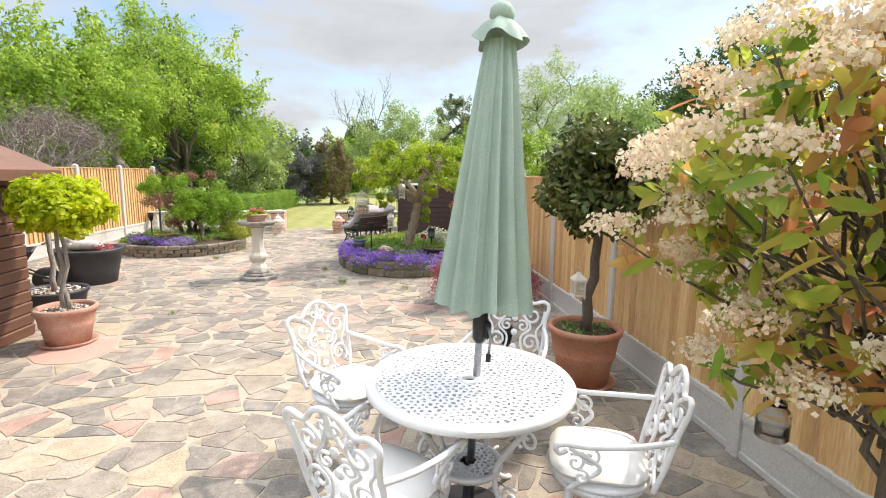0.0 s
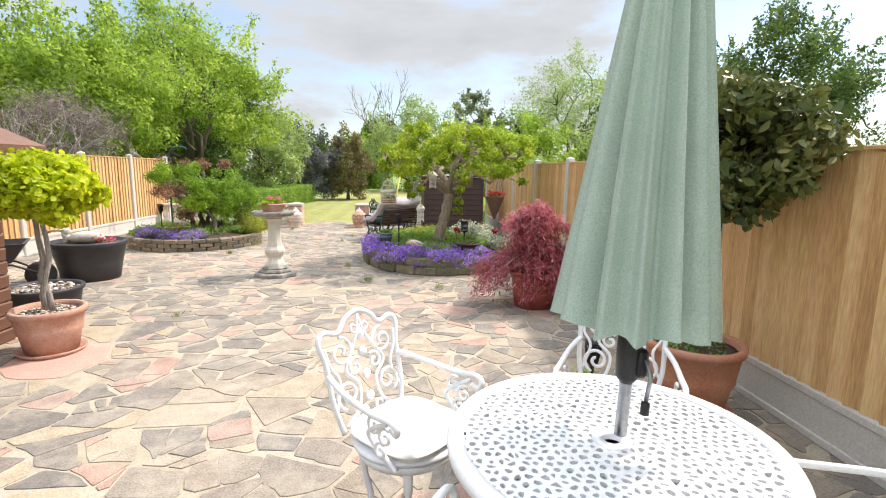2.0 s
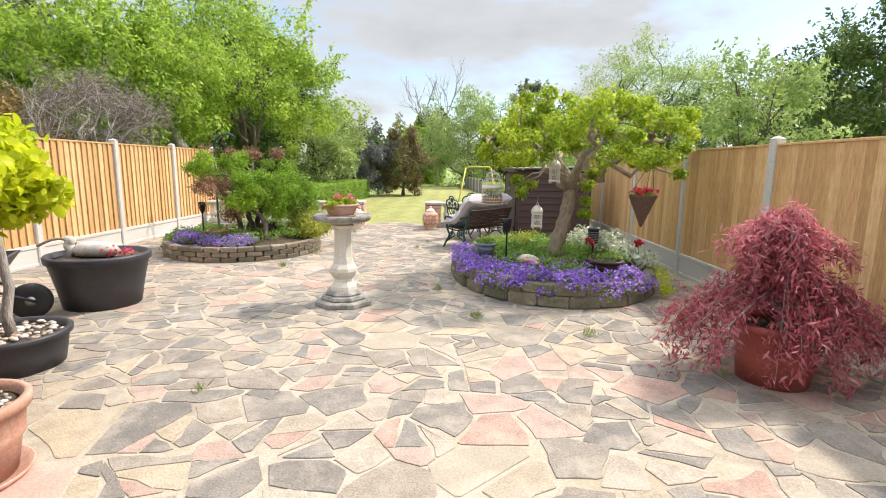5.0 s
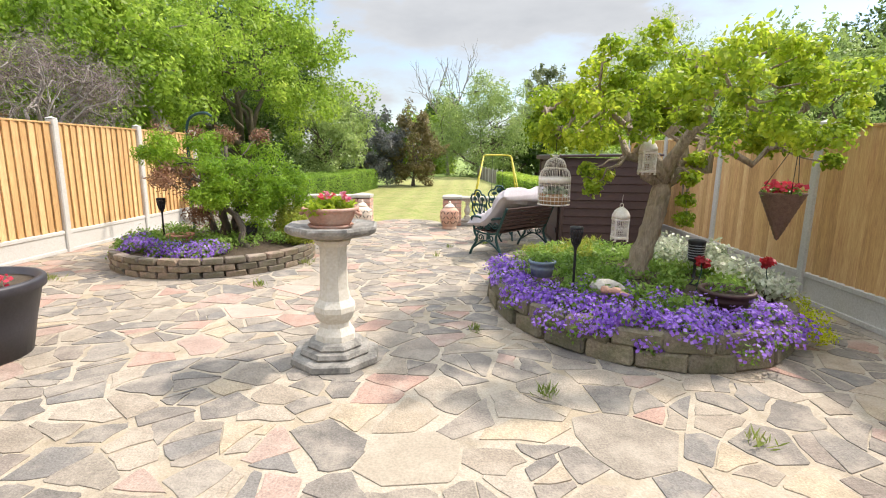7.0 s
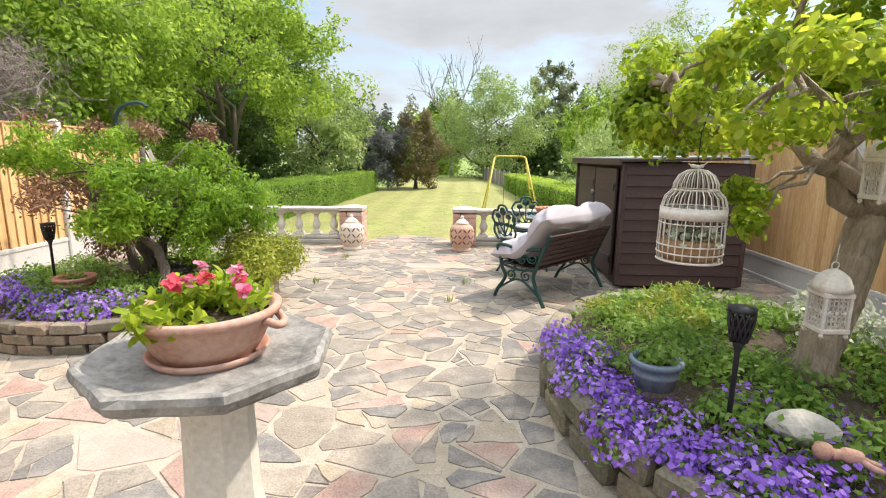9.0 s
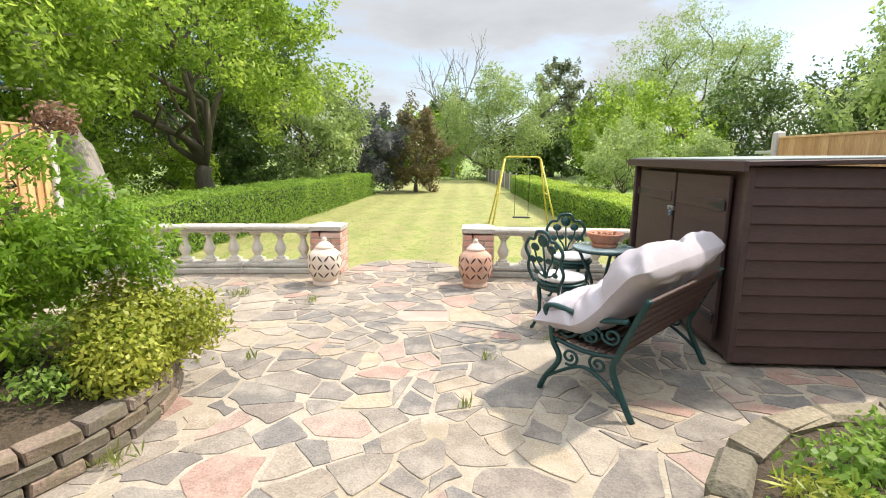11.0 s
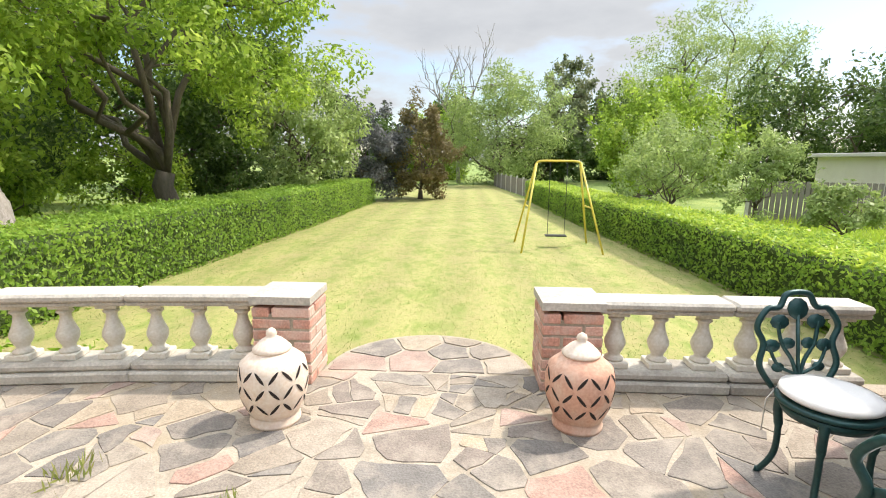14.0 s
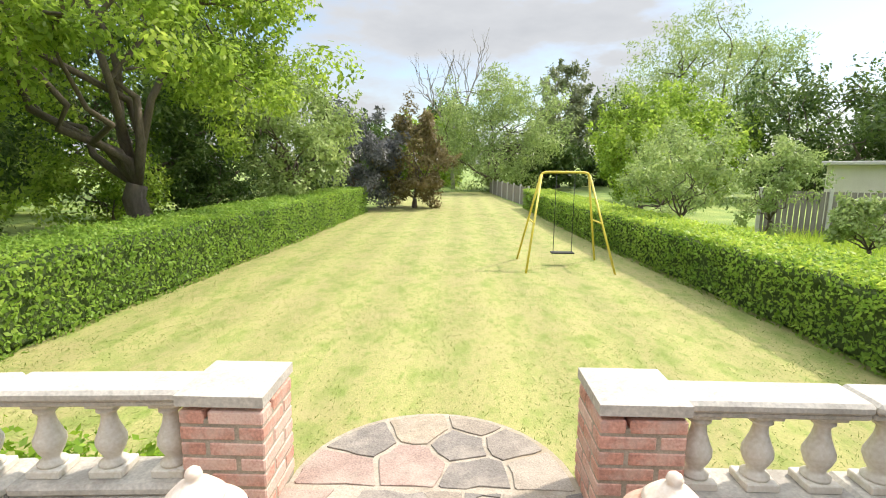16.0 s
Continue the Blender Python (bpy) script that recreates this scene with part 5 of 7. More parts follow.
def little_pot(x, y, z, r, h, mat, label, leafmat=GROUND_LEAF, seed=1, n=90, petals=None, spread=1.0, leaf=0.035):
    t = pot("flower_pot", pose(x, y, z), r, r * 0.72, h, mat, label, rim=0.02)
    p, o = clump_points([(0, 0, h + 0.02), (r * 0.4, 0, h + 0.01), (-r * 0.4, r * 0.2, h + 0.01)], [r * 0.7 * spread] * 3, n, seed, 0.6, 0.3)
    leaves("plant", p, o, leaf, leafmat, t, 0.5, seed=seed)
    if petals:
        p, o = clump_points([(0, 0, h + 0.05), (r * 0.5, 0.02, h + 0.04), (-r * 0.5, -0.02, h + 0.04)], [r * 0.65 * spread] * 3, n // 4, seed + 3, 0.6, 0.5)
        leaves("flowers", p, o, leaf, petals, t, 0.9, seed=seed + 1)
    return t


little_pot(0.98, 3.95, 0, 0.11, 0.17, TERRACOTTA, "small terracotta pot of green plants beside the bay tree", seed=41)
torch(0.93, 3.78, 0, 0.5, "black solar garden torch leaning beside a small pot")


def maple():
    t = empty("maple_tree", pose(1.24, 6.38, 0), "weeping red Japanese maple in a dull red pot", "potted tree")
    pot("pot", None, 0.28, 0.22, 0.42, RED_GLAZE, "", parent=t, bands=False)
    rng = np.random.default_rng(51)
    w = Shape()
    w.tube(bend((0, 0, 0.36), (0.03, 0, 1.05), 0.06, rng, 6), [0.035 - 0.003 * i for i in range(7)], GREY_BARK, 8)
    P, O = [], []
    for i in range(84):
        a = rng.uniform(0, 6.283)
        if i < 36:
            # upper dome
            R = rng.uniform(0.12, 0.45)
            top, low = rng.uniform(1.08, 1.24) - 0.3 * R, rng.uniform(0.68, 0.95)
            start = (0.03, 0, 0.98)
        else:
            # skirt that hangs over the pot to the ground
            R = rng.uniform(0.4, 0.78)
            if math.sin(a) < -0.75 and R > 0.45:
                R = 0.42
            top, low = rng.uniform(0.72, 0.9) - 0.25 * R, rng.uniform(0.08, 0.36)
            start = (0.02, 0, 0.74)
        line = smooth_line([start, (0.45 * R * math.cos(a), 0.45 * R * math.sin(a), top), (0.8 * R * math.cos(a), 0.8 * R * math.sin(a), 0.55 * top + 0.45 * low), (R * math.cos(a), R * math.sin(a), low)], 5)
        w.tube(line, [0.009 - 0.0005 * q for q in range(len(line))], GREY_BARK, 4)
        for q in range(270):
            k = rng.uniform(0.2, 1.0) * (len(line) - 1)
            p = line[int(k)] + Vector(rng.normal(0, 0.042, 3)) * (0.6 + 0.6 * k / len(line))
            P.append(p[:])
            O.append((p.x, p.y, 0.5))
    w.put("trunk", t)
    leaves("foliage", P, O, 0.06, MAPLE_LEAF, t, 0.22, droop=1.4, spread=0.7, seed=52)


maple()


# ---- cabin, golden shrub and black planters ----
def cabin():
    t = empty("summer_house", pose(-5.2, 3.5, 0), "red-brown timber cabin with horizontal boards and felt roof", "cabin")
    x1, y1 = 1.48, 1.9
    core = Shape()
    core.box((0, 0, 0.83), (2.92, 3.76, 1.66), CABIN, c=0.01)
    core.put("wall", t)
    me = Shape().box((0, 0, 0), (0.03, 3.8, 0.112), CABIN, c=0.01).mesh("board")
    me2 = Shape().box((0, 0, 0), (2.96, 0.03, 0.112), CABIN, c=0.01).mesh("board")
    for k in range(14):
        o = new("board", me)
        o.parent = t
        o.matrix_basis = pose(x1, 0, 0.06 + k * 0.118, 0, 7)
        o = new("board", me2)
        o.parent = t
        o.matrix_basis = pose(0, y1, 0.06 + k * 0.118, 7, 0)
    r = Shape()
    r.add([(-1.75, -2.1, 1.6), (1.75, -2.1, 1.6), (0, -2.1, 2.35), (-1.75, 2.15, 1.6), (1.75, 2.15, 1.6), (0, 2.15, 2.35), (-1.75, -2.1, 1.7), (1.75, -2.1, 1.7), (0, -2.1, 2.46), (-1.75, 2.15, 1.7), (1.75, 2.15, 1.7), (0, 2.15, 2.46)],
          [(0, 3, 5, 2), (2, 5, 4, 1), (6, 8, 11, 9), (8, 7, 10, 11), (0, 6, 9, 3), (1, 4, 10, 7), (0, 2, 8, 6), (2, 1, 7, 8), (3, 9, 11, 5), (5, 11, 10, 4)], CABIN)
    r.put("roof", t)


cabin()


def golden_standard(x, y, seed, label, crown, potted=True):
    t = empty("golden_shrub", pose(x, y, 0), label, "potted tree")
    rng = np.random.default_rng(seed)
    if potted:
        pot("pot", None, 0.265, 0.185, 0.36, PALE_TERRA, "", saucer=0.25, parent=t)
        pebbles(t, 0.2, 0.345, 150, 0.016, seed)
        z0 = 0.32
    w = Shape()
    for k in range(2):
        w.tube(bend((0.03 * k - 0.01, 0.02 * k, z0), (0.02 - 0.05 * k, 0.0, crown[2] - 0.1), 0.025, rng, 6), [0.024 - 0.0015 * i for i in range(7)], GREY_BARK, 8)
    cc = crown_centres(crown, (0.38, 0.38, 0.28), 100, seed, -0.85, 0.18)
    for c in cc[:22]:
        w.tube(bend((0, 0, crown[2] - 0.14), c, 0.06, rng, 3), [0.012, 0.009, 0.006, 0.003], GREY_BARK, 5)
    w.put("trunk", t)
    p, o = clump_points(cc, rng.uniform(0.07, 0.12, 100), 85, seed + 1, 0.7, 0.4)
    leaves("foliage", p, o, 0.055, GOLD_LEAF, t, 0.75, spread=0.6, seed=seed + 2, fold=0.3)


golden_standard(-3.19, 5.08, 61, "golden-leaved standard shrub in a terracotta pot with pebbles", (0.05, 0.0, 1.36))


def low_planter():
    t = empty("low_planter", pose(-4.1, 6.35, 0), "low black round planter with a slim tree and pebbles", "planter")
    pot("pot", None, 0.36, 0.3, 0.26, BLACK_POT, "", parent=t, rim=0.03, bands=False)
    pebbles(t, 0.3, 0.235, 150, 0.022, 64)
    rng = np.random.default_rng(66)
    w = Shape()
    w.tube(bend((0.02, 0, 0.2), (-0.1, 0.1, 1.25), 0.02, rng, 6), [0.035 - 0.002 * i for i in range(7)], GREY_BARK, 8)
    w.put("trunk", t)
    cc = crown_centres((-0.15, 0.12, 1.42), (0.3, 0.3, 0.2), 26, 67, -0.6)
    p, o = clump_points(cc, np.full(26, 0.1), 60, 68)
    leaves("foliage", p, o, 0.055, GOLD_LEAF, t, 0.7, seed=69, fold=0.3)


low_planter()


def big_planter():
    t = empty("large_planter", pose(-4.58, 7.95, 0), "large black tapered planter topped with soil", "planter")
    pot("pot", None, 0.46, 0.34, 0.53, BLACK_POT, "", parent=t, rim=0.05, bands=False)
    s = Shape()
    rng = np.random.default_rng(71)
    o = pose(-4.62, 7.9, 0.5)
    s.lathe([(0, 0), (0.12, 0.01), (0.16, 0.06), (0.12, 0.13), (0.05, 0.15), (0, 0.15)], STONE, pose(0.05, 0, 0) @ Matrix.Diagonal((1.5, 0.8, 1, 1)), 18)
    s.tube(smooth_line([(-0.16, 0, 0.03), (-0.22, 0, 0.1), (-0.2, 0, 0.16), (-0.25, 0, 0.17)]), [0.05] * 8 + [0.045] * 6 + [0.035] * 4 + [0.012], STONE, 9)
    tagged(s.put("goose_ornament", m=o), "pale stone goose ornament resting on planter soil", "garden ornament")
    p, q = clump_points([(-4.38, 7.85, 0.56), (-4.3, 7.95, 0.55)], [0.07, 0.06], 40, 73)
    c = np.array([-4.36, 7.9, 0.5])
    e = empty("red_flowers", pose(*c), "small clump of red flowers in the black planter", "flowers")
    leaves("petals", p - c, q, 0.03, CORAL_PETAL, e, 0.9, seed=74)
    w = Shape()
    w.tube(smooth_line([(0, 0, 0), (-0.15, 0.05, 0.1), (-0.4, 0.1, 0.14), (-0.62, 0.1, 0.06)]), [0.022] * 10 + [0.015] * 9, PALE_BARK, 6)
    tagged(w.put("driftwood_branch", m=pose(-4.72, 8.0, 0.5)), "bleached driftwood branch lying over the planter rim", "branch")


big_planter()


def wheelbarrow():
    t = empty("wheelbarrow", pose(-5.35, 7.15, 0, 0, 0, 30), "dark wheelbarrow with a plum tray beside the planters", "wheelbarrow")
    b = Shape()
    b.add([(-.35, -.26, .36), (.3, -.22, .36), (.3, .22, .36), (-.35, .26, .36), (-.48, -.34, .6), (.46, -.31, .6), (.46, .31, .6), (-.48, .34, .6), (-.44, -.31, .6), (.43, -.28, .6), (.43, .28, .6), (-.44, .31, .6), (-.33, -.24, .38), (.28, -.2, .38), (.28, .2, .38), (-.33, .24, .38)],
          [(3, 2, 1, 0), (0, 1, 5, 4), (1, 2, 6, 5), (2, 3, 7, 6), (3, 0, 4, 7), (4, 5, 9, 8), (5, 6, 10, 9), (6, 7, 11, 10), (7, 4, 8, 11), (8, 9, 13, 12), (9, 10, 14, 13), (10, 11, 15, 14), (11, 8, 12, 15), (12, 13, 14, 15)], BLACK_POT)
    b.put("tray", t)
    w = Shape()
    w.lathe([(0.06, -0.035), (0.14, -0.04), (0.165, -0.02), (0.165, 0.02), (0.14, 0.04), (0.06, 0.035)], RUBBER, pose(0.55, 0, 0.165, 90), 24)
    w.lathe([(0, -0.05), (0.06, -0.03), (0.06, 0.03), (0, 0.05)], STEEL, pose(0.55, 0, 0.165, 90), 14)
    w.put("wheel", t)
    f = Shape()
    for s in (1, -1):
        f.tube([(0.6, 0.07 * s, 0.165), (0.3, 0.16 * s, 0.33), (-0.4, 0.24 * s, 0.36), (-0.9, 0.27 * s, 0.5)], 0.015, BLACK_IRON, 6)
        f.tube(smooth_line([(0.0, 0.2 * s, 0.34), (-0.25, 0.25 * s, 0.02), (-0.4, 0.25 * s, 0.02), (-0.42, 0.24 * s, 0.35)]), 0.013, BLACK_IRON, 6)
    f.put("frame", t)


wheelbarrow()


# ---- bird bath ----
GREY_STONE = surface("stained_grey_stone", [(0.16, 0.152, 0.135), (0.29, 0.275, 0.245), (0.36, 0.34, 0.3)], 4, 60, 0.85, bump=0.5, depth=0.006, dirt=(0.055, 0.053, 0.048), dirt_amount=0.9, dirt_scale=6)


def bird_bath():
    t = empty("bird_bath", pose(-2.13, 8.12, 0, 0, 0, 8), "weathered pale stone bird bath on an octagonal plinth", "bird bath")
    s = Shape()
    s.lathe([(0, 0), (0.305, 0), (0.31, 0.012), (0.305, 0.045), (0.29, 0.055), (0.25, 0.06)], GREY_STONE, n=8, smooth=False, turn=math.pi / 8)
    s.lathe([(0, 0.05), (0.235, 0.055), (0.245, 0.075), (0.23, 0.1), (0.19, 0.105), (0.195, 0.12), (0.175, 0.14), (0.145, 0.15)], GREY_STONE, n=8, smooth=False, turn=math.pi / 8)
    s.put("plinth", t)
    c = Shape()
    c.lathe([(0.14, 0.145), (0.135, 0.19), (0.105, 0.24), (0.1, 0.27), (0.13, 0.31), (0.145, 0.35), (0.142, 0.385), (0.11, 0.43), (0.097, 0.5), (0.09, 0.74), (0.095, 0.79), (0.12, 0.81), (0.125, 0.83), (0.105, 0.84), (0.13, 0.87)], PALE_STONE, n=8, smooth=False, turn=math.pi / 8)
    c.put("column", t)
    b = Shape()
    prof = [(0, 0.855), (0.13, 0.856), (0.25, 0.868), (0.285, 0.885), (0.297, 0.897), (0.302, 0.915), (0.298, 0.931), (0.285, 0.936), (0.27, 0.928), (0.235, 0.915), (0, 0.91)]
    n = 64
    verts, faces = [], []
    rim = np.random.default_rng(77)
    for i in range(n):
        a = 2 * math.pi * i / n
        d = (a + math.pi / 8) % (math.pi / 4) - math.pi / 8
        k = 0.955 / math.cos(d)
        chip = [1 + rim.normal(0, 0.006) for _ in prof]
        verts += [(r * (k if r > 0.2 else 1) * e * math.cos(a), r * (k if r > 0.2 else 1) * e * math.sin(a), z) for (r, z), e in zip(prof, chip)]
    q = len(prof)
    for i in range(n):
        j = (i + 1) % n
        for e in range(q - 1):
            faces.append((i * q + e, j * q + e, j * q + e + 1, i * q + e + 1))
    b.add(verts, faces, GREY_STONE, smooth=False)
    b.put("basin", t)


bird_bath()


def flower_bowl():
    t = empty("flower_bowl", pose(-2.14, 8.12, 0.911), "terracotta bowl of bright mixed flowers on the bird bath", "flower pot")
    s = Shape()
    s.lathe([(0, 0), (0.135, 0), (0.15, 0.02), (0.143, 0.024), (0.13, 0.01), (0, 0.01)], PALE_TERRA, n=32)
    s.put("saucer", t)
    b = Shape()
    b.lathe([(0, 0.012), (0.118, 0.012), (0.135, 0.04), (0.165, 0.1), (0.17, 0.112), (0.182, 0.116), (0.184, 0.13), (0.172, 0.136), (0.16, 0.128), (0.15, 0.1)], PALE_TERRA, n=36)
    for sx in (1, -1):
        b.tube(smooth_line([(sx * 0.165, -0.04, 0.11), (sx * 0.192, -0.02, 0.09), (sx * 0.192, 0.02, 0.09), (sx * 0.165, 0.04, 0.11)]), 0.011, PALE_TERRA, 7)
    b.put("bowl", t)
    f = Shape()
    f.lathe([(0, 0.112), (0.155, 0.108)], SOIL, n=24)
    f.put("soil", t)
    p, o = clump_points(crown_centres((0, 0, 0.13), (0.14, 0.14, 0.04), 22, 81, -0.2), np.full(22, 0.045), 40, 82)
    leaves("greenery", p, o, 0.036, LIME_LEAF, t, 0.5, seed=83, fold=0.3)
    rng = np.random.default_rng(84)
    for part, mat, count, seed in (("red_flowers", CORAL_PETAL, 4, 87), ("pink_flowers", PINK_PETAL, 6, 91)):
        P, O = [], []
        for c in crown_centres((0.03, -0.01, 0.17), (0.13, 0.13, 0.05), count, seed, 0.0):
            tilt = Vector(rng.normal(0, 0.35, 3))
            for k in range(16):
                a = 6.283 * k / 8
                lift = 0.012 * (k // 8)
                P.append((c[0] + 0.006 * math.cos(a), c[1] + 0.006 * math.sin(a), c[2] + lift + rng.normal(0, 0.002)))
                O.append((math.cos(a) * 0.5 + tilt.x, math.sin(a) * 0.5 + tilt.y, 1))
        leaves(part, P, O, 0.022, mat, t, 0.95, spread=0.3, seed=seed + 1)


flower_bowl()


# ---- raised beds ----
def raised_bed(name, cx, cy, a, b, courses, unit, mat, label, seed):
    """An oval bed edged with courses of blocks, filled with soil."""
    t = empty(name, pose(cx, cy, 0), label, "raised bed")
    rng = np.random.default_rng(seed)
    h = unit[2]
    for c in range(courses):
        peri = math.pi * (3 * (a + b) - math.sqrt((3 * a + b) * (a + 3 * b)))
        n = int(peri / (unit[0] + 0.012))
        for i in range(n):
            ang = 2 * math.pi * (i + 0.5 * (c % 2)) / n
            x, y = a * math.cos(ang), b * math.sin(ang)
            tx, ty = -a * math.sin(ang), b * math.cos(ang)
            sc = rng.integers(0, 3)
            o = new("block", BLOCKS[mat.name][int(sc)])
            o.parent = t
            o.matrix_basis = pose(x, y, h * (c + 0.5) + 0.004 * c, rng.normal(0, 1.2), rng.normal(0, 1), math.degrees(math.atan2(ty, tx)) + rng.normal(0, 1.5))
    s = Shape()
    H = courses * (h + 0.004)
    s.lathe([(0, 0), (0.985, 0), (0.985, H - 0.05), (0.93, H - 0.04), (0.6, H + 0.03), (0, H + 0.06)], SOIL, Matrix.Diagonal((a, b, 1, 1)), 48)
    s.put("soil", t)
    return t


def rough_blocks(size, mat, seed):
    out = []
    rng = np.random.default_rng(seed)
    for k in range(3):
        bm = bmesh.new()
        bmesh.ops.create_cube(bm, size=1)
        bmesh.ops.scale(bm, vec=(size[0], size[1], size[2]), verts=bm.verts)
        bmesh.ops.bevel(bm, geom=bm.edges[:], offset=size[2] * 0.14, segments=1, affect="EDGES")
        for v in bm.verts:
            v.co += Vector(rng.normal(0, size[2] * 0.05, 3))
        s = Shape()
        s.take(bm, mat)
        out.append(s.mesh("block"))
    return out


BRICK_UNIT, STONE_UNIT = (0.215, 0.11, 0.072), (0.33, 0.14, 0.13)
BLOCKS = {BED_BRICK.name: rough_blocks(BRICK_UNIT, BED_BRICK, 1), BED_STONE.name: rough_blocks(STONE_UNIT, BED_STONE, 2)}
raised_bed("raised_bed", 0.3, 9.65, 1.22, 1.58, 2, STONE_UNIT, BED_STONE, "oval raised bed edged with mossy stone blocks", 91)
raised_bed("raised_bed", -4.5, 11.3, 1.18, 1.15, 3, BRICK_UNIT, BED_BRICK, "oval raised bed edged with three courses of brown brick", 92)


def mound(name, centre, spots, per, leaf, mat, label, seed, category="flowers", flowers=None, bloom=0.024, f_per=0, aspect=0.55, flat=0.6, part="foliage", f_aspect=0.9):
    """Low planting in uneven mounds: spots are (x, y, z, radius)."""
    t = empty(name, pose(*centre), label, category)
    c = np.array([s[:3] for s in spots]) - np.array(centre)
    r = np.array([s[3] for s in spots])
    if mat is not None:
        p, o = clump_points(c, r, per, seed, flat, 0.35)
        leaves(part, p, o, leaf, mat, t, aspect, seed=seed + 1)
    if flowers is not None:
        p, o = clump_points(c + np.array([0, 0, 0.015]), r * 1.08, f_per, seed + 2, flat, 0.8)
        keep = o[:, 2] > -0.25
        leaves("petals", p[keep], o[keep], bloom, flowers, t, f_aspect, spread=0.5, seed=seed + 3)
    return t


def arc(cx, cy, a, b, d0, d1, n, z, r, rng, jitter=0.08):
    out = []
    for k in range(n):
        q = radians(d0 + (d1 - d0) * (k + rng.uniform(0, 1)) / n)
        w = rng.uniform(0.8, 1.04)
        out.append((cx + a * w * math.cos(q), cy + b * w * math.sin(q), z + rng.normal(0, 0.03) - (0.06 if w > 0.98 else 0), r * rng.uniform(0.7, 1.3)))
    return out


rng_bed = np.random.default_rng(99)
mound("bellflowers", (0.1, 8.5, 0.24), arc(0.3, 9.65, 1.24, 1.6, 165, 312, 70, 0.27, 0.11, rng_bed), 90, 0.032, GROUND_LEAF, "mass of purple bellflowers spilling over the stone edge", 101, flowers=PURPLE, f_per=150, bloom=0.028)
mound("bellflowers", (0.1, 8.8, 0.24), [(x, y, 0.3, 0.12) for x, y in [(-0.35, 8.75), (-0.1, 8.6), (0.2, 8.55), (0.1, 8.9), (-0.55, 8.95), (0.55, 8.6), (0.75, 8.75), (-0.15, 9.1), (0.35, 8.75)]], 120, 0.032, GROUND_LEAF, "purple bellflowers growing among low green leaves", 105, flowers=PURPLE, f_per=120, bloom=0.028)
mound("ground_cover", (0.3, 9.9, 0.3), [(0.3 + 1.0 * math.cos(q) * w, 9.75 + 1.3 * math.sin(q) * w, 0.37 - 0.05 * w, 0.14) for q, w in zip(rng_bed.uniform(0, 6.283, 110), rng_bed.uniform(0.1, 1, 110) ** 0.6)], 130, 0.04, GROUND_LEAF, "soft green ground cover filling the raised bed", 107, "plants")
mound("grassy_clump", (-0.2, 10.5, 0.3), [(-0.25, 10.2, 0.36, 0.16), (0.0, 10.5, 0.38, 0.18), (0.25, 10.75, 0.38, 0.16), (-0.45, 10.45, 0.34, 0.14), (0.05, 10.1, 0.38, 0.14)], 260, 0.07, BOX_LEAF, "feathery pale green clump behind the flowers", 109, "plants", aspect=0.15)
mound("white_edged_shrub", (0.95, 9.6, 0.3), [(0.75, 9.85, 0.45, 0.2), (1.0, 9.6, 0.48, 0.2), (0.9, 10.1, 0.5, 0.22), (1.2, 9.35, 0.42, 0.2), (1.32, 9.0, 0.36, 0.18), (1.15, 9.75, 0.5, 0.2), (1.4, 9.3, 0.34, 0.15)], 420, 0.05, WHITE_LEAF, "bushy shrub with white-edged leaves in the raised bed", 111, "shrub")
mound("yellow_sedum", (1.4, 8.7, 0.1), [(1.38, 8.6, 0.22, 0.14), (1.44, 8.85, 0.24, 0.13), (1.3, 8.45, 0.18, 0.12), (1.42, 8.5, 0.1, 0.1)], 260, 0.025, GOLD_LEAF, "yellow-green trailing plant at the bed's edge", 113, "plants")

rng_bed = np.random.default_rng(100)
mound("bellflowers", (-4.5, 10.5, 0.24), arc(-4.5, 11.3, 1.0, 1.0, 205, 300, 34, 0.27, 0.11, rng_bed), 110, 0.032, GROUND_LEAF, "purple bellflowers growing along the brick edge", 121, flowers=PURPLE, f_per=110, bloom=0.026)
mound("ground_cover", (-5.2, 11.0, 0.2), arc(-4.5, 11.3, 1.12, 1.1, 165, 215, 24, 0.22, 0.14, rng_bed) + [(-5.35, 10.85, 0.15, 0.15), (-5.4, 11.1, 0.12, 0.15)], 220, 0.035, GROUND_LEAF, "trailing green and white ground cover over brick", 124, "plants")
mound("ground_cover", (-4.4, 11.4, 0.28), [(-4.5 + 0.95 * math.cos(q) * w, 11.35 + 0.95 * math.sin(q) * w, 0.33, 0.14) for q, w in zip(rng_bed.uniform(0, 6.283, 60), rng_bed.uniform(0.1, 1, 60) ** 0.6)], 110, 0.035, GROUND_LEAF, "low green plants beneath the shrub", 127, "plants")
mound("box_shrub", (-3.55, 11.55, 0.2), [(-3.5, 11.5, 0.42, 0.3), (-3.35, 11.85, 0.4, 0.26), (-3.65, 11.75, 0.5, 0.26), (-3.4, 11.35, 0.35, 0.22)], 2600, 0.036, BOX_LEAF, "rounded yellow-green box shrub at the bed's edge", 129, "shrub", flat=0.85)


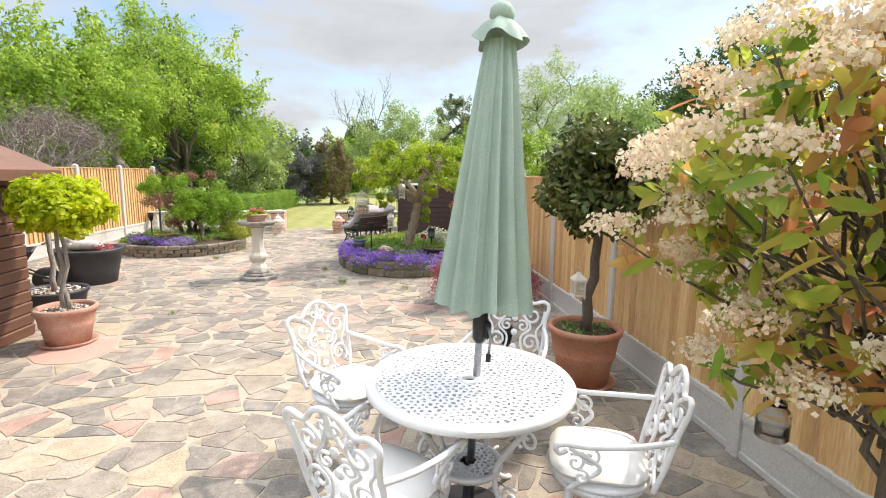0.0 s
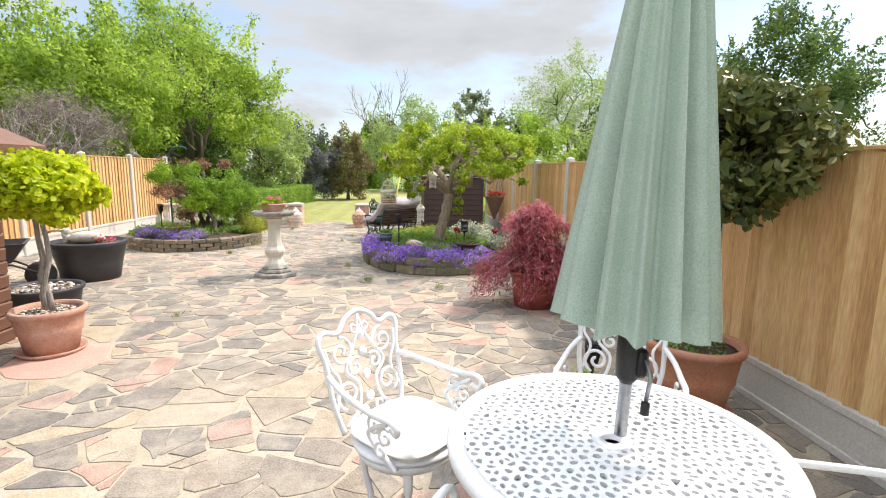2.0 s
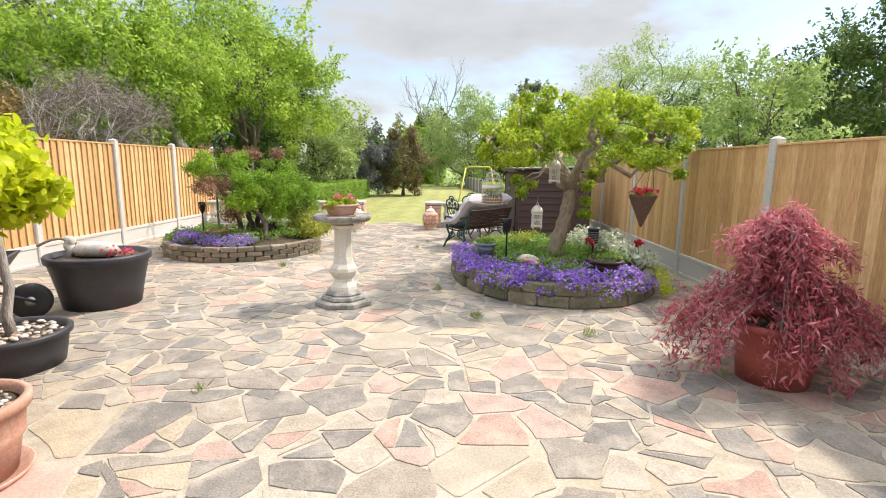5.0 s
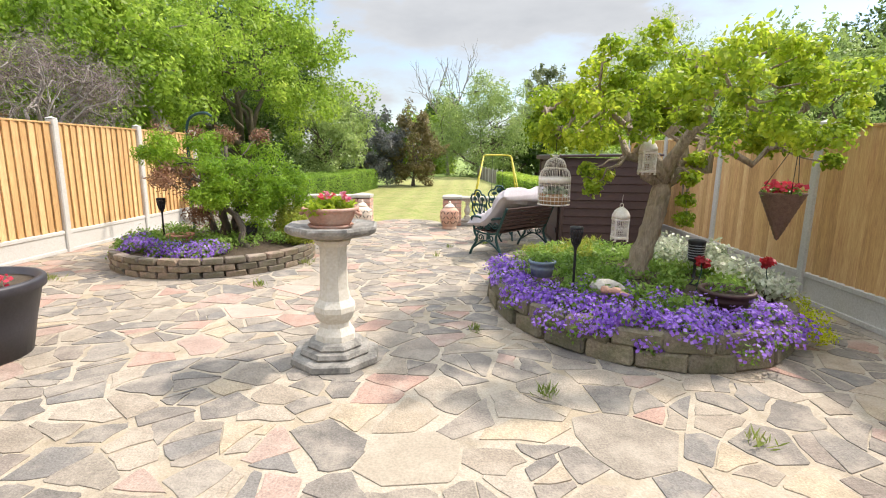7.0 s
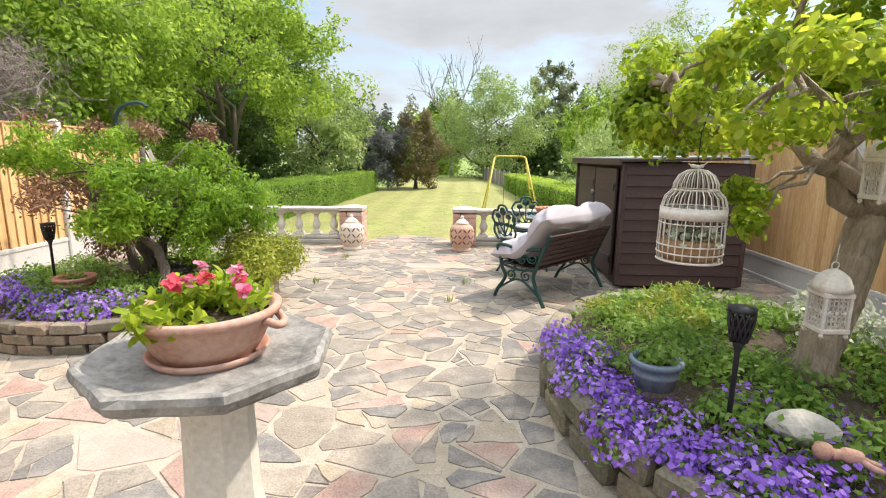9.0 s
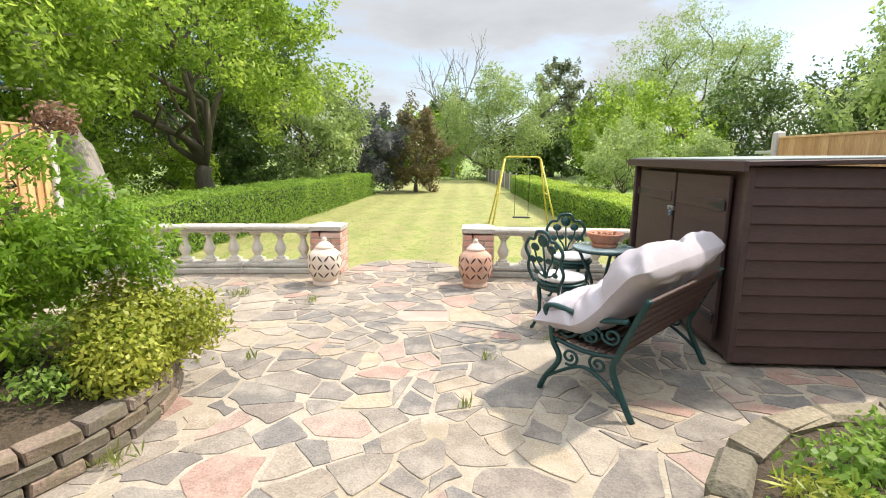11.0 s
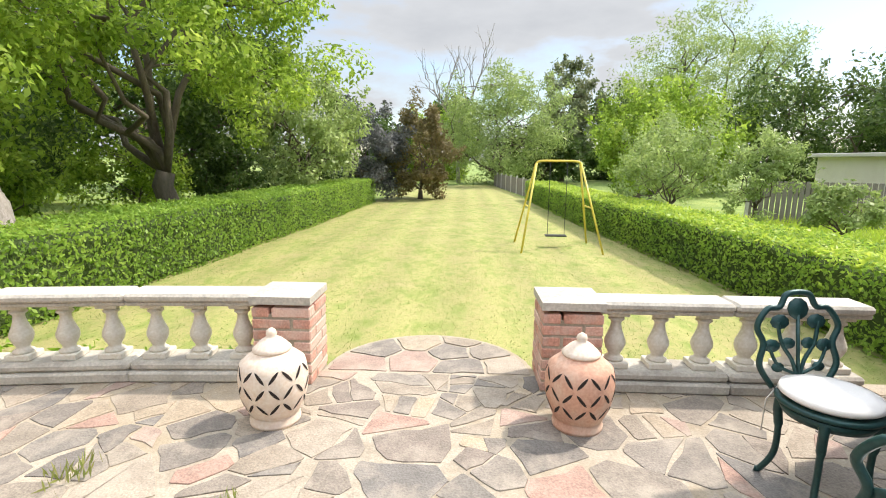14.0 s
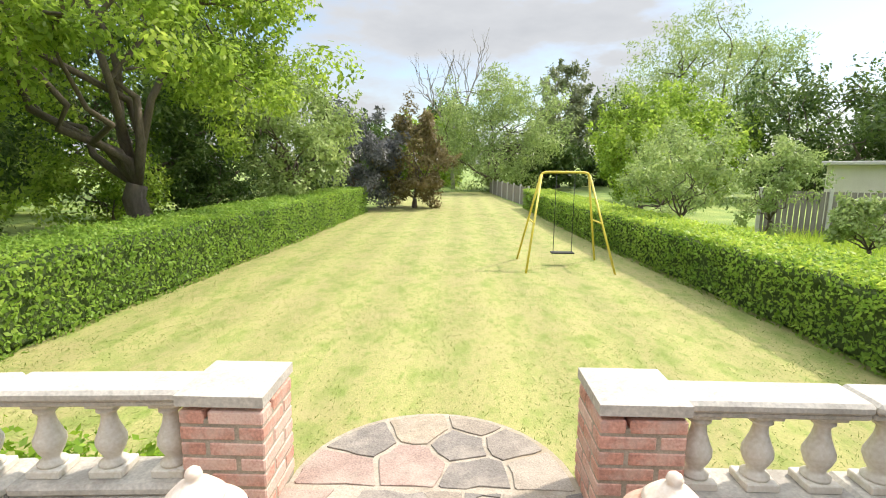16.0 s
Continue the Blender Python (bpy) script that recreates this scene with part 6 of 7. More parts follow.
def gnarled_tree():
    base = (0.36, 9.4, 0.28)
    t = empty("gnarled_tree", pose(*base), "old gnarled small tree with twisted trunk and lime leaves", "tree")
    rng = np.random.default_rng(131)
    w = Shape()
    line = smooth_line([(0, 0, -0.1), (-0.02, 0, 0.15), (0.07, 0.02, 0.45), (0.13, 0.03, 0.75), (0.16, 0.04, 0.98)], 6)
    w.tube(line, [0.118 - 0.045 * (i / 24) ** 0.6 + 0.012 * math.sin(i * 1.7) for i in range(len(line))], PALE_BARK, 11)
    for q in range(4):
        a = 1.6 * q
        w.tube([p + Vector((0.065 * math.cos(a + 0.05 * i), 0.065 * math.sin(a + 0.05 * i), 0)) for i, p in enumerate(line[:20])], [0.042 - 0.001 * i for i in range(20)], PALE_BARK, 7)
    fork = line[-1]
    limbs = [(1.0, -0.1, 1.22), (0.6, 0.3, 1.6), (-0.5, -0.3, 1.6), (-0.2, 0.5, 1.75), (0.25, -0.6, 1.75), (1.35, 0.2, 1.5), (-0.9, 0.0, 1.5), (0.4, 0.0, 1.95)]
    ends = []
    for e in limbs:
        p = bend(fork - Vector((0, 0, 0.1)), e, 0.09, rng, 7, 0.05)
        w.tube(p, [0.062 - 0.0065 * q for q in range(8)], PALE_BARK, 7)
        ends.append(p)
    cc = crown_centres((0.2, 0.05, 1.55), (1.4, 1.2, 0.5), 160, 133, -0.75, 0.16)
    drops = np.array([(0.3, -0.15, 0.95), (0.3, -0.12, 0.75), (-0.55, -0.1, 1.0), (-0.5, -0.1, 0.85), (1.35, -0.3, 1.1), (0.28, -0.18, 0.6), (-0.35, 0.1, 0.95), (0.42, 0.0, 1.1)])
    for c in np.vstack([cc[:110], drops]):
        s = min((q for p in ends for q in p[2:]), key=lambda q: (q - Vector(c)).length)
        w.tube(bend(s, c, 0.1, rng, 4), [0.016, 0.013, 0.01, 0.007, 0.004], PALE_BARK, 5)
    w.put("trunk", t)
    allc = np.vstack([cc, drops])
    p, o = clump_points(allc, np.concatenate([rng.uniform(0.08, 0.15, len(cc)), np.full(len(drops), 0.08)]), 165, 134, 0.8, 0.45)
    leaves("foliage", p, o, 0.045, LIME_LEAF, t, 0.62, spread=0.45, seed=135, fold=0.3)


gnarled_tree()


def bed_shrub():
    base = (-4.45, 11.35, 0.26)
    t = empty("bed_shrub", pose(*base), "fresh green feathery shrub with bare leaning stems", "shrub")
    rng = np.random.default_rng(141)
    w = Shape()
    for a, b in (((0, 0, -0.05), (0.05, 0, 0.9)), ((0.62, -0.55, -0.1), (-0.05, -0.1, 0.95)), ((-0.1, 0.1, -0.05), (-0.5, 0, 1.0)), ((0.1, 0, -0.05), (0.5, 0.1, 0.9)), ((0.05, 0, 0), (0.2, -0.2, 1.2))):
        w.tube(bend(a, b, 0.05, rng, 7), [0.05 - 0.004 * q for q in range(8)], BARK, 7)
    cc = crown_centres((-0.02, 0, 0.86), (0.9, 0.82, 0.68), 90, 142, -0.95, 0.25)
    for c in cc[:44]:
        w.tube(bend((rng.normal(0, 0.15), rng.normal(0, 0.1), rng.uniform(0.6, 0.95)), c, 0.08, rng, 4), [0.014, 0.011, 0.008, 0.006, 0.003], BARK, 5)
    w.put("stems", t)
    rad = rng.uniform(0.1, 0.2, 90)
    red = (cc[:, 0] < 0.0) & (cc[:, 2] < 0.95) | (cc[:, 2] > 1.3) & (cc[:, 0] < 0.35)
    p, o = clump_points(cc[~red], rad[~red], 340, 143, 0.8, 0.3)
    leaves("foliage", p, o, 0.05, BUSH_LEAF, t, 0.35, droop=0.4, seed=144)
    p, o = clump_points(cc[red], rad[red], 190, 145, 0.8, 0.3)
    tagged(leaves("russet_foliage", p, o, 0.045, RUSSET, t, 0.35, seed=146), "russet brown dry leaves")
    extra = crown_centres((0.75, 0.2, 0.55), (0.28, 0.4, 0.5), 30, 147, -0.9)
    p, o = clump_points(extra, np.full(30, 0.14), 130, 148)
    leaves("side_foliage", p, o, 0.05, BUSH_LEAF, t, 0.35, seed=149)


bed_shrub()


def shepherd_hook():
    s = Shape()
    s.tube(smooth_line([(0, 0, 0), (0, 0, 1.5), (0.03, 0, 1.85), (0.15, 0, 1.97), (0.32, 0, 2.0), (0.42, 0, 1.95)]), 0.022, GREEN_IRON, 8)
    tagged(s.put("shepherd_hook", m=pose(-5.7, 12.9, 0)), "tall curved green metal hook behind the shrub", "hook")


shepherd_hook()
torch(-5.05, 11.0, 0.2, 0.62, "black solar torch in the brick-edged bed")
torch(-0.35, 8.9, 0.24, 0.6, "black solar torch standing among purple flowers")
little_pot(-0.57, 9.15, 0.365, 0.12, 0.14, BLUE_GLAZE, "blue-grey glazed pot of small green plants", seed=151)
little_pot(-4.75, 10.85, 0.27, 0.16, 0.12, TERRACOTTA, "shallow terracotta pot under the shrub", seed=153, n=20)
little_pot(-4.05, 11.2, 0.3, 0.13, 0.17, BLACK_POT, "dark rounded pot among the bed plants", seed=155, n=30)
little_pot(0.76, 8.66, 0.26, 0.2, 0.15, BENCH_WOOD, "dark brown bowl planted with a rose", seed=157, n=50)


def bed_ornaments():
    bm = bmesh.new()
    bmesh.ops.create_icosphere(bm, subdivisions=2, radius=0.1)
    for v in bm.verts:
        v.co *= 1 + 0.3 * noise.noise(v.co * 9)
    s = Shape()
    s.take(bm, STONE, Matrix.Diagonal((1.4, 0.9, 0.7, 1)))
    tagged(s.put("rock", m=pose(-0.1, 8.82, 0.36)), "rounded buff rock lying among the flowers", "rock")
    f = Shape()
    f.lathe([(0, -0.05), (0.04, -0.035), (0.05, 0), (0.04, 0.035), (0, 0.05)], FIGURE, pose(-0.07, 0, 0.06), 12)
    f.tube(smooth_line([(-0.03, 0, 0.05), (0.04, 0, 0.06), (0.1, 0.01, 0.05)]), [0.03] * 5 + [0.042] * 4 + [0.04] * 4, FIGURE, 9)
    f.tube([(0.1, 0.02, 0.05), (0.16, 0.03, 0.025), (0.2, 0.02, 0.02)], 0.018, FIGURE, 7)
    f.tube([(0.1, -0.02, 0.05), (0.15, -0.04, 0.03), (0.19, -0.04, 0.02)], 0.018, FIGURE, 7)
    tagged(f.put("clay_ornament", m=pose(-0.14, 8.58, 0.36, 0, 0, -20) @ Matrix.Diagonal((0.65, 0.65, 0.65, 1))), "small lying clay garden ornament on the bed", "garden ornament")
    for k, (x, y, z) in enumerate([(1.26, 9.0, 0.55), (0.58, 8.72, 0.6)]):
        e = empty("red_rose", pose(x, y, 0.3), "deep red rose on a thin green stem", "flower", "red roses")
        q = Shape()
        q.tube(bend((0, 0, -0.05), (0, 0, z - 0.3), 0.05, np.random.default_rng(k), 4), 0.004, GREEN_IRON, 5)
        q.put("stem", e)
        p, o = clump_points([(0, 0, z - 0.29)], [0.045], 70, 161 + k, 0.9, 0.4)
        leaves("petals", p, o, 0.04, RED_PETAL, e, 0.9, spread=0.4, seed=163 + k)
    l = Shape()
    l.lathe([(0, 0), (0.05, 0), (0.05, 0.02), (0.012, 0.03), (0.012, 0.2), (0.06, 0.22), (0.07, 0.38), (0.075, 0.39), (0.06, 0.4), (0, 0.41)], BLACK_IRON, n=14)
    for k in range(6):
        l.lathe([(0.068, 0), (0.072, 0.004), (0.068, 0.008)], STEEL, pose(0, 0, 0.24 + 0.022 * k), 16)
    tagged(l.put("black_lantern", m=pose(0.76, 9.2, 0.3)), "black ribbed garden lantern among white-edged leaves", "lantern")


bed_ornaments()


def birdcage():
    t = empty("birdcage", pose(-0.52, 9.05, 1.0) @ Matrix.Diagonal((0.76, 0.76, 0.67, 1)), "ivory wire birdcage planter hanging from the tree", "birdcage")
    b = Shape()
    n = 26
    for i in range(n):
        a = 2 * math.pi * i / n
        c, s = math.cos(a), math.sin(a)
        b.tube([(r * c, r * s, z) for r, z in ((0.165, 0.0), (0.17, 0.1), (0.165, 0.34), (0.15, 0.4), (0.115, 0.44))], 0.0035, IVORY, 4)
        b.tube([(r * c, r * s, z) for r, z in ((0.115, 0.44), (0.112, 0.48), (0.09, 0.53), (0.05, 0.56), (0.0, 0.57))], 0.003, IVORY, 4)
    for r, z, w in ((0.166, 0.0, 0.008), (0.171, 0.05, 0.005), (0.17, 0.1, 0.005), (0.168, 0.235, 0.004), (0.166, 0.33, 0.006), (0.116, 0.44, 0.006), (0.167, 0.28, 0.005)):
        b.tube([(r * math.cos(a), r * math.sin(a), z) for a in np.linspace(0, 6.2832, 33)], w, IVORY, 5)
    b.put("bars", t)
    band = Shape()
    band.lathe([(0.1685, 0.262), (0.171, 0.262), (0.171, 0.33), (0.1685, 0.33), (0.1685, 0.262)], IVORY, n=36)
    band.put("band", t)
    base = Shape()
    base.lathe([(0, -0.01), (0.16, -0.01), (0.168, 0.002), (0, 0.006)], IVORY, n=32)
    base.lathe([(0, 0.006), (0.15, 0.008), (0.158, 0.06), (0.155, 0.13), (0.13, 0.135), (0, 0.12)], COIR, n=32)
    tagged(base.put("coir_liner", t), "brown coir basket lining")
    h = Shape()
    h.tube(smooth_line([(-0.05, 0, 0.6), (-0.02, 0, 0.585), (0.02, 0, 0.585), (0.05, 0, 0.61)]), [0.004] * 4 + [0.012] * 10 + [0.004] * 5, IVORY, 7)
    h.tube([(0, 0, 0.57), (0, 0, 0.78), (0.04, 0, 0.95)], 0.003, BLACK_IRON, 5)
    h.put("hook", t)
    p, o = clump_points([(0.0, 0, 0.16), (0.07, 0.03, 0.15), (-0.07, -0.03, 0.15), (0.02, -0.08, 0.16)], [0.085] * 4, 90, 171)
    leaves("plants", p, o, 0.04, WHITE_LEAF, t, 0.8, seed=172)


birdcage()
house_lantern(pose(0.0, 8.92, 0.74), "ivory pierced metal lantern hanging by the trunk", 1.05, roof="dome")
house_lantern(pose(0.2, 9.0, 1.27), "ivory square metal lantern hanging from a branch", 1.05, roof="dome")


def wall_basket():
    t = empty("hanging_basket", pose(1.2, 8.85, 0.76) @ Matrix.Diagonal((0.92, 0.92, 0.88, 1)), "cone-shaped brown wicker basket of red flowers hanging from the tree", "hanging basket")
    s = Shape()
    prof = [(0.0, 0.0)]
    for i in range(1, 22):
        prof.append((0.007 + 0.165 * i / 21 + 0.004 * (i % 2), 0.42 * i / 21))
    prof += [(0.17, 0.43), (0.155, 0.42), (0.14, 0.38), (0, 0.38)]
    s.lathe(prof, BASKET, n=20)
    s.put("basket", t)
    w = Shape()
    for a in (0.3, 2.4, 4.5):
        w.tube([(0.165 * math.cos(a), 0.165 * math.sin(a), 0.42), (0.08, 0, 0.9)], 0.003, BLACK_IRON, 4)
    w.tube(smooth_line([(0.13, 0, 0.86), (0.11, 0, 0.94), (0.07, 0, 0.93), (0.08, 0, 0.88)]), 0.006, BLACK_IRON, 6)
    w.put("chain", t)
    p, o = clump_points([(0, 0, 0.44), (0.1, 0, 0.43), (-0.1, 0, 0.43), (0, 0.1, 0.43), (0, -0.1, 0.43)], [0.09] * 5, 40, 181, 0.6)
    leaves("greenery", p, o, 0.035, GROUND_LEAF, t, 0.7, seed=182)
    leaves("flowers", p[::2] + np.array([0, 0, 0.04]), o[::2], 0.05, CORAL_PETAL, t, 0.95, seed=183)


wall_basket()


# ---- shed, bench and bistro set ----
def garden_shed():
    t = empty("garden_shed", pose(0.88, 13.35, 0), "dark brown timber garden store with double doors", "shed")
    w, d, h = 1.32, 2.1, 1.36
    c = Shape()
    c.box((0, 0, h / 2 + 0.02), (w - 0.05, d - 0.05, h - 0.02), SHED, c=0.006)
    for x in (-0.5, 0.5):
        c.box((x, 0, 0.02), (0.07, d - 0.1, 0.05), SHED)
    c.put("wall", t)
    k = 11
    step = (h - 0.03) / k
    front = Shape().box((0, 0, 0), (w, 0.025, step + 0.012), SHED, c=0.006).mesh("board")
    side = Shape().box((0, 0, 0), (0.025, d, step + 0.012), SHED, c=0.006).mesh("board")
    for i in range(k):
        z = 0.04 + (i + 0.5) * step
        for y, s in ((-d / 2, -6), (d / 2, 6)):
            o = new("board", front)
            o.parent = t
            o.matrix_basis = pose(0, y, z, s if y > 0 else s)
        o = new("board", side)
        o.parent = t
        o.matrix_basis = pose(w / 2, 0, z, 0, 6)
    for x in (-w / 2, w / 2):
        for y in (-d / 2, d / 2):
            Shape().box((x, y, h / 2 + 0.03), (0.05, 0.05, h - 0.03), SHED, c=0.006).put("corner_post", t)
    for n, (a, b) in enumerate(((-0.86, -0.02), (0.02, 0.86))):
        dr = Shape()
        dr.box((-w / 2 - 0.012, (a + b) / 2, h / 2 + 0.03), (0.03, b - a, h - 0.16), SHED, c=0.006)
        for z in (0.28, 1.1):
            dr.box((-w / 2 - 0.03, (a + b) / 2, z), (0.012, b - a - 0.08, 0.09), SHED, c=0.004)
        door = dr.put("door", t)
        hg = Shape()
        y0 = a + 0.02 if n == 0 else b - 0.02
        for z in (0.28, 1.1):
            hg.add([(-w / 2 - 0.039, y0, z - 0.03), (-w / 2 - 0.039, y0, z + 0.03), (-w / 2 - 0.039, y0 + (0.22 if n == 0 else -0.22), z + 0.008), (-w / 2 - 0.039, y0 + (0.22 if n == 0 else -0.22), z - 0.008)], [(0, 1, 2, 3)], BLACK_IRON)
            hg.box((-w / 2 - 0.04, y0, z), (0.012, 0.04, 0.07), BLACK_IRON)
        hg.put("hinge", door)
    lk = Shape()
    lk.box((-w / 2 - 0.04, 0.03, 1.0), (0.02, 0.12, 0.035), STEEL, c=0.004)
    lk.box((-w / 2 - 0.06, -0.01, 0.955), (0.025, 0.045, 0.05), BLUE_GLAZE, c=0.008)
    lk.tube([(-w / 2 - 0.06, -0.025, 0.97), (-w / 2 - 0.06, -0.025, 1.01), (-w / 2 - 0.06, 0.005, 1.01), (-w / 2 - 0.06, 0.005, 0.97)], 0.004, STEEL, 6)
    lk.put("padlock", t)
    r = Shape()
    r.box((0, 0, 0), (w + 0.16, d + 0.14, 0.035), SHED, pose(0, 0, h + 0.055, 0, -1.5), c=0.006)
    r.box((0, 0, 0.022), (w + 0.1, d + 0.08, 0.012), ROOF_FELT, pose(0, 0, h + 0.055, 0, -1.5), c=0.003)
    r.box((-w / 2 - 0.07, 0, h + 0.02), (0.03, d + 0.15, 0.07), SHED, c=0.005)
    r.put("roof", t)


ROOF_FELT = surface("green_grey_roof_felt", [(0.2, 0.24, 0.22), (0.27, 0.31, 0.28)], 5, 90, 0.8, bump=0.3, dirt=(0.35, 0.37, 0.33), dirt_amount=0.5)
garden_shed()


def bench():
    """Cast iron bench ends with timber slats; its back faces -y, the seat +y."""
    m = pose(-0.53, 12.12, 0, 0, 0, 47) @ Matrix.Diagonal((1, 1, 0.88, 1))
    t = empty("garden_bench", m, "dark slatted bench with ornate green cast iron ends", "bench")
    L = 1.14
    for sx in (-1, 1):
        e = Shape()
        f = pose(sx * L / 2, 0, 0, 0, 0, -90)
        # the end frame lies in its own x-z plane; x points to the bench's back
        e.tube(smooth_line([(0.3, 0, 0.0), (0.24, 0, 0.12), (0.17, 0, 0.3), (0.2, 0, 0.42), (0.27, 0, 0.62), (0.34, 0, 0.8)]), 0.02, GREEN_IRON, 7, f)
        e.tube(smooth_line([(-0.3, 0, 0.0), (-0.26, 0, 0.1), (-0.17, 0, 0.26), (-0.22, 0, 0.38), (-0.24, 0, 0.5), (-0.28, 0, 0.6), (-0.2, 0, 0.63), (0.02, 0, 0.6), (0.24, 0, 0.64)]), 0.019, GREEN_IRON, 7, f)
        e.tube(smooth_line([(-0.2, 0, 0.4), (0, 0, 0.37), (0.2, 0, 0.4)]), 0.016, GREEN_IRON, 6, f)
        e.tube(smooth_line([(-0.26, 0, 0.1), (-0.1, 0, 0.22), (0, 0, 0.26), (0.1, 0, 0.22), (0.25, 0, 0.1)]), 0.013, GREEN_IRON, 6, f)
        for cx, cz, r in ((-0.12, 0.5, 0.07), (0.03, 0.49, 0.065), (0.15, 0.52, 0.06), (-0.1, 0.3, 0.06), (0.08, 0.31, 0.06)):
            e.tube(spiral(cx, cz, r, 1.5, cx * 20), 0.01, GREEN_IRON, 6, f)
        for k in range(8):
            a = 6.283 * k / 8
            e.tube([(0.0, 0, 0.5), (0.06 * math.cos(a), 0, 0.5 + 0.06 * math.sin(a))], 0.009, GREEN_IRON, 5, f)
        e.put("end_frame", t)
    slat = Shape().box((0, 0, 0), (L + 0.02, 0.05, 0.022), BENCH_WOOD, c=0.005).mesh("slat")
    for k in range(7):
        o = new("slat", slat)
        o.parent = t
        o.matrix_basis = pose(0, 0.2 - k * 0.06, 0.425 - 0.004 * k)
    for k in range(6):
        o = new("slat", slat)
        o.parent = t
        z = 0.47 + k * 0.06
        o.matrix_basis = pose(0, -0.2 - (z - 0.42) * 0.37, z, 110)
    return m


bm_pose = bench()


def bench_cushion():
    t = empty("bench_cushion", bm_pose @ pose(0, 0.02, 0.04), "thick quilted pale mauve cushion draped on the bench", "cushion")
    s = Shape()
    path = smooth_line([(0, 0.34, 0.46), (0, 0.14, 0.49), (0, 0.02, 0.52), (0, -0.08, 0.62), (0, -0.17, 0.76), (0, -0.27, 0.89), (0, -0.36, 0.94)], 8)
    n, k = 44, len(path)
    verts, faces = [], []
    for side in (1, -1):
        for j, p in enumerate(path):
            d = (path[min(j + 1, k - 1)] - path[max(j - 1, 0)]).normalized()
            up = Vector((0, d.z, -d.y))
            v = 2 * j / (k - 1) - 1
            for i in range(n + 1):
                u = 2 * i / n - 1
                h = max(0.0, (1 - abs(u) ** 5) * (1 - abs(v) ** 8)) ** 0.45
                seam = 0.5 + 0.5 * math.cos(math.pi * (u + 1) * 2)
                cross = 0.5 + 0.5 * math.cos(math.pi * (v + 1) * 3.5)
                lump = 0.045 * noise.noise(Vector((u * 2.2, v * 4.0, side))) + 0.03 * (0.5 - abs(noise.noise(Vector((u * 6, v * 4 + u * 3, 7)))))
                dip = 1 - 0.5 * (seam * cross) ** 2 - 0.2 * cross ** 6 - 0.14 * seam ** 8 if side > 0 else 1
                verts.append(Vector((u * 0.62 + 0.02 * math.sin(v * 5), 0, 0)) + p + up * (side * (0.155 * h * dip + lump * h)) * (1 if side > 0 else 0.6))
    size = k * (n + 1)
    for q in range(2):
        for j in range(k - 1):
            for i in range(n):
                e = q * size + j * (n + 1) + i
                f = (e, e + 1, e + n + 2, e + n + 1)
                faces.append(tuple(reversed(f)) if q == 0 else f)
    s.add(verts, faces, PINK_CUSHION, None, True)
    for x in (-0.6, 0.6):
        s.tube([p + Vector((x, 0, 0)) for p in path[1:-1]], 0.006, PINK_CUSHION, 5)
    s.put("padding", t)


bench_cushion()


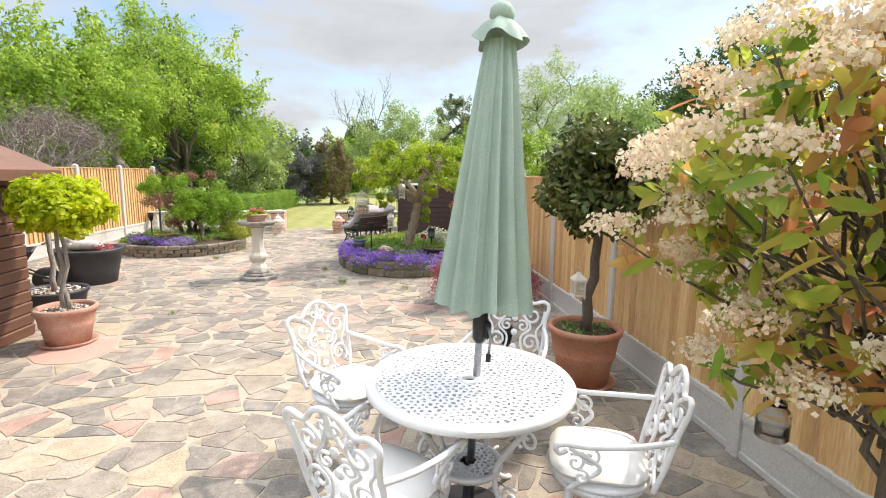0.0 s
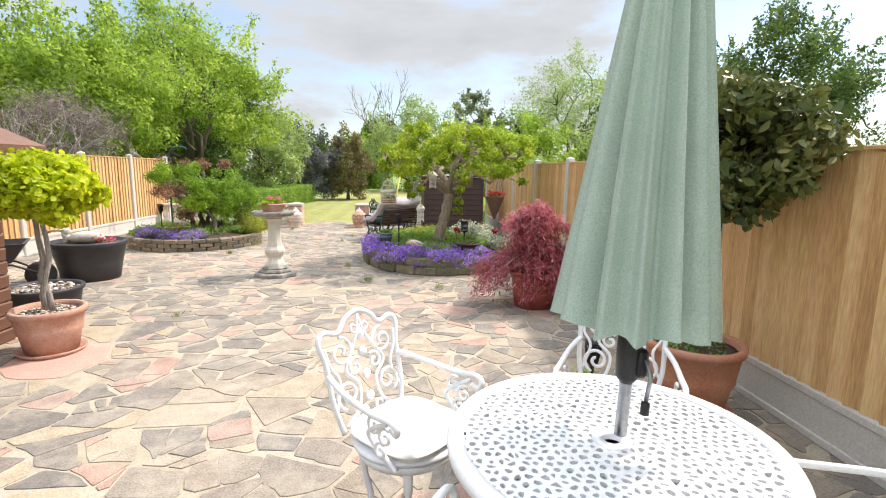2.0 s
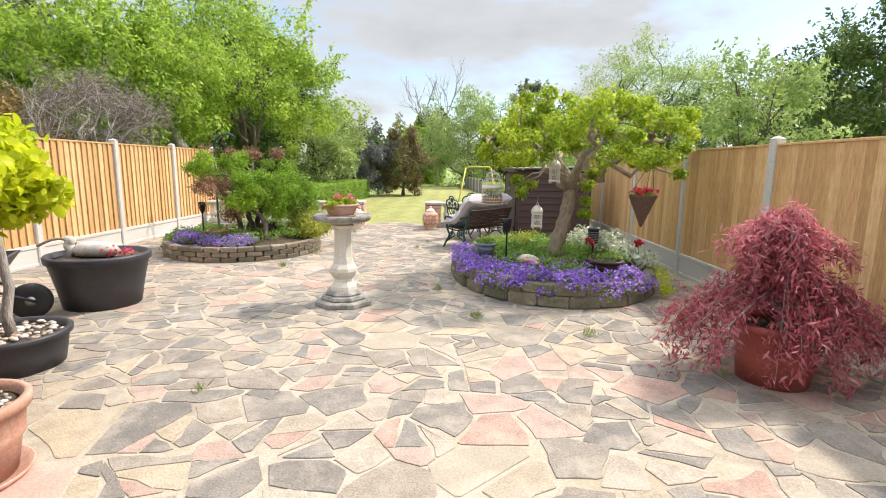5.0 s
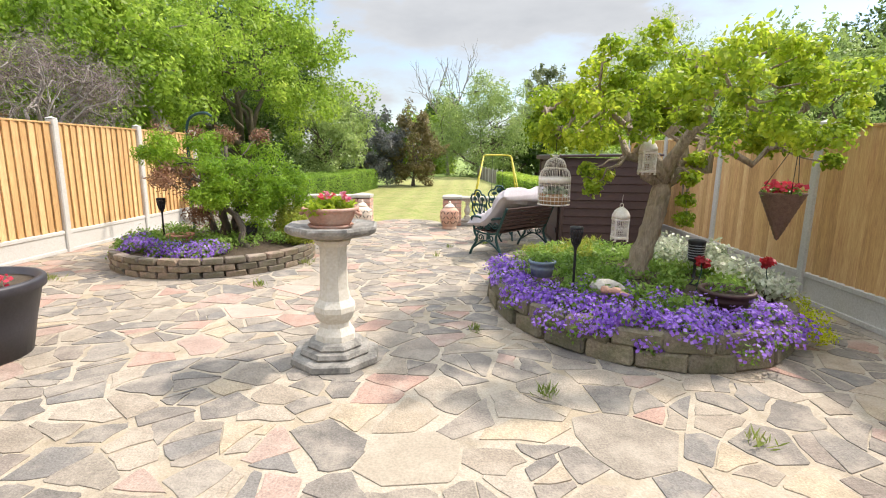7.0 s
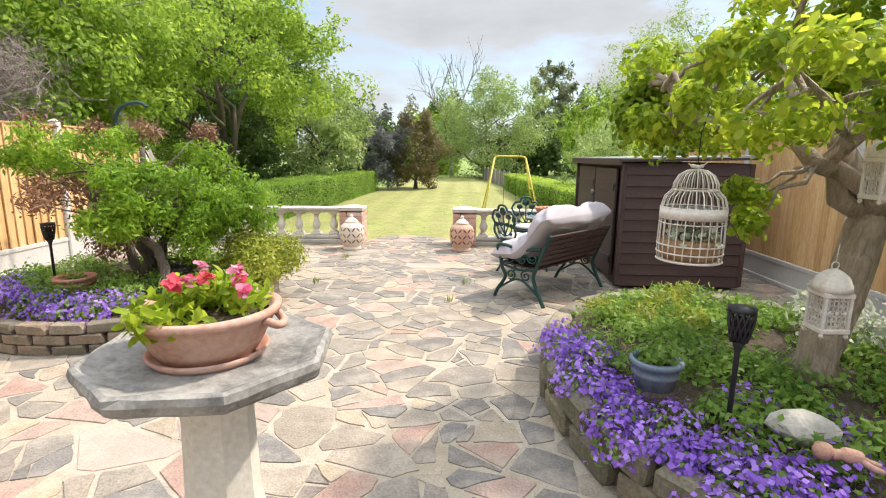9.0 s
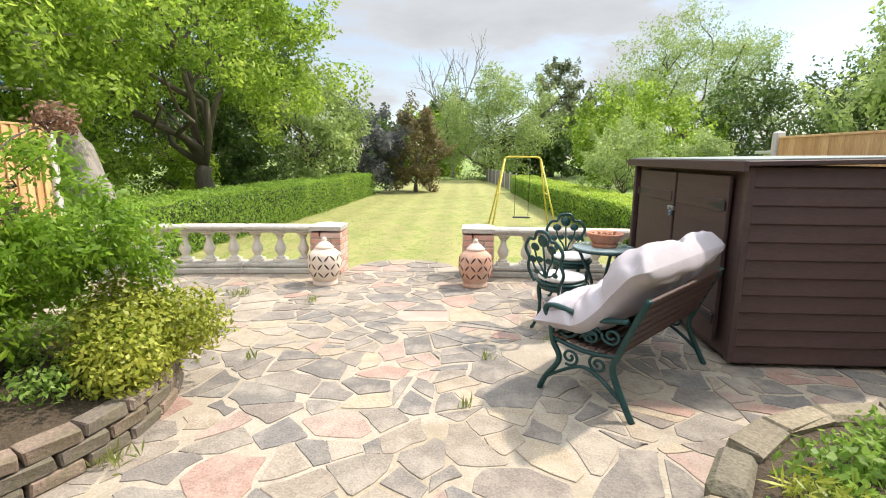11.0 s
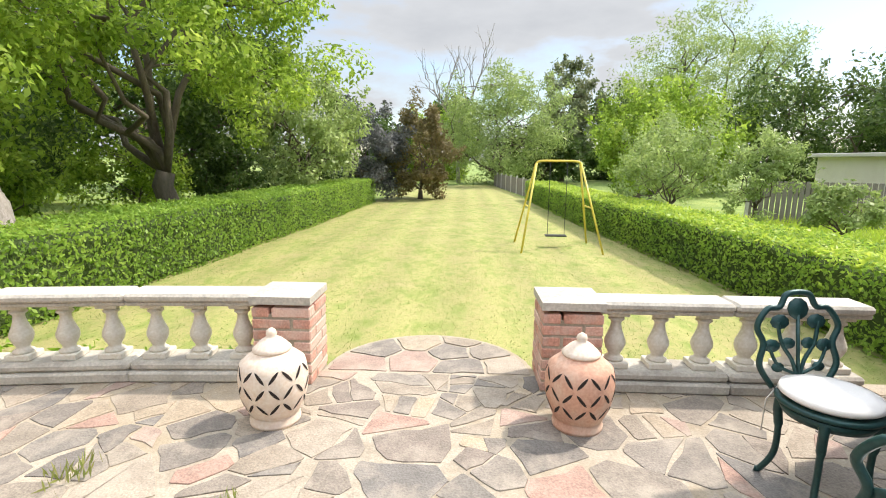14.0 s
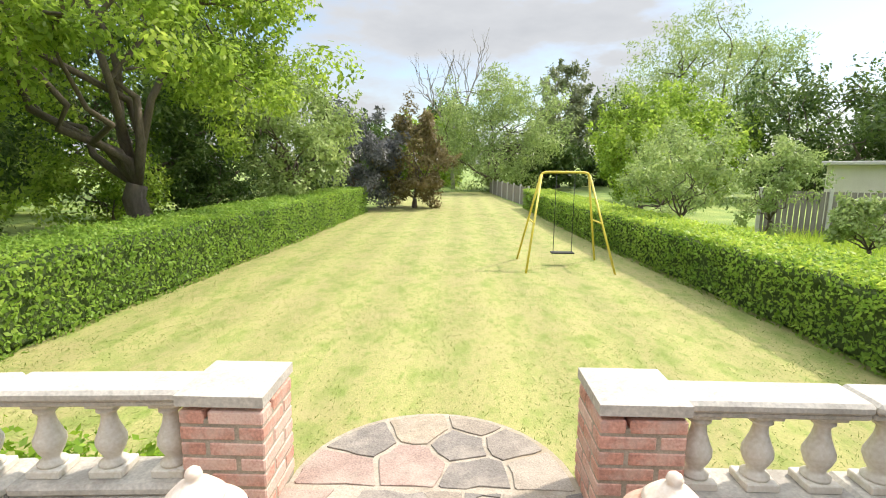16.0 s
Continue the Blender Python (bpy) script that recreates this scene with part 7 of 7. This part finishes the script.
def bistro_chair(m):
    """Green cast chair: rounded floral back, round seat with a white pad, splayed legs. Faces +y."""
    t = empty("bistro_chair", m, "dark green cast iron bistro chair with white pad", "chair", "green bistro chairs")
    lean = pose(0, -0.17, 0.42, 10)
    b = Shape()
    b.tube(smooth_line([(-0.13, 0, 0), (-0.19, 0, 0.1), (-0.17, 0, 0.2), (-0.2, 0, 0.28), (-0.15, 0, 0.36), (-0.09, 0, 0.37), (-0.05, 0, 0.43), (0.05, 0, 0.43), (0.09, 0, 0.37), (0.15, 0, 0.36), (0.2, 0, 0.28), (0.17, 0, 0.2), (0.19, 0, 0.1), (0.13, 0, 0)]), 0.014, GREEN_IRON, 7, lean)
    for sx in (1, -1):
        f = lean @ Matrix.Diagonal((sx, 1, 1, 1))
        b.tube(smooth_line([(0.0, 0, 0.02), (0.03, 0, 0.12), (0.08, 0, 0.2), (0.1, 0, 0.3)]), 0.009, GREEN_IRON, 6, f)
        b.tube(smooth_line([(0.02, 0, 0.06), (0.1, 0, 0.1), (0.14, 0, 0.18)]), 0.008, GREEN_IRON, 6, f)
        for cx, cz, r in ((0.09, 0.3, 0.045), (0.13, 0.19, 0.04), (0.05, 0.2, 0.035), (0.1, 0.09, 0.03)):
            b.lathe([(0, -0.006), (r, -0.004), (r * 1.05, 0), (r, 0.004), (0, 0.006)], GREEN_IRON, f @ pose(cx, 0, cz, 90) @ Matrix.Diagonal((1, 0.75, 1, 1)), 9)
    b.lathe([(0, -0.007), (0.05, -0.005), (0.052, 0), (0.05, 0.005), (0, 0.007)], GREEN_IRON, lean @ pose(0, 0, 0.36, 90), 10)
    b.tube([(0, 0, 0), (0, 0, 0.33)], 0.009, GREEN_IRON, 6, lean)
    b.put("backrest", t)
    s = Shape()
    s.lathe([(0, 0.405), (0.18, 0.405), (0.2, 0.415), (0.2, 0.43), (0.18, 0.435), (0, 0.435)], GREEN_IRON, n=28)
    s.lathe([(0.165, 0.36), (0.19, 0.405), (0.18, 0.405), (0.155, 0.36), (0.165, 0.36)], GREEN_IRON, n=28)
    s.put("seat", t)
    leg = Shape()
    leg.tube(smooth_line([(0.14, 0, 0.41), (0.175, 0, 0.36), (0.165, 0, 0.25), (0.17, 0, 0.12), (0.215, 0, 0.02), (0.235, 0, 0.012)]), [0.024] * 6 + [0.019] * 6 + [0.014] * 18 + [0.016], GREEN_IRON, 7)
    me = leg.mesh("leg")
    for k in range(4):
        o = new("leg", me)
        o.parent = t
        o.matrix_basis = pose(0, 0, 0, 0, 0, 45 + 90 * k)
    c = Shape()
    c.lathe([(0, 0.436), (0.16, 0.436), (0.19, 0.455), (0.185, 0.475), (0.12, 0.487), (0, 0.485)], CUSHION, n=26)
    c.tube([(0.13, -0.13, 0.45), (0.15, -0.17, 0.36), (0.15, -0.175, 0.2)], 0.003, CUSHION, 4)
    tagged(c.put("seat_pad", t), "round white seat pad with ties")


bistro_chair(facing(-0.82, 12.98, -0.02, 13.58))
bistro_chair(facing(-0.55, 13.85, -0.42, 12.8))


def bistro_table():
    t = empty("bistro_table", pose(-0.42, 13.24, 0), "small round green iron table with glass top", "table")
    s = Shape()
    s.lathe([(0, 0.655), (0.25, 0.655), (0.258, 0.663), (0.25, 0.672), (0, 0.672)], FROST, n=40)
    s.put("table_top", t)
    f = Shape()
    f.tube([(0.245 * math.cos(a), 0.245 * math.sin(a), 0.645) for a in np.linspace(0, 6.2832, 33)], 0.011, GREEN_IRON, 6)
    f.put("rim", t)
    l = Shape()
    l.tube(smooth_line([(0.22, 0, 0.64), (0.15, 0, 0.5), (0.08, 0, 0.34), (0.12, 0, 0.18), (0.2, 0, 0.05), (0.23, 0, 0.012)]), 0.014, GREEN_IRON, 7)
    l.tube(spiral(0.14, 0.3, 0.05, 1.3, 0.4), 0.008, GREEN_IRON, 6)
    me = l.mesh("leg")
    for k in range(3):
        o = new("leg", me)
        o.parent = t
        o.matrix_basis = pose(0, 0, 0, 0, 0, 30 + 120 * k)
    q = Shape()
    q.lathe([(0, 0.2), (0.12, 0.2), (0.13, 0.21), (0, 0.215)], GREEN_IRON, n=24)
    q.put("shelf", t)


bistro_table()


def planted_bowl():
    t = empty("terracotta_bowl", pose(-0.42, 13.22, 0.672), "terracotta bowl of dry plants on the glass table", "plant pot")
    s = Shape()
    s.lathe([(0, 0), (0.1, 0), (0.112, 0.03), (0.1, 0.035), (0.09, 0.012), (0, 0.012)], TERRACOTTA, n=28)
    s.put("saucer", t)
    b = Shape()
    b.lathe([(0, 0.02), (0.09, 0.02), (0.12, 0.06), (0.15, 0.11), (0.158, 0.118), (0.15, 0.124), (0.135, 0.115), (0.12, 0.1), (0, 0.1)], TERRACOTTA, n=32)
    b.put("bowl", t)
    p, o = clump_points([(0, 0, 0.1), (0.06, 0.03, 0.1), (-0.06, -0.02, 0.1), (0.02, -0.06, 0.1)], [0.06] * 4, 40, 191, 0.5)
    leaves("plants", p, o, 0.035, RUSSET, t, 0.3, seed=192)


planted_bowl()


# ---- pierced urns ----
def urn(x, y, mat, label, turn):
    t = empty("terracotta_urn", pose(x, y, 0, 0, 0, turn) @ Matrix.Diagonal((1, 1, 1.06, 1)), label, "urn", "pierced lidded urns")
    def rad(z):
        k = z / 0.37
        return 0.118 + 0.062 * math.sin(math.pi * min(1, max(0, (k - 0.08) / 1.08))) ** 0.9 + 0.01 * k
    b = Shape()
    prof = [(0, 0), (0.135, 0), (0.138, 0.02), (0.13, 0.03), (0.134, 0.04), (0.124, 0.05)]
    prof += [(rad(z), z) for z in np.linspace(0.06, 0.33, 12)] + [(0.13, 0.365), (0.1, 0.385), (0.085, 0.39)]
    b.lathe(prof, mat, n=36)
    b.put("body", t)
    lid = Shape()
    lid.lathe([(0.0, 0.388), (0.1, 0.388), (0.104, 0.398), (0.09, 0.412), (0.06, 0.44), (0.035, 0.455), (0.024, 0.462), (0.03, 0.475), (0.024, 0.492), (0.008, 0.503), (0, 0.505)], CREAM_URN, n=30)
    lid.put("lid", t)
    # slits in crossing diagonals: near-black patches on the uncut wall, their inner shade painted
    h = Shape()
    for i in range(8):
        for j, z in enumerate((0.13, 0.215, 0.3)):
            for w in (1, -1):
                a = 2 * math.pi * (i + 0.25 * w) / 8
                pts = []
                verts = []
                for k in range(7):
                    u = k / 6 - 0.5
                    half = 0.0085 * (1 - (2 * u) ** 2) ** 0.6 if abs(u) < 0.5 else 0.0
                    for e in (1, -1):
                        zz = z + u * 0.062 + e * half * 0.8
                        aa = a + (w * u * 0.055 * (1 if j != 1 else -1) - e * half * w * (1 if j != 1 else -1) * 0.6) / rad(zz)
                        r = rad(zz) + 0.0015
                        verts.append((r * math.cos(aa), r * math.sin(aa), zz))
                faces = [(2 * k, 2 * k + 1, 2 * k + 3, 2 * k + 2) for k in range(6)]
                h.add(verts, faces, DARK)
    h.put("slit", t)


urn(-3.17, 14.32, CREAM_URN, "cream pierced terracotta urn with pointed lid", 10)
urn(-1.49, 14.36, PINK_URN, "pink pierced terracotta urn with cream lid", 25)


# ---- swing and garden beyond ----
def swing():
    t = empty("garden_swing", pose(0, 23.6, LAWN_Z), "yellow metal frame swing with a black seat on lawn", "swing")
    f = Shape()
    zt = 2.05
    for x, s in ((-0.42, -1), (0.55, 1)):
        for y in (-0.95, 0.6):
            f.tube([(x + s * 0.42, y, 0), (x + s * 0.03, y * 0.06, zt - 0.06)], 0.024, YELLOW, 8)
        f.box((x + s * 0.22, -0.18, 1.0), (0.03, 0.75, 0.03), YELLOW, c=0.004)
    f.tube(smooth_line([(-0.45, 0, zt - 0.1), (-0.38, 0, zt - 0.01), (0.0, 0, zt), (0.5, 0, zt - 0.01), (0.58, 0, zt - 0.1)]), 0.026, YELLOW, 8)
    f.put("frame", t)
    r = Shape()
    for x in (-0.12, 0.28):
        r.tube([(x, 0, zt - 0.02), (x, 0, 0.3)], 0.007, BLACK_IRON, 5)
    r.put("rope", t)
    s = Shape()
    s.box((0.08, 0, 0.29), (0.5, 0.2, 0.035), RUBBER, c=0.012)
    s.put("seat", t)


swing()


def dead_tree():
    t = empty("dead_tree", pose(-2.6, 57, LAWN_Z) @ Matrix.Diagonal((0.72, 0.72, 0.8, 1)), "tall bare dead tree with grey forked branches", "tree")
    rng = np.random.default_rng(201)
    w = Shape()

    def grow(p, d, L, r, depth):
        e = p + d * L
        w.tube(bend(p, e, 0.04, rng, 4), [r * (1 - 0.1 * q) for q in range(5)], GREY_BARK, 5)
        if depth == 0:
            return
        for k in range(3 if depth > 2 else 2):
            n = (d + Vector(rng.normal(0, 0.42, 3)) + Vector((0, 0, 0.25))).normalized()
            grow(p.lerp(e, rng.uniform(0.65, 1.0)), n, L * rng.uniform(0.6, 0.8), r * 0.58, depth - 1)
    grow(Vector((0, 0, 0)), Vector((0, 0, 1)), 6.0, 0.27, 5)
    w.put("trunk", t)


dead_tree()


def old_trunk():
    t = empty("old_tree_stump", pose(-8.9, 18.4, LAWN_Z), "thick pale gnarled trunk with ivy below foliage", "tree")
    rng = np.random.default_rng(211)
    w = Shape()
    w.tube(smooth_line([(0, 0, -0.1), (0.05, 0, 0.8), (-0.1, 0, 1.6), (-0.5, 0, 2.6), (-1.0, 0.1, 4.2)]), [0.42] * 6 + [0.34] * 6 + [0.26] * 6 + [0.15] * 7, GREY_BARK, 12)
    w.tube(smooth_line([(0.3, -0.2, -0.1), (0.32, -0.1, 0.8), (0.05, 0.1, 1.5), (-0.3, 0.2, 2.3), (-0.9, 0.3, 3.2)]), [0.24] * 6 + [0.22] * 6 + [0.17] * 6 + [0.1] * 7, GREY_BARK, 10)
    w.tube(smooth_line([(-0.2, -0.2, -0.1), (-0.35, -0.2, 0.7), (-0.9, 0, 1.5), (-1.6, 0, 2.5), (-2.2, 0, 3.6)]), [0.26] * 6 + [0.2] * 6 + [0.14] * 6 + [0.08] * 7, GREY_BARK, 10)
    w.put("trunk", t)


old_trunk()
tree("twiggy_shrub", (-8.3, 12.9, -0.3), (-8.3, 12.9, 2.0), (1.4, 1.5, 1.1), 90, 170, 0.11, TWIG, "grey leafless twiggy shrub behind the fence", 221, bark=GREY_BARK, trunk=0.1, clump=0.24, limbs=12, aspect=0.08, category="shrub")
tree("conifer_hedge", (-8.6, 10.9, -0.3), (-8.6, 10.9, 1.75), (0.9, 1.3, 0.9), 80, 150, 0.09, CONIFER, "orange-brown clipped conifer behind the fence", 222, trunk=0.1, clump=0.2, aspect=0.3, category="shrub")


def bare_branches():
    """Leafless branches that reach over the fence."""
    t = empty("bare_shrub", pose(-7.45, 11.4, -0.3), "tangled grey leafless branches reaching over the timber fence", "shrub")
    rng = np.random.default_rng(224)
    w = Shape()

    def grow(p, d, L, r, depth):
        e = p + d * L
        if e.x > 0.45 and e.z < 2.2:
            return
        w.tube(bend(p, e, 0.07, rng, 3), [r, r * 0.85, r * 0.75, r * 0.65], GREY_BARK, 4)
        if depth:
            for k in range(3):
                n = (d * 0.8 + Vector(rng.normal(0, 0.45, 3)) + Vector((0.12, 0, -0.04))).normalized()
                grow(p.lerp(e, rng.uniform(0.5, 1.0)), n, L * rng.uniform(0.6, 0.85), r * 0.6, depth - 1)
    for k in range(7):
        grow(Vector((rng.normal(0, 0.1), rng.normal(0, 0.5), 0.0)), Vector((rng.uniform(-0.1, 0.35), rng.normal(0, 0.3), 1)).normalized(), rng.uniform(1.0, 1.35), 0.03, 4)
    w.put("branches", t)


bare_branches()


def long_grass():
    rng = np.random.default_rng(226)
    n = 16000
    p = np.stack([rng.uniform(3.9, 13, n), rng.uniform(17.5, 30, n), np.full(n, LAWN_Z)], 1)
    o = rng.normal(0, 1, (n, 3))
    o[:, 2] = 0.2
    tagged(leaves("long_grass", p, o, 0.3, NEW_GROWTH, None, 0.07, droop=-2.2, spread=0.2, seed=227), "long bright green grass beyond the low hedge", "grass", kind="stuff")


long_grass()


def outbuilding():
    t = empty("outbuilding", pose(16.5, 30.5, LAWN_Z), "low cream outbuilding with a white flat roof", "building")
    w = Shape()
    w.box((0, 0, 1.15), (9, 4, 2.3), CREAM_WALL, c=0.02)
    w.put("wall", t)
    r = Shape()
    r.box((0, 0, 2.36), (9.5, 4.5, 0.14), CONCRETE, c=0.02)
    r.put("roof", t)
    for x in (-3.2, -1.2, 1.2):
        q = Shape()
        for dx in (-0.5, 0, 0.5):
            q.box((x + dx, -2.02, 1.6), (0.05, 0.06, 0.8), WHITE_IRON, c=0.005)
        for z in (1.2, 2.0):
            q.box((x, -2.02, z), (1.1, 0.06, 0.05), WHITE_IRON, c=0.005)
        win = q.put("window", t)
        g = Shape()
        g.box((x, -2.005, 1.6), (1.0, 0.02, 0.78), DARK, c=0)
        g.put("pane", win)


outbuilding()


def grey_fence(pts, label, h=1.2):
    t = empty("boundary_fence", pose(pts[0][0], pts[0][1], LAWN_Z), label, "fence")
    (x0, y0), (x1, y1) = pts
    L = math.hypot(x1 - x0, y1 - y0)
    a = math.degrees(math.atan2(y1 - y0, x1 - x0))
    s = Shape()
    k = int(L / 0.16)
    for i in range(k):
        s.box(((i + 0.5) * L / k, 0, h / 2), (0.13, 0.02, h), GREY_WOOD, c=0.003)
    for i in range(int(L / 1.9) + 1):
        s.box((i * 1.9, 0, h / 2 + 0.05), (0.1, 0.1, h + 0.1), CONCRETE, c=0.006)
    s.put("boards", t, pose(0, 0, 0, 0, 0, a))


grey_fence([(7.5, 29.0), (24, 24.0)], "weathered grey board fence beyond the fruit trees", 1.45)
grey_fence([(1.5, 39.0), (0.3, 52.0)], "pale grey picket fence at the lawn's far end", 1.0)


# ---- weeds, grass and fallen bits ----
def weeds():
    rng = np.random.default_rng(231)
    P, O = [], []
    for x, y, r, n in [(-3.9, 13.75, 0.1, 50), (-3.1, 13.6, 0.06, 30), (-0.9, 12.7, 0.08, 40), (-1.45, 12.3, 0.05, 20), (-0.75, 7.65, 0.06, 40), (-1.15, 8.7, 0.05, 30), (0.2, 7.2, 0.06, 30), (-5.7, 9.9, 0.12, 60), (-3.4, 9.9, 0.07, 50), (-3.1, 12.2, 0.05, 20), (-5.1, 13.2, 0.14, 90), (-3.25, 11.0, 0.07, 60), (0.9, 6.4, 0.06, 20), (-2.6, 6.0, 0.04, 16), (-6.3, 9.9, 0.15, 60), (-1.6, 11.6, 0.04, 14), (-4.2, 5.7, 0.05, 20)]:
        for k in range(n):
            P.append((x + rng.normal(0, r * 0.5), y + rng.normal(0, r * 0.5), 0.006))
            O.append((rng.normal(0, 1), rng.normal(0, 1), 0.1))
    t = empty("weeds", pose(-2, 10, 0), "small green weeds and grass in paving joints", "weeds", kind="stuff")
    p = np.array(P) - np.array([-2, 10, 0])
    leaves("blades", p, O, 0.07, GRASS, t, 0.14, droop=-2.5, spread=0.2, seed=232)
    mound("lavender_weed", (-4.9, 13.3, 0.0), [(-4.95, 13.3, 0.06, 0.09), (-4.8, 13.2, 0.05, 0.07)], 60, 0.08, GRASS, "wispy weed with mauve flowers in paving", 235, "weeds", flowers=PURPLE, f_per=10, bloom=0.03, aspect=0.12, flat=1.2)
    mound("leafy_border", (-5.0, 15.6, LAWN_Z), [(-3.9 - 0.28 * k, 15.55 + 0.2 * math.sin(k * 2.3), LAWN_Z + 0.28, 0.26) for k in range(12)], 220, 0.075, BUSH_LEAF, "bright leafy border plants behind the balustrade", 238, "plants")


weeds()


def lawn_blades():
    rng = np.random.default_rng(241)
    n = 150000
    y = 15.1 + 20 * rng.uniform(0, 1, n) ** 2.2
    x = (-7.2 + (y - 19) * 0.05) + (9.4 - (y - 19) * 0.1) * rng.uniform(0, 1, n)
    keep = (x + 2.36) ** 2 + (y - 15.0) ** 2 > 0.9 ** 2
    p = np.stack([x, y, np.full(n, LAWN_Z + 0.018)], 1)[keep]
    o = rng.normal(0, 1, (len(p), 3))
    o[:, 2] = 1.6
    ob = leaves("grass", p, o, 0.035, GRASS, None, 0.16, droop=-0.3, spread=0.2, seed=242)
    tagged(ob, "short mown grass blades, green and straw-coloured", "grass", kind="stuff")


lawn_blades()


# ---- paving stones ----
build_stones(patio)
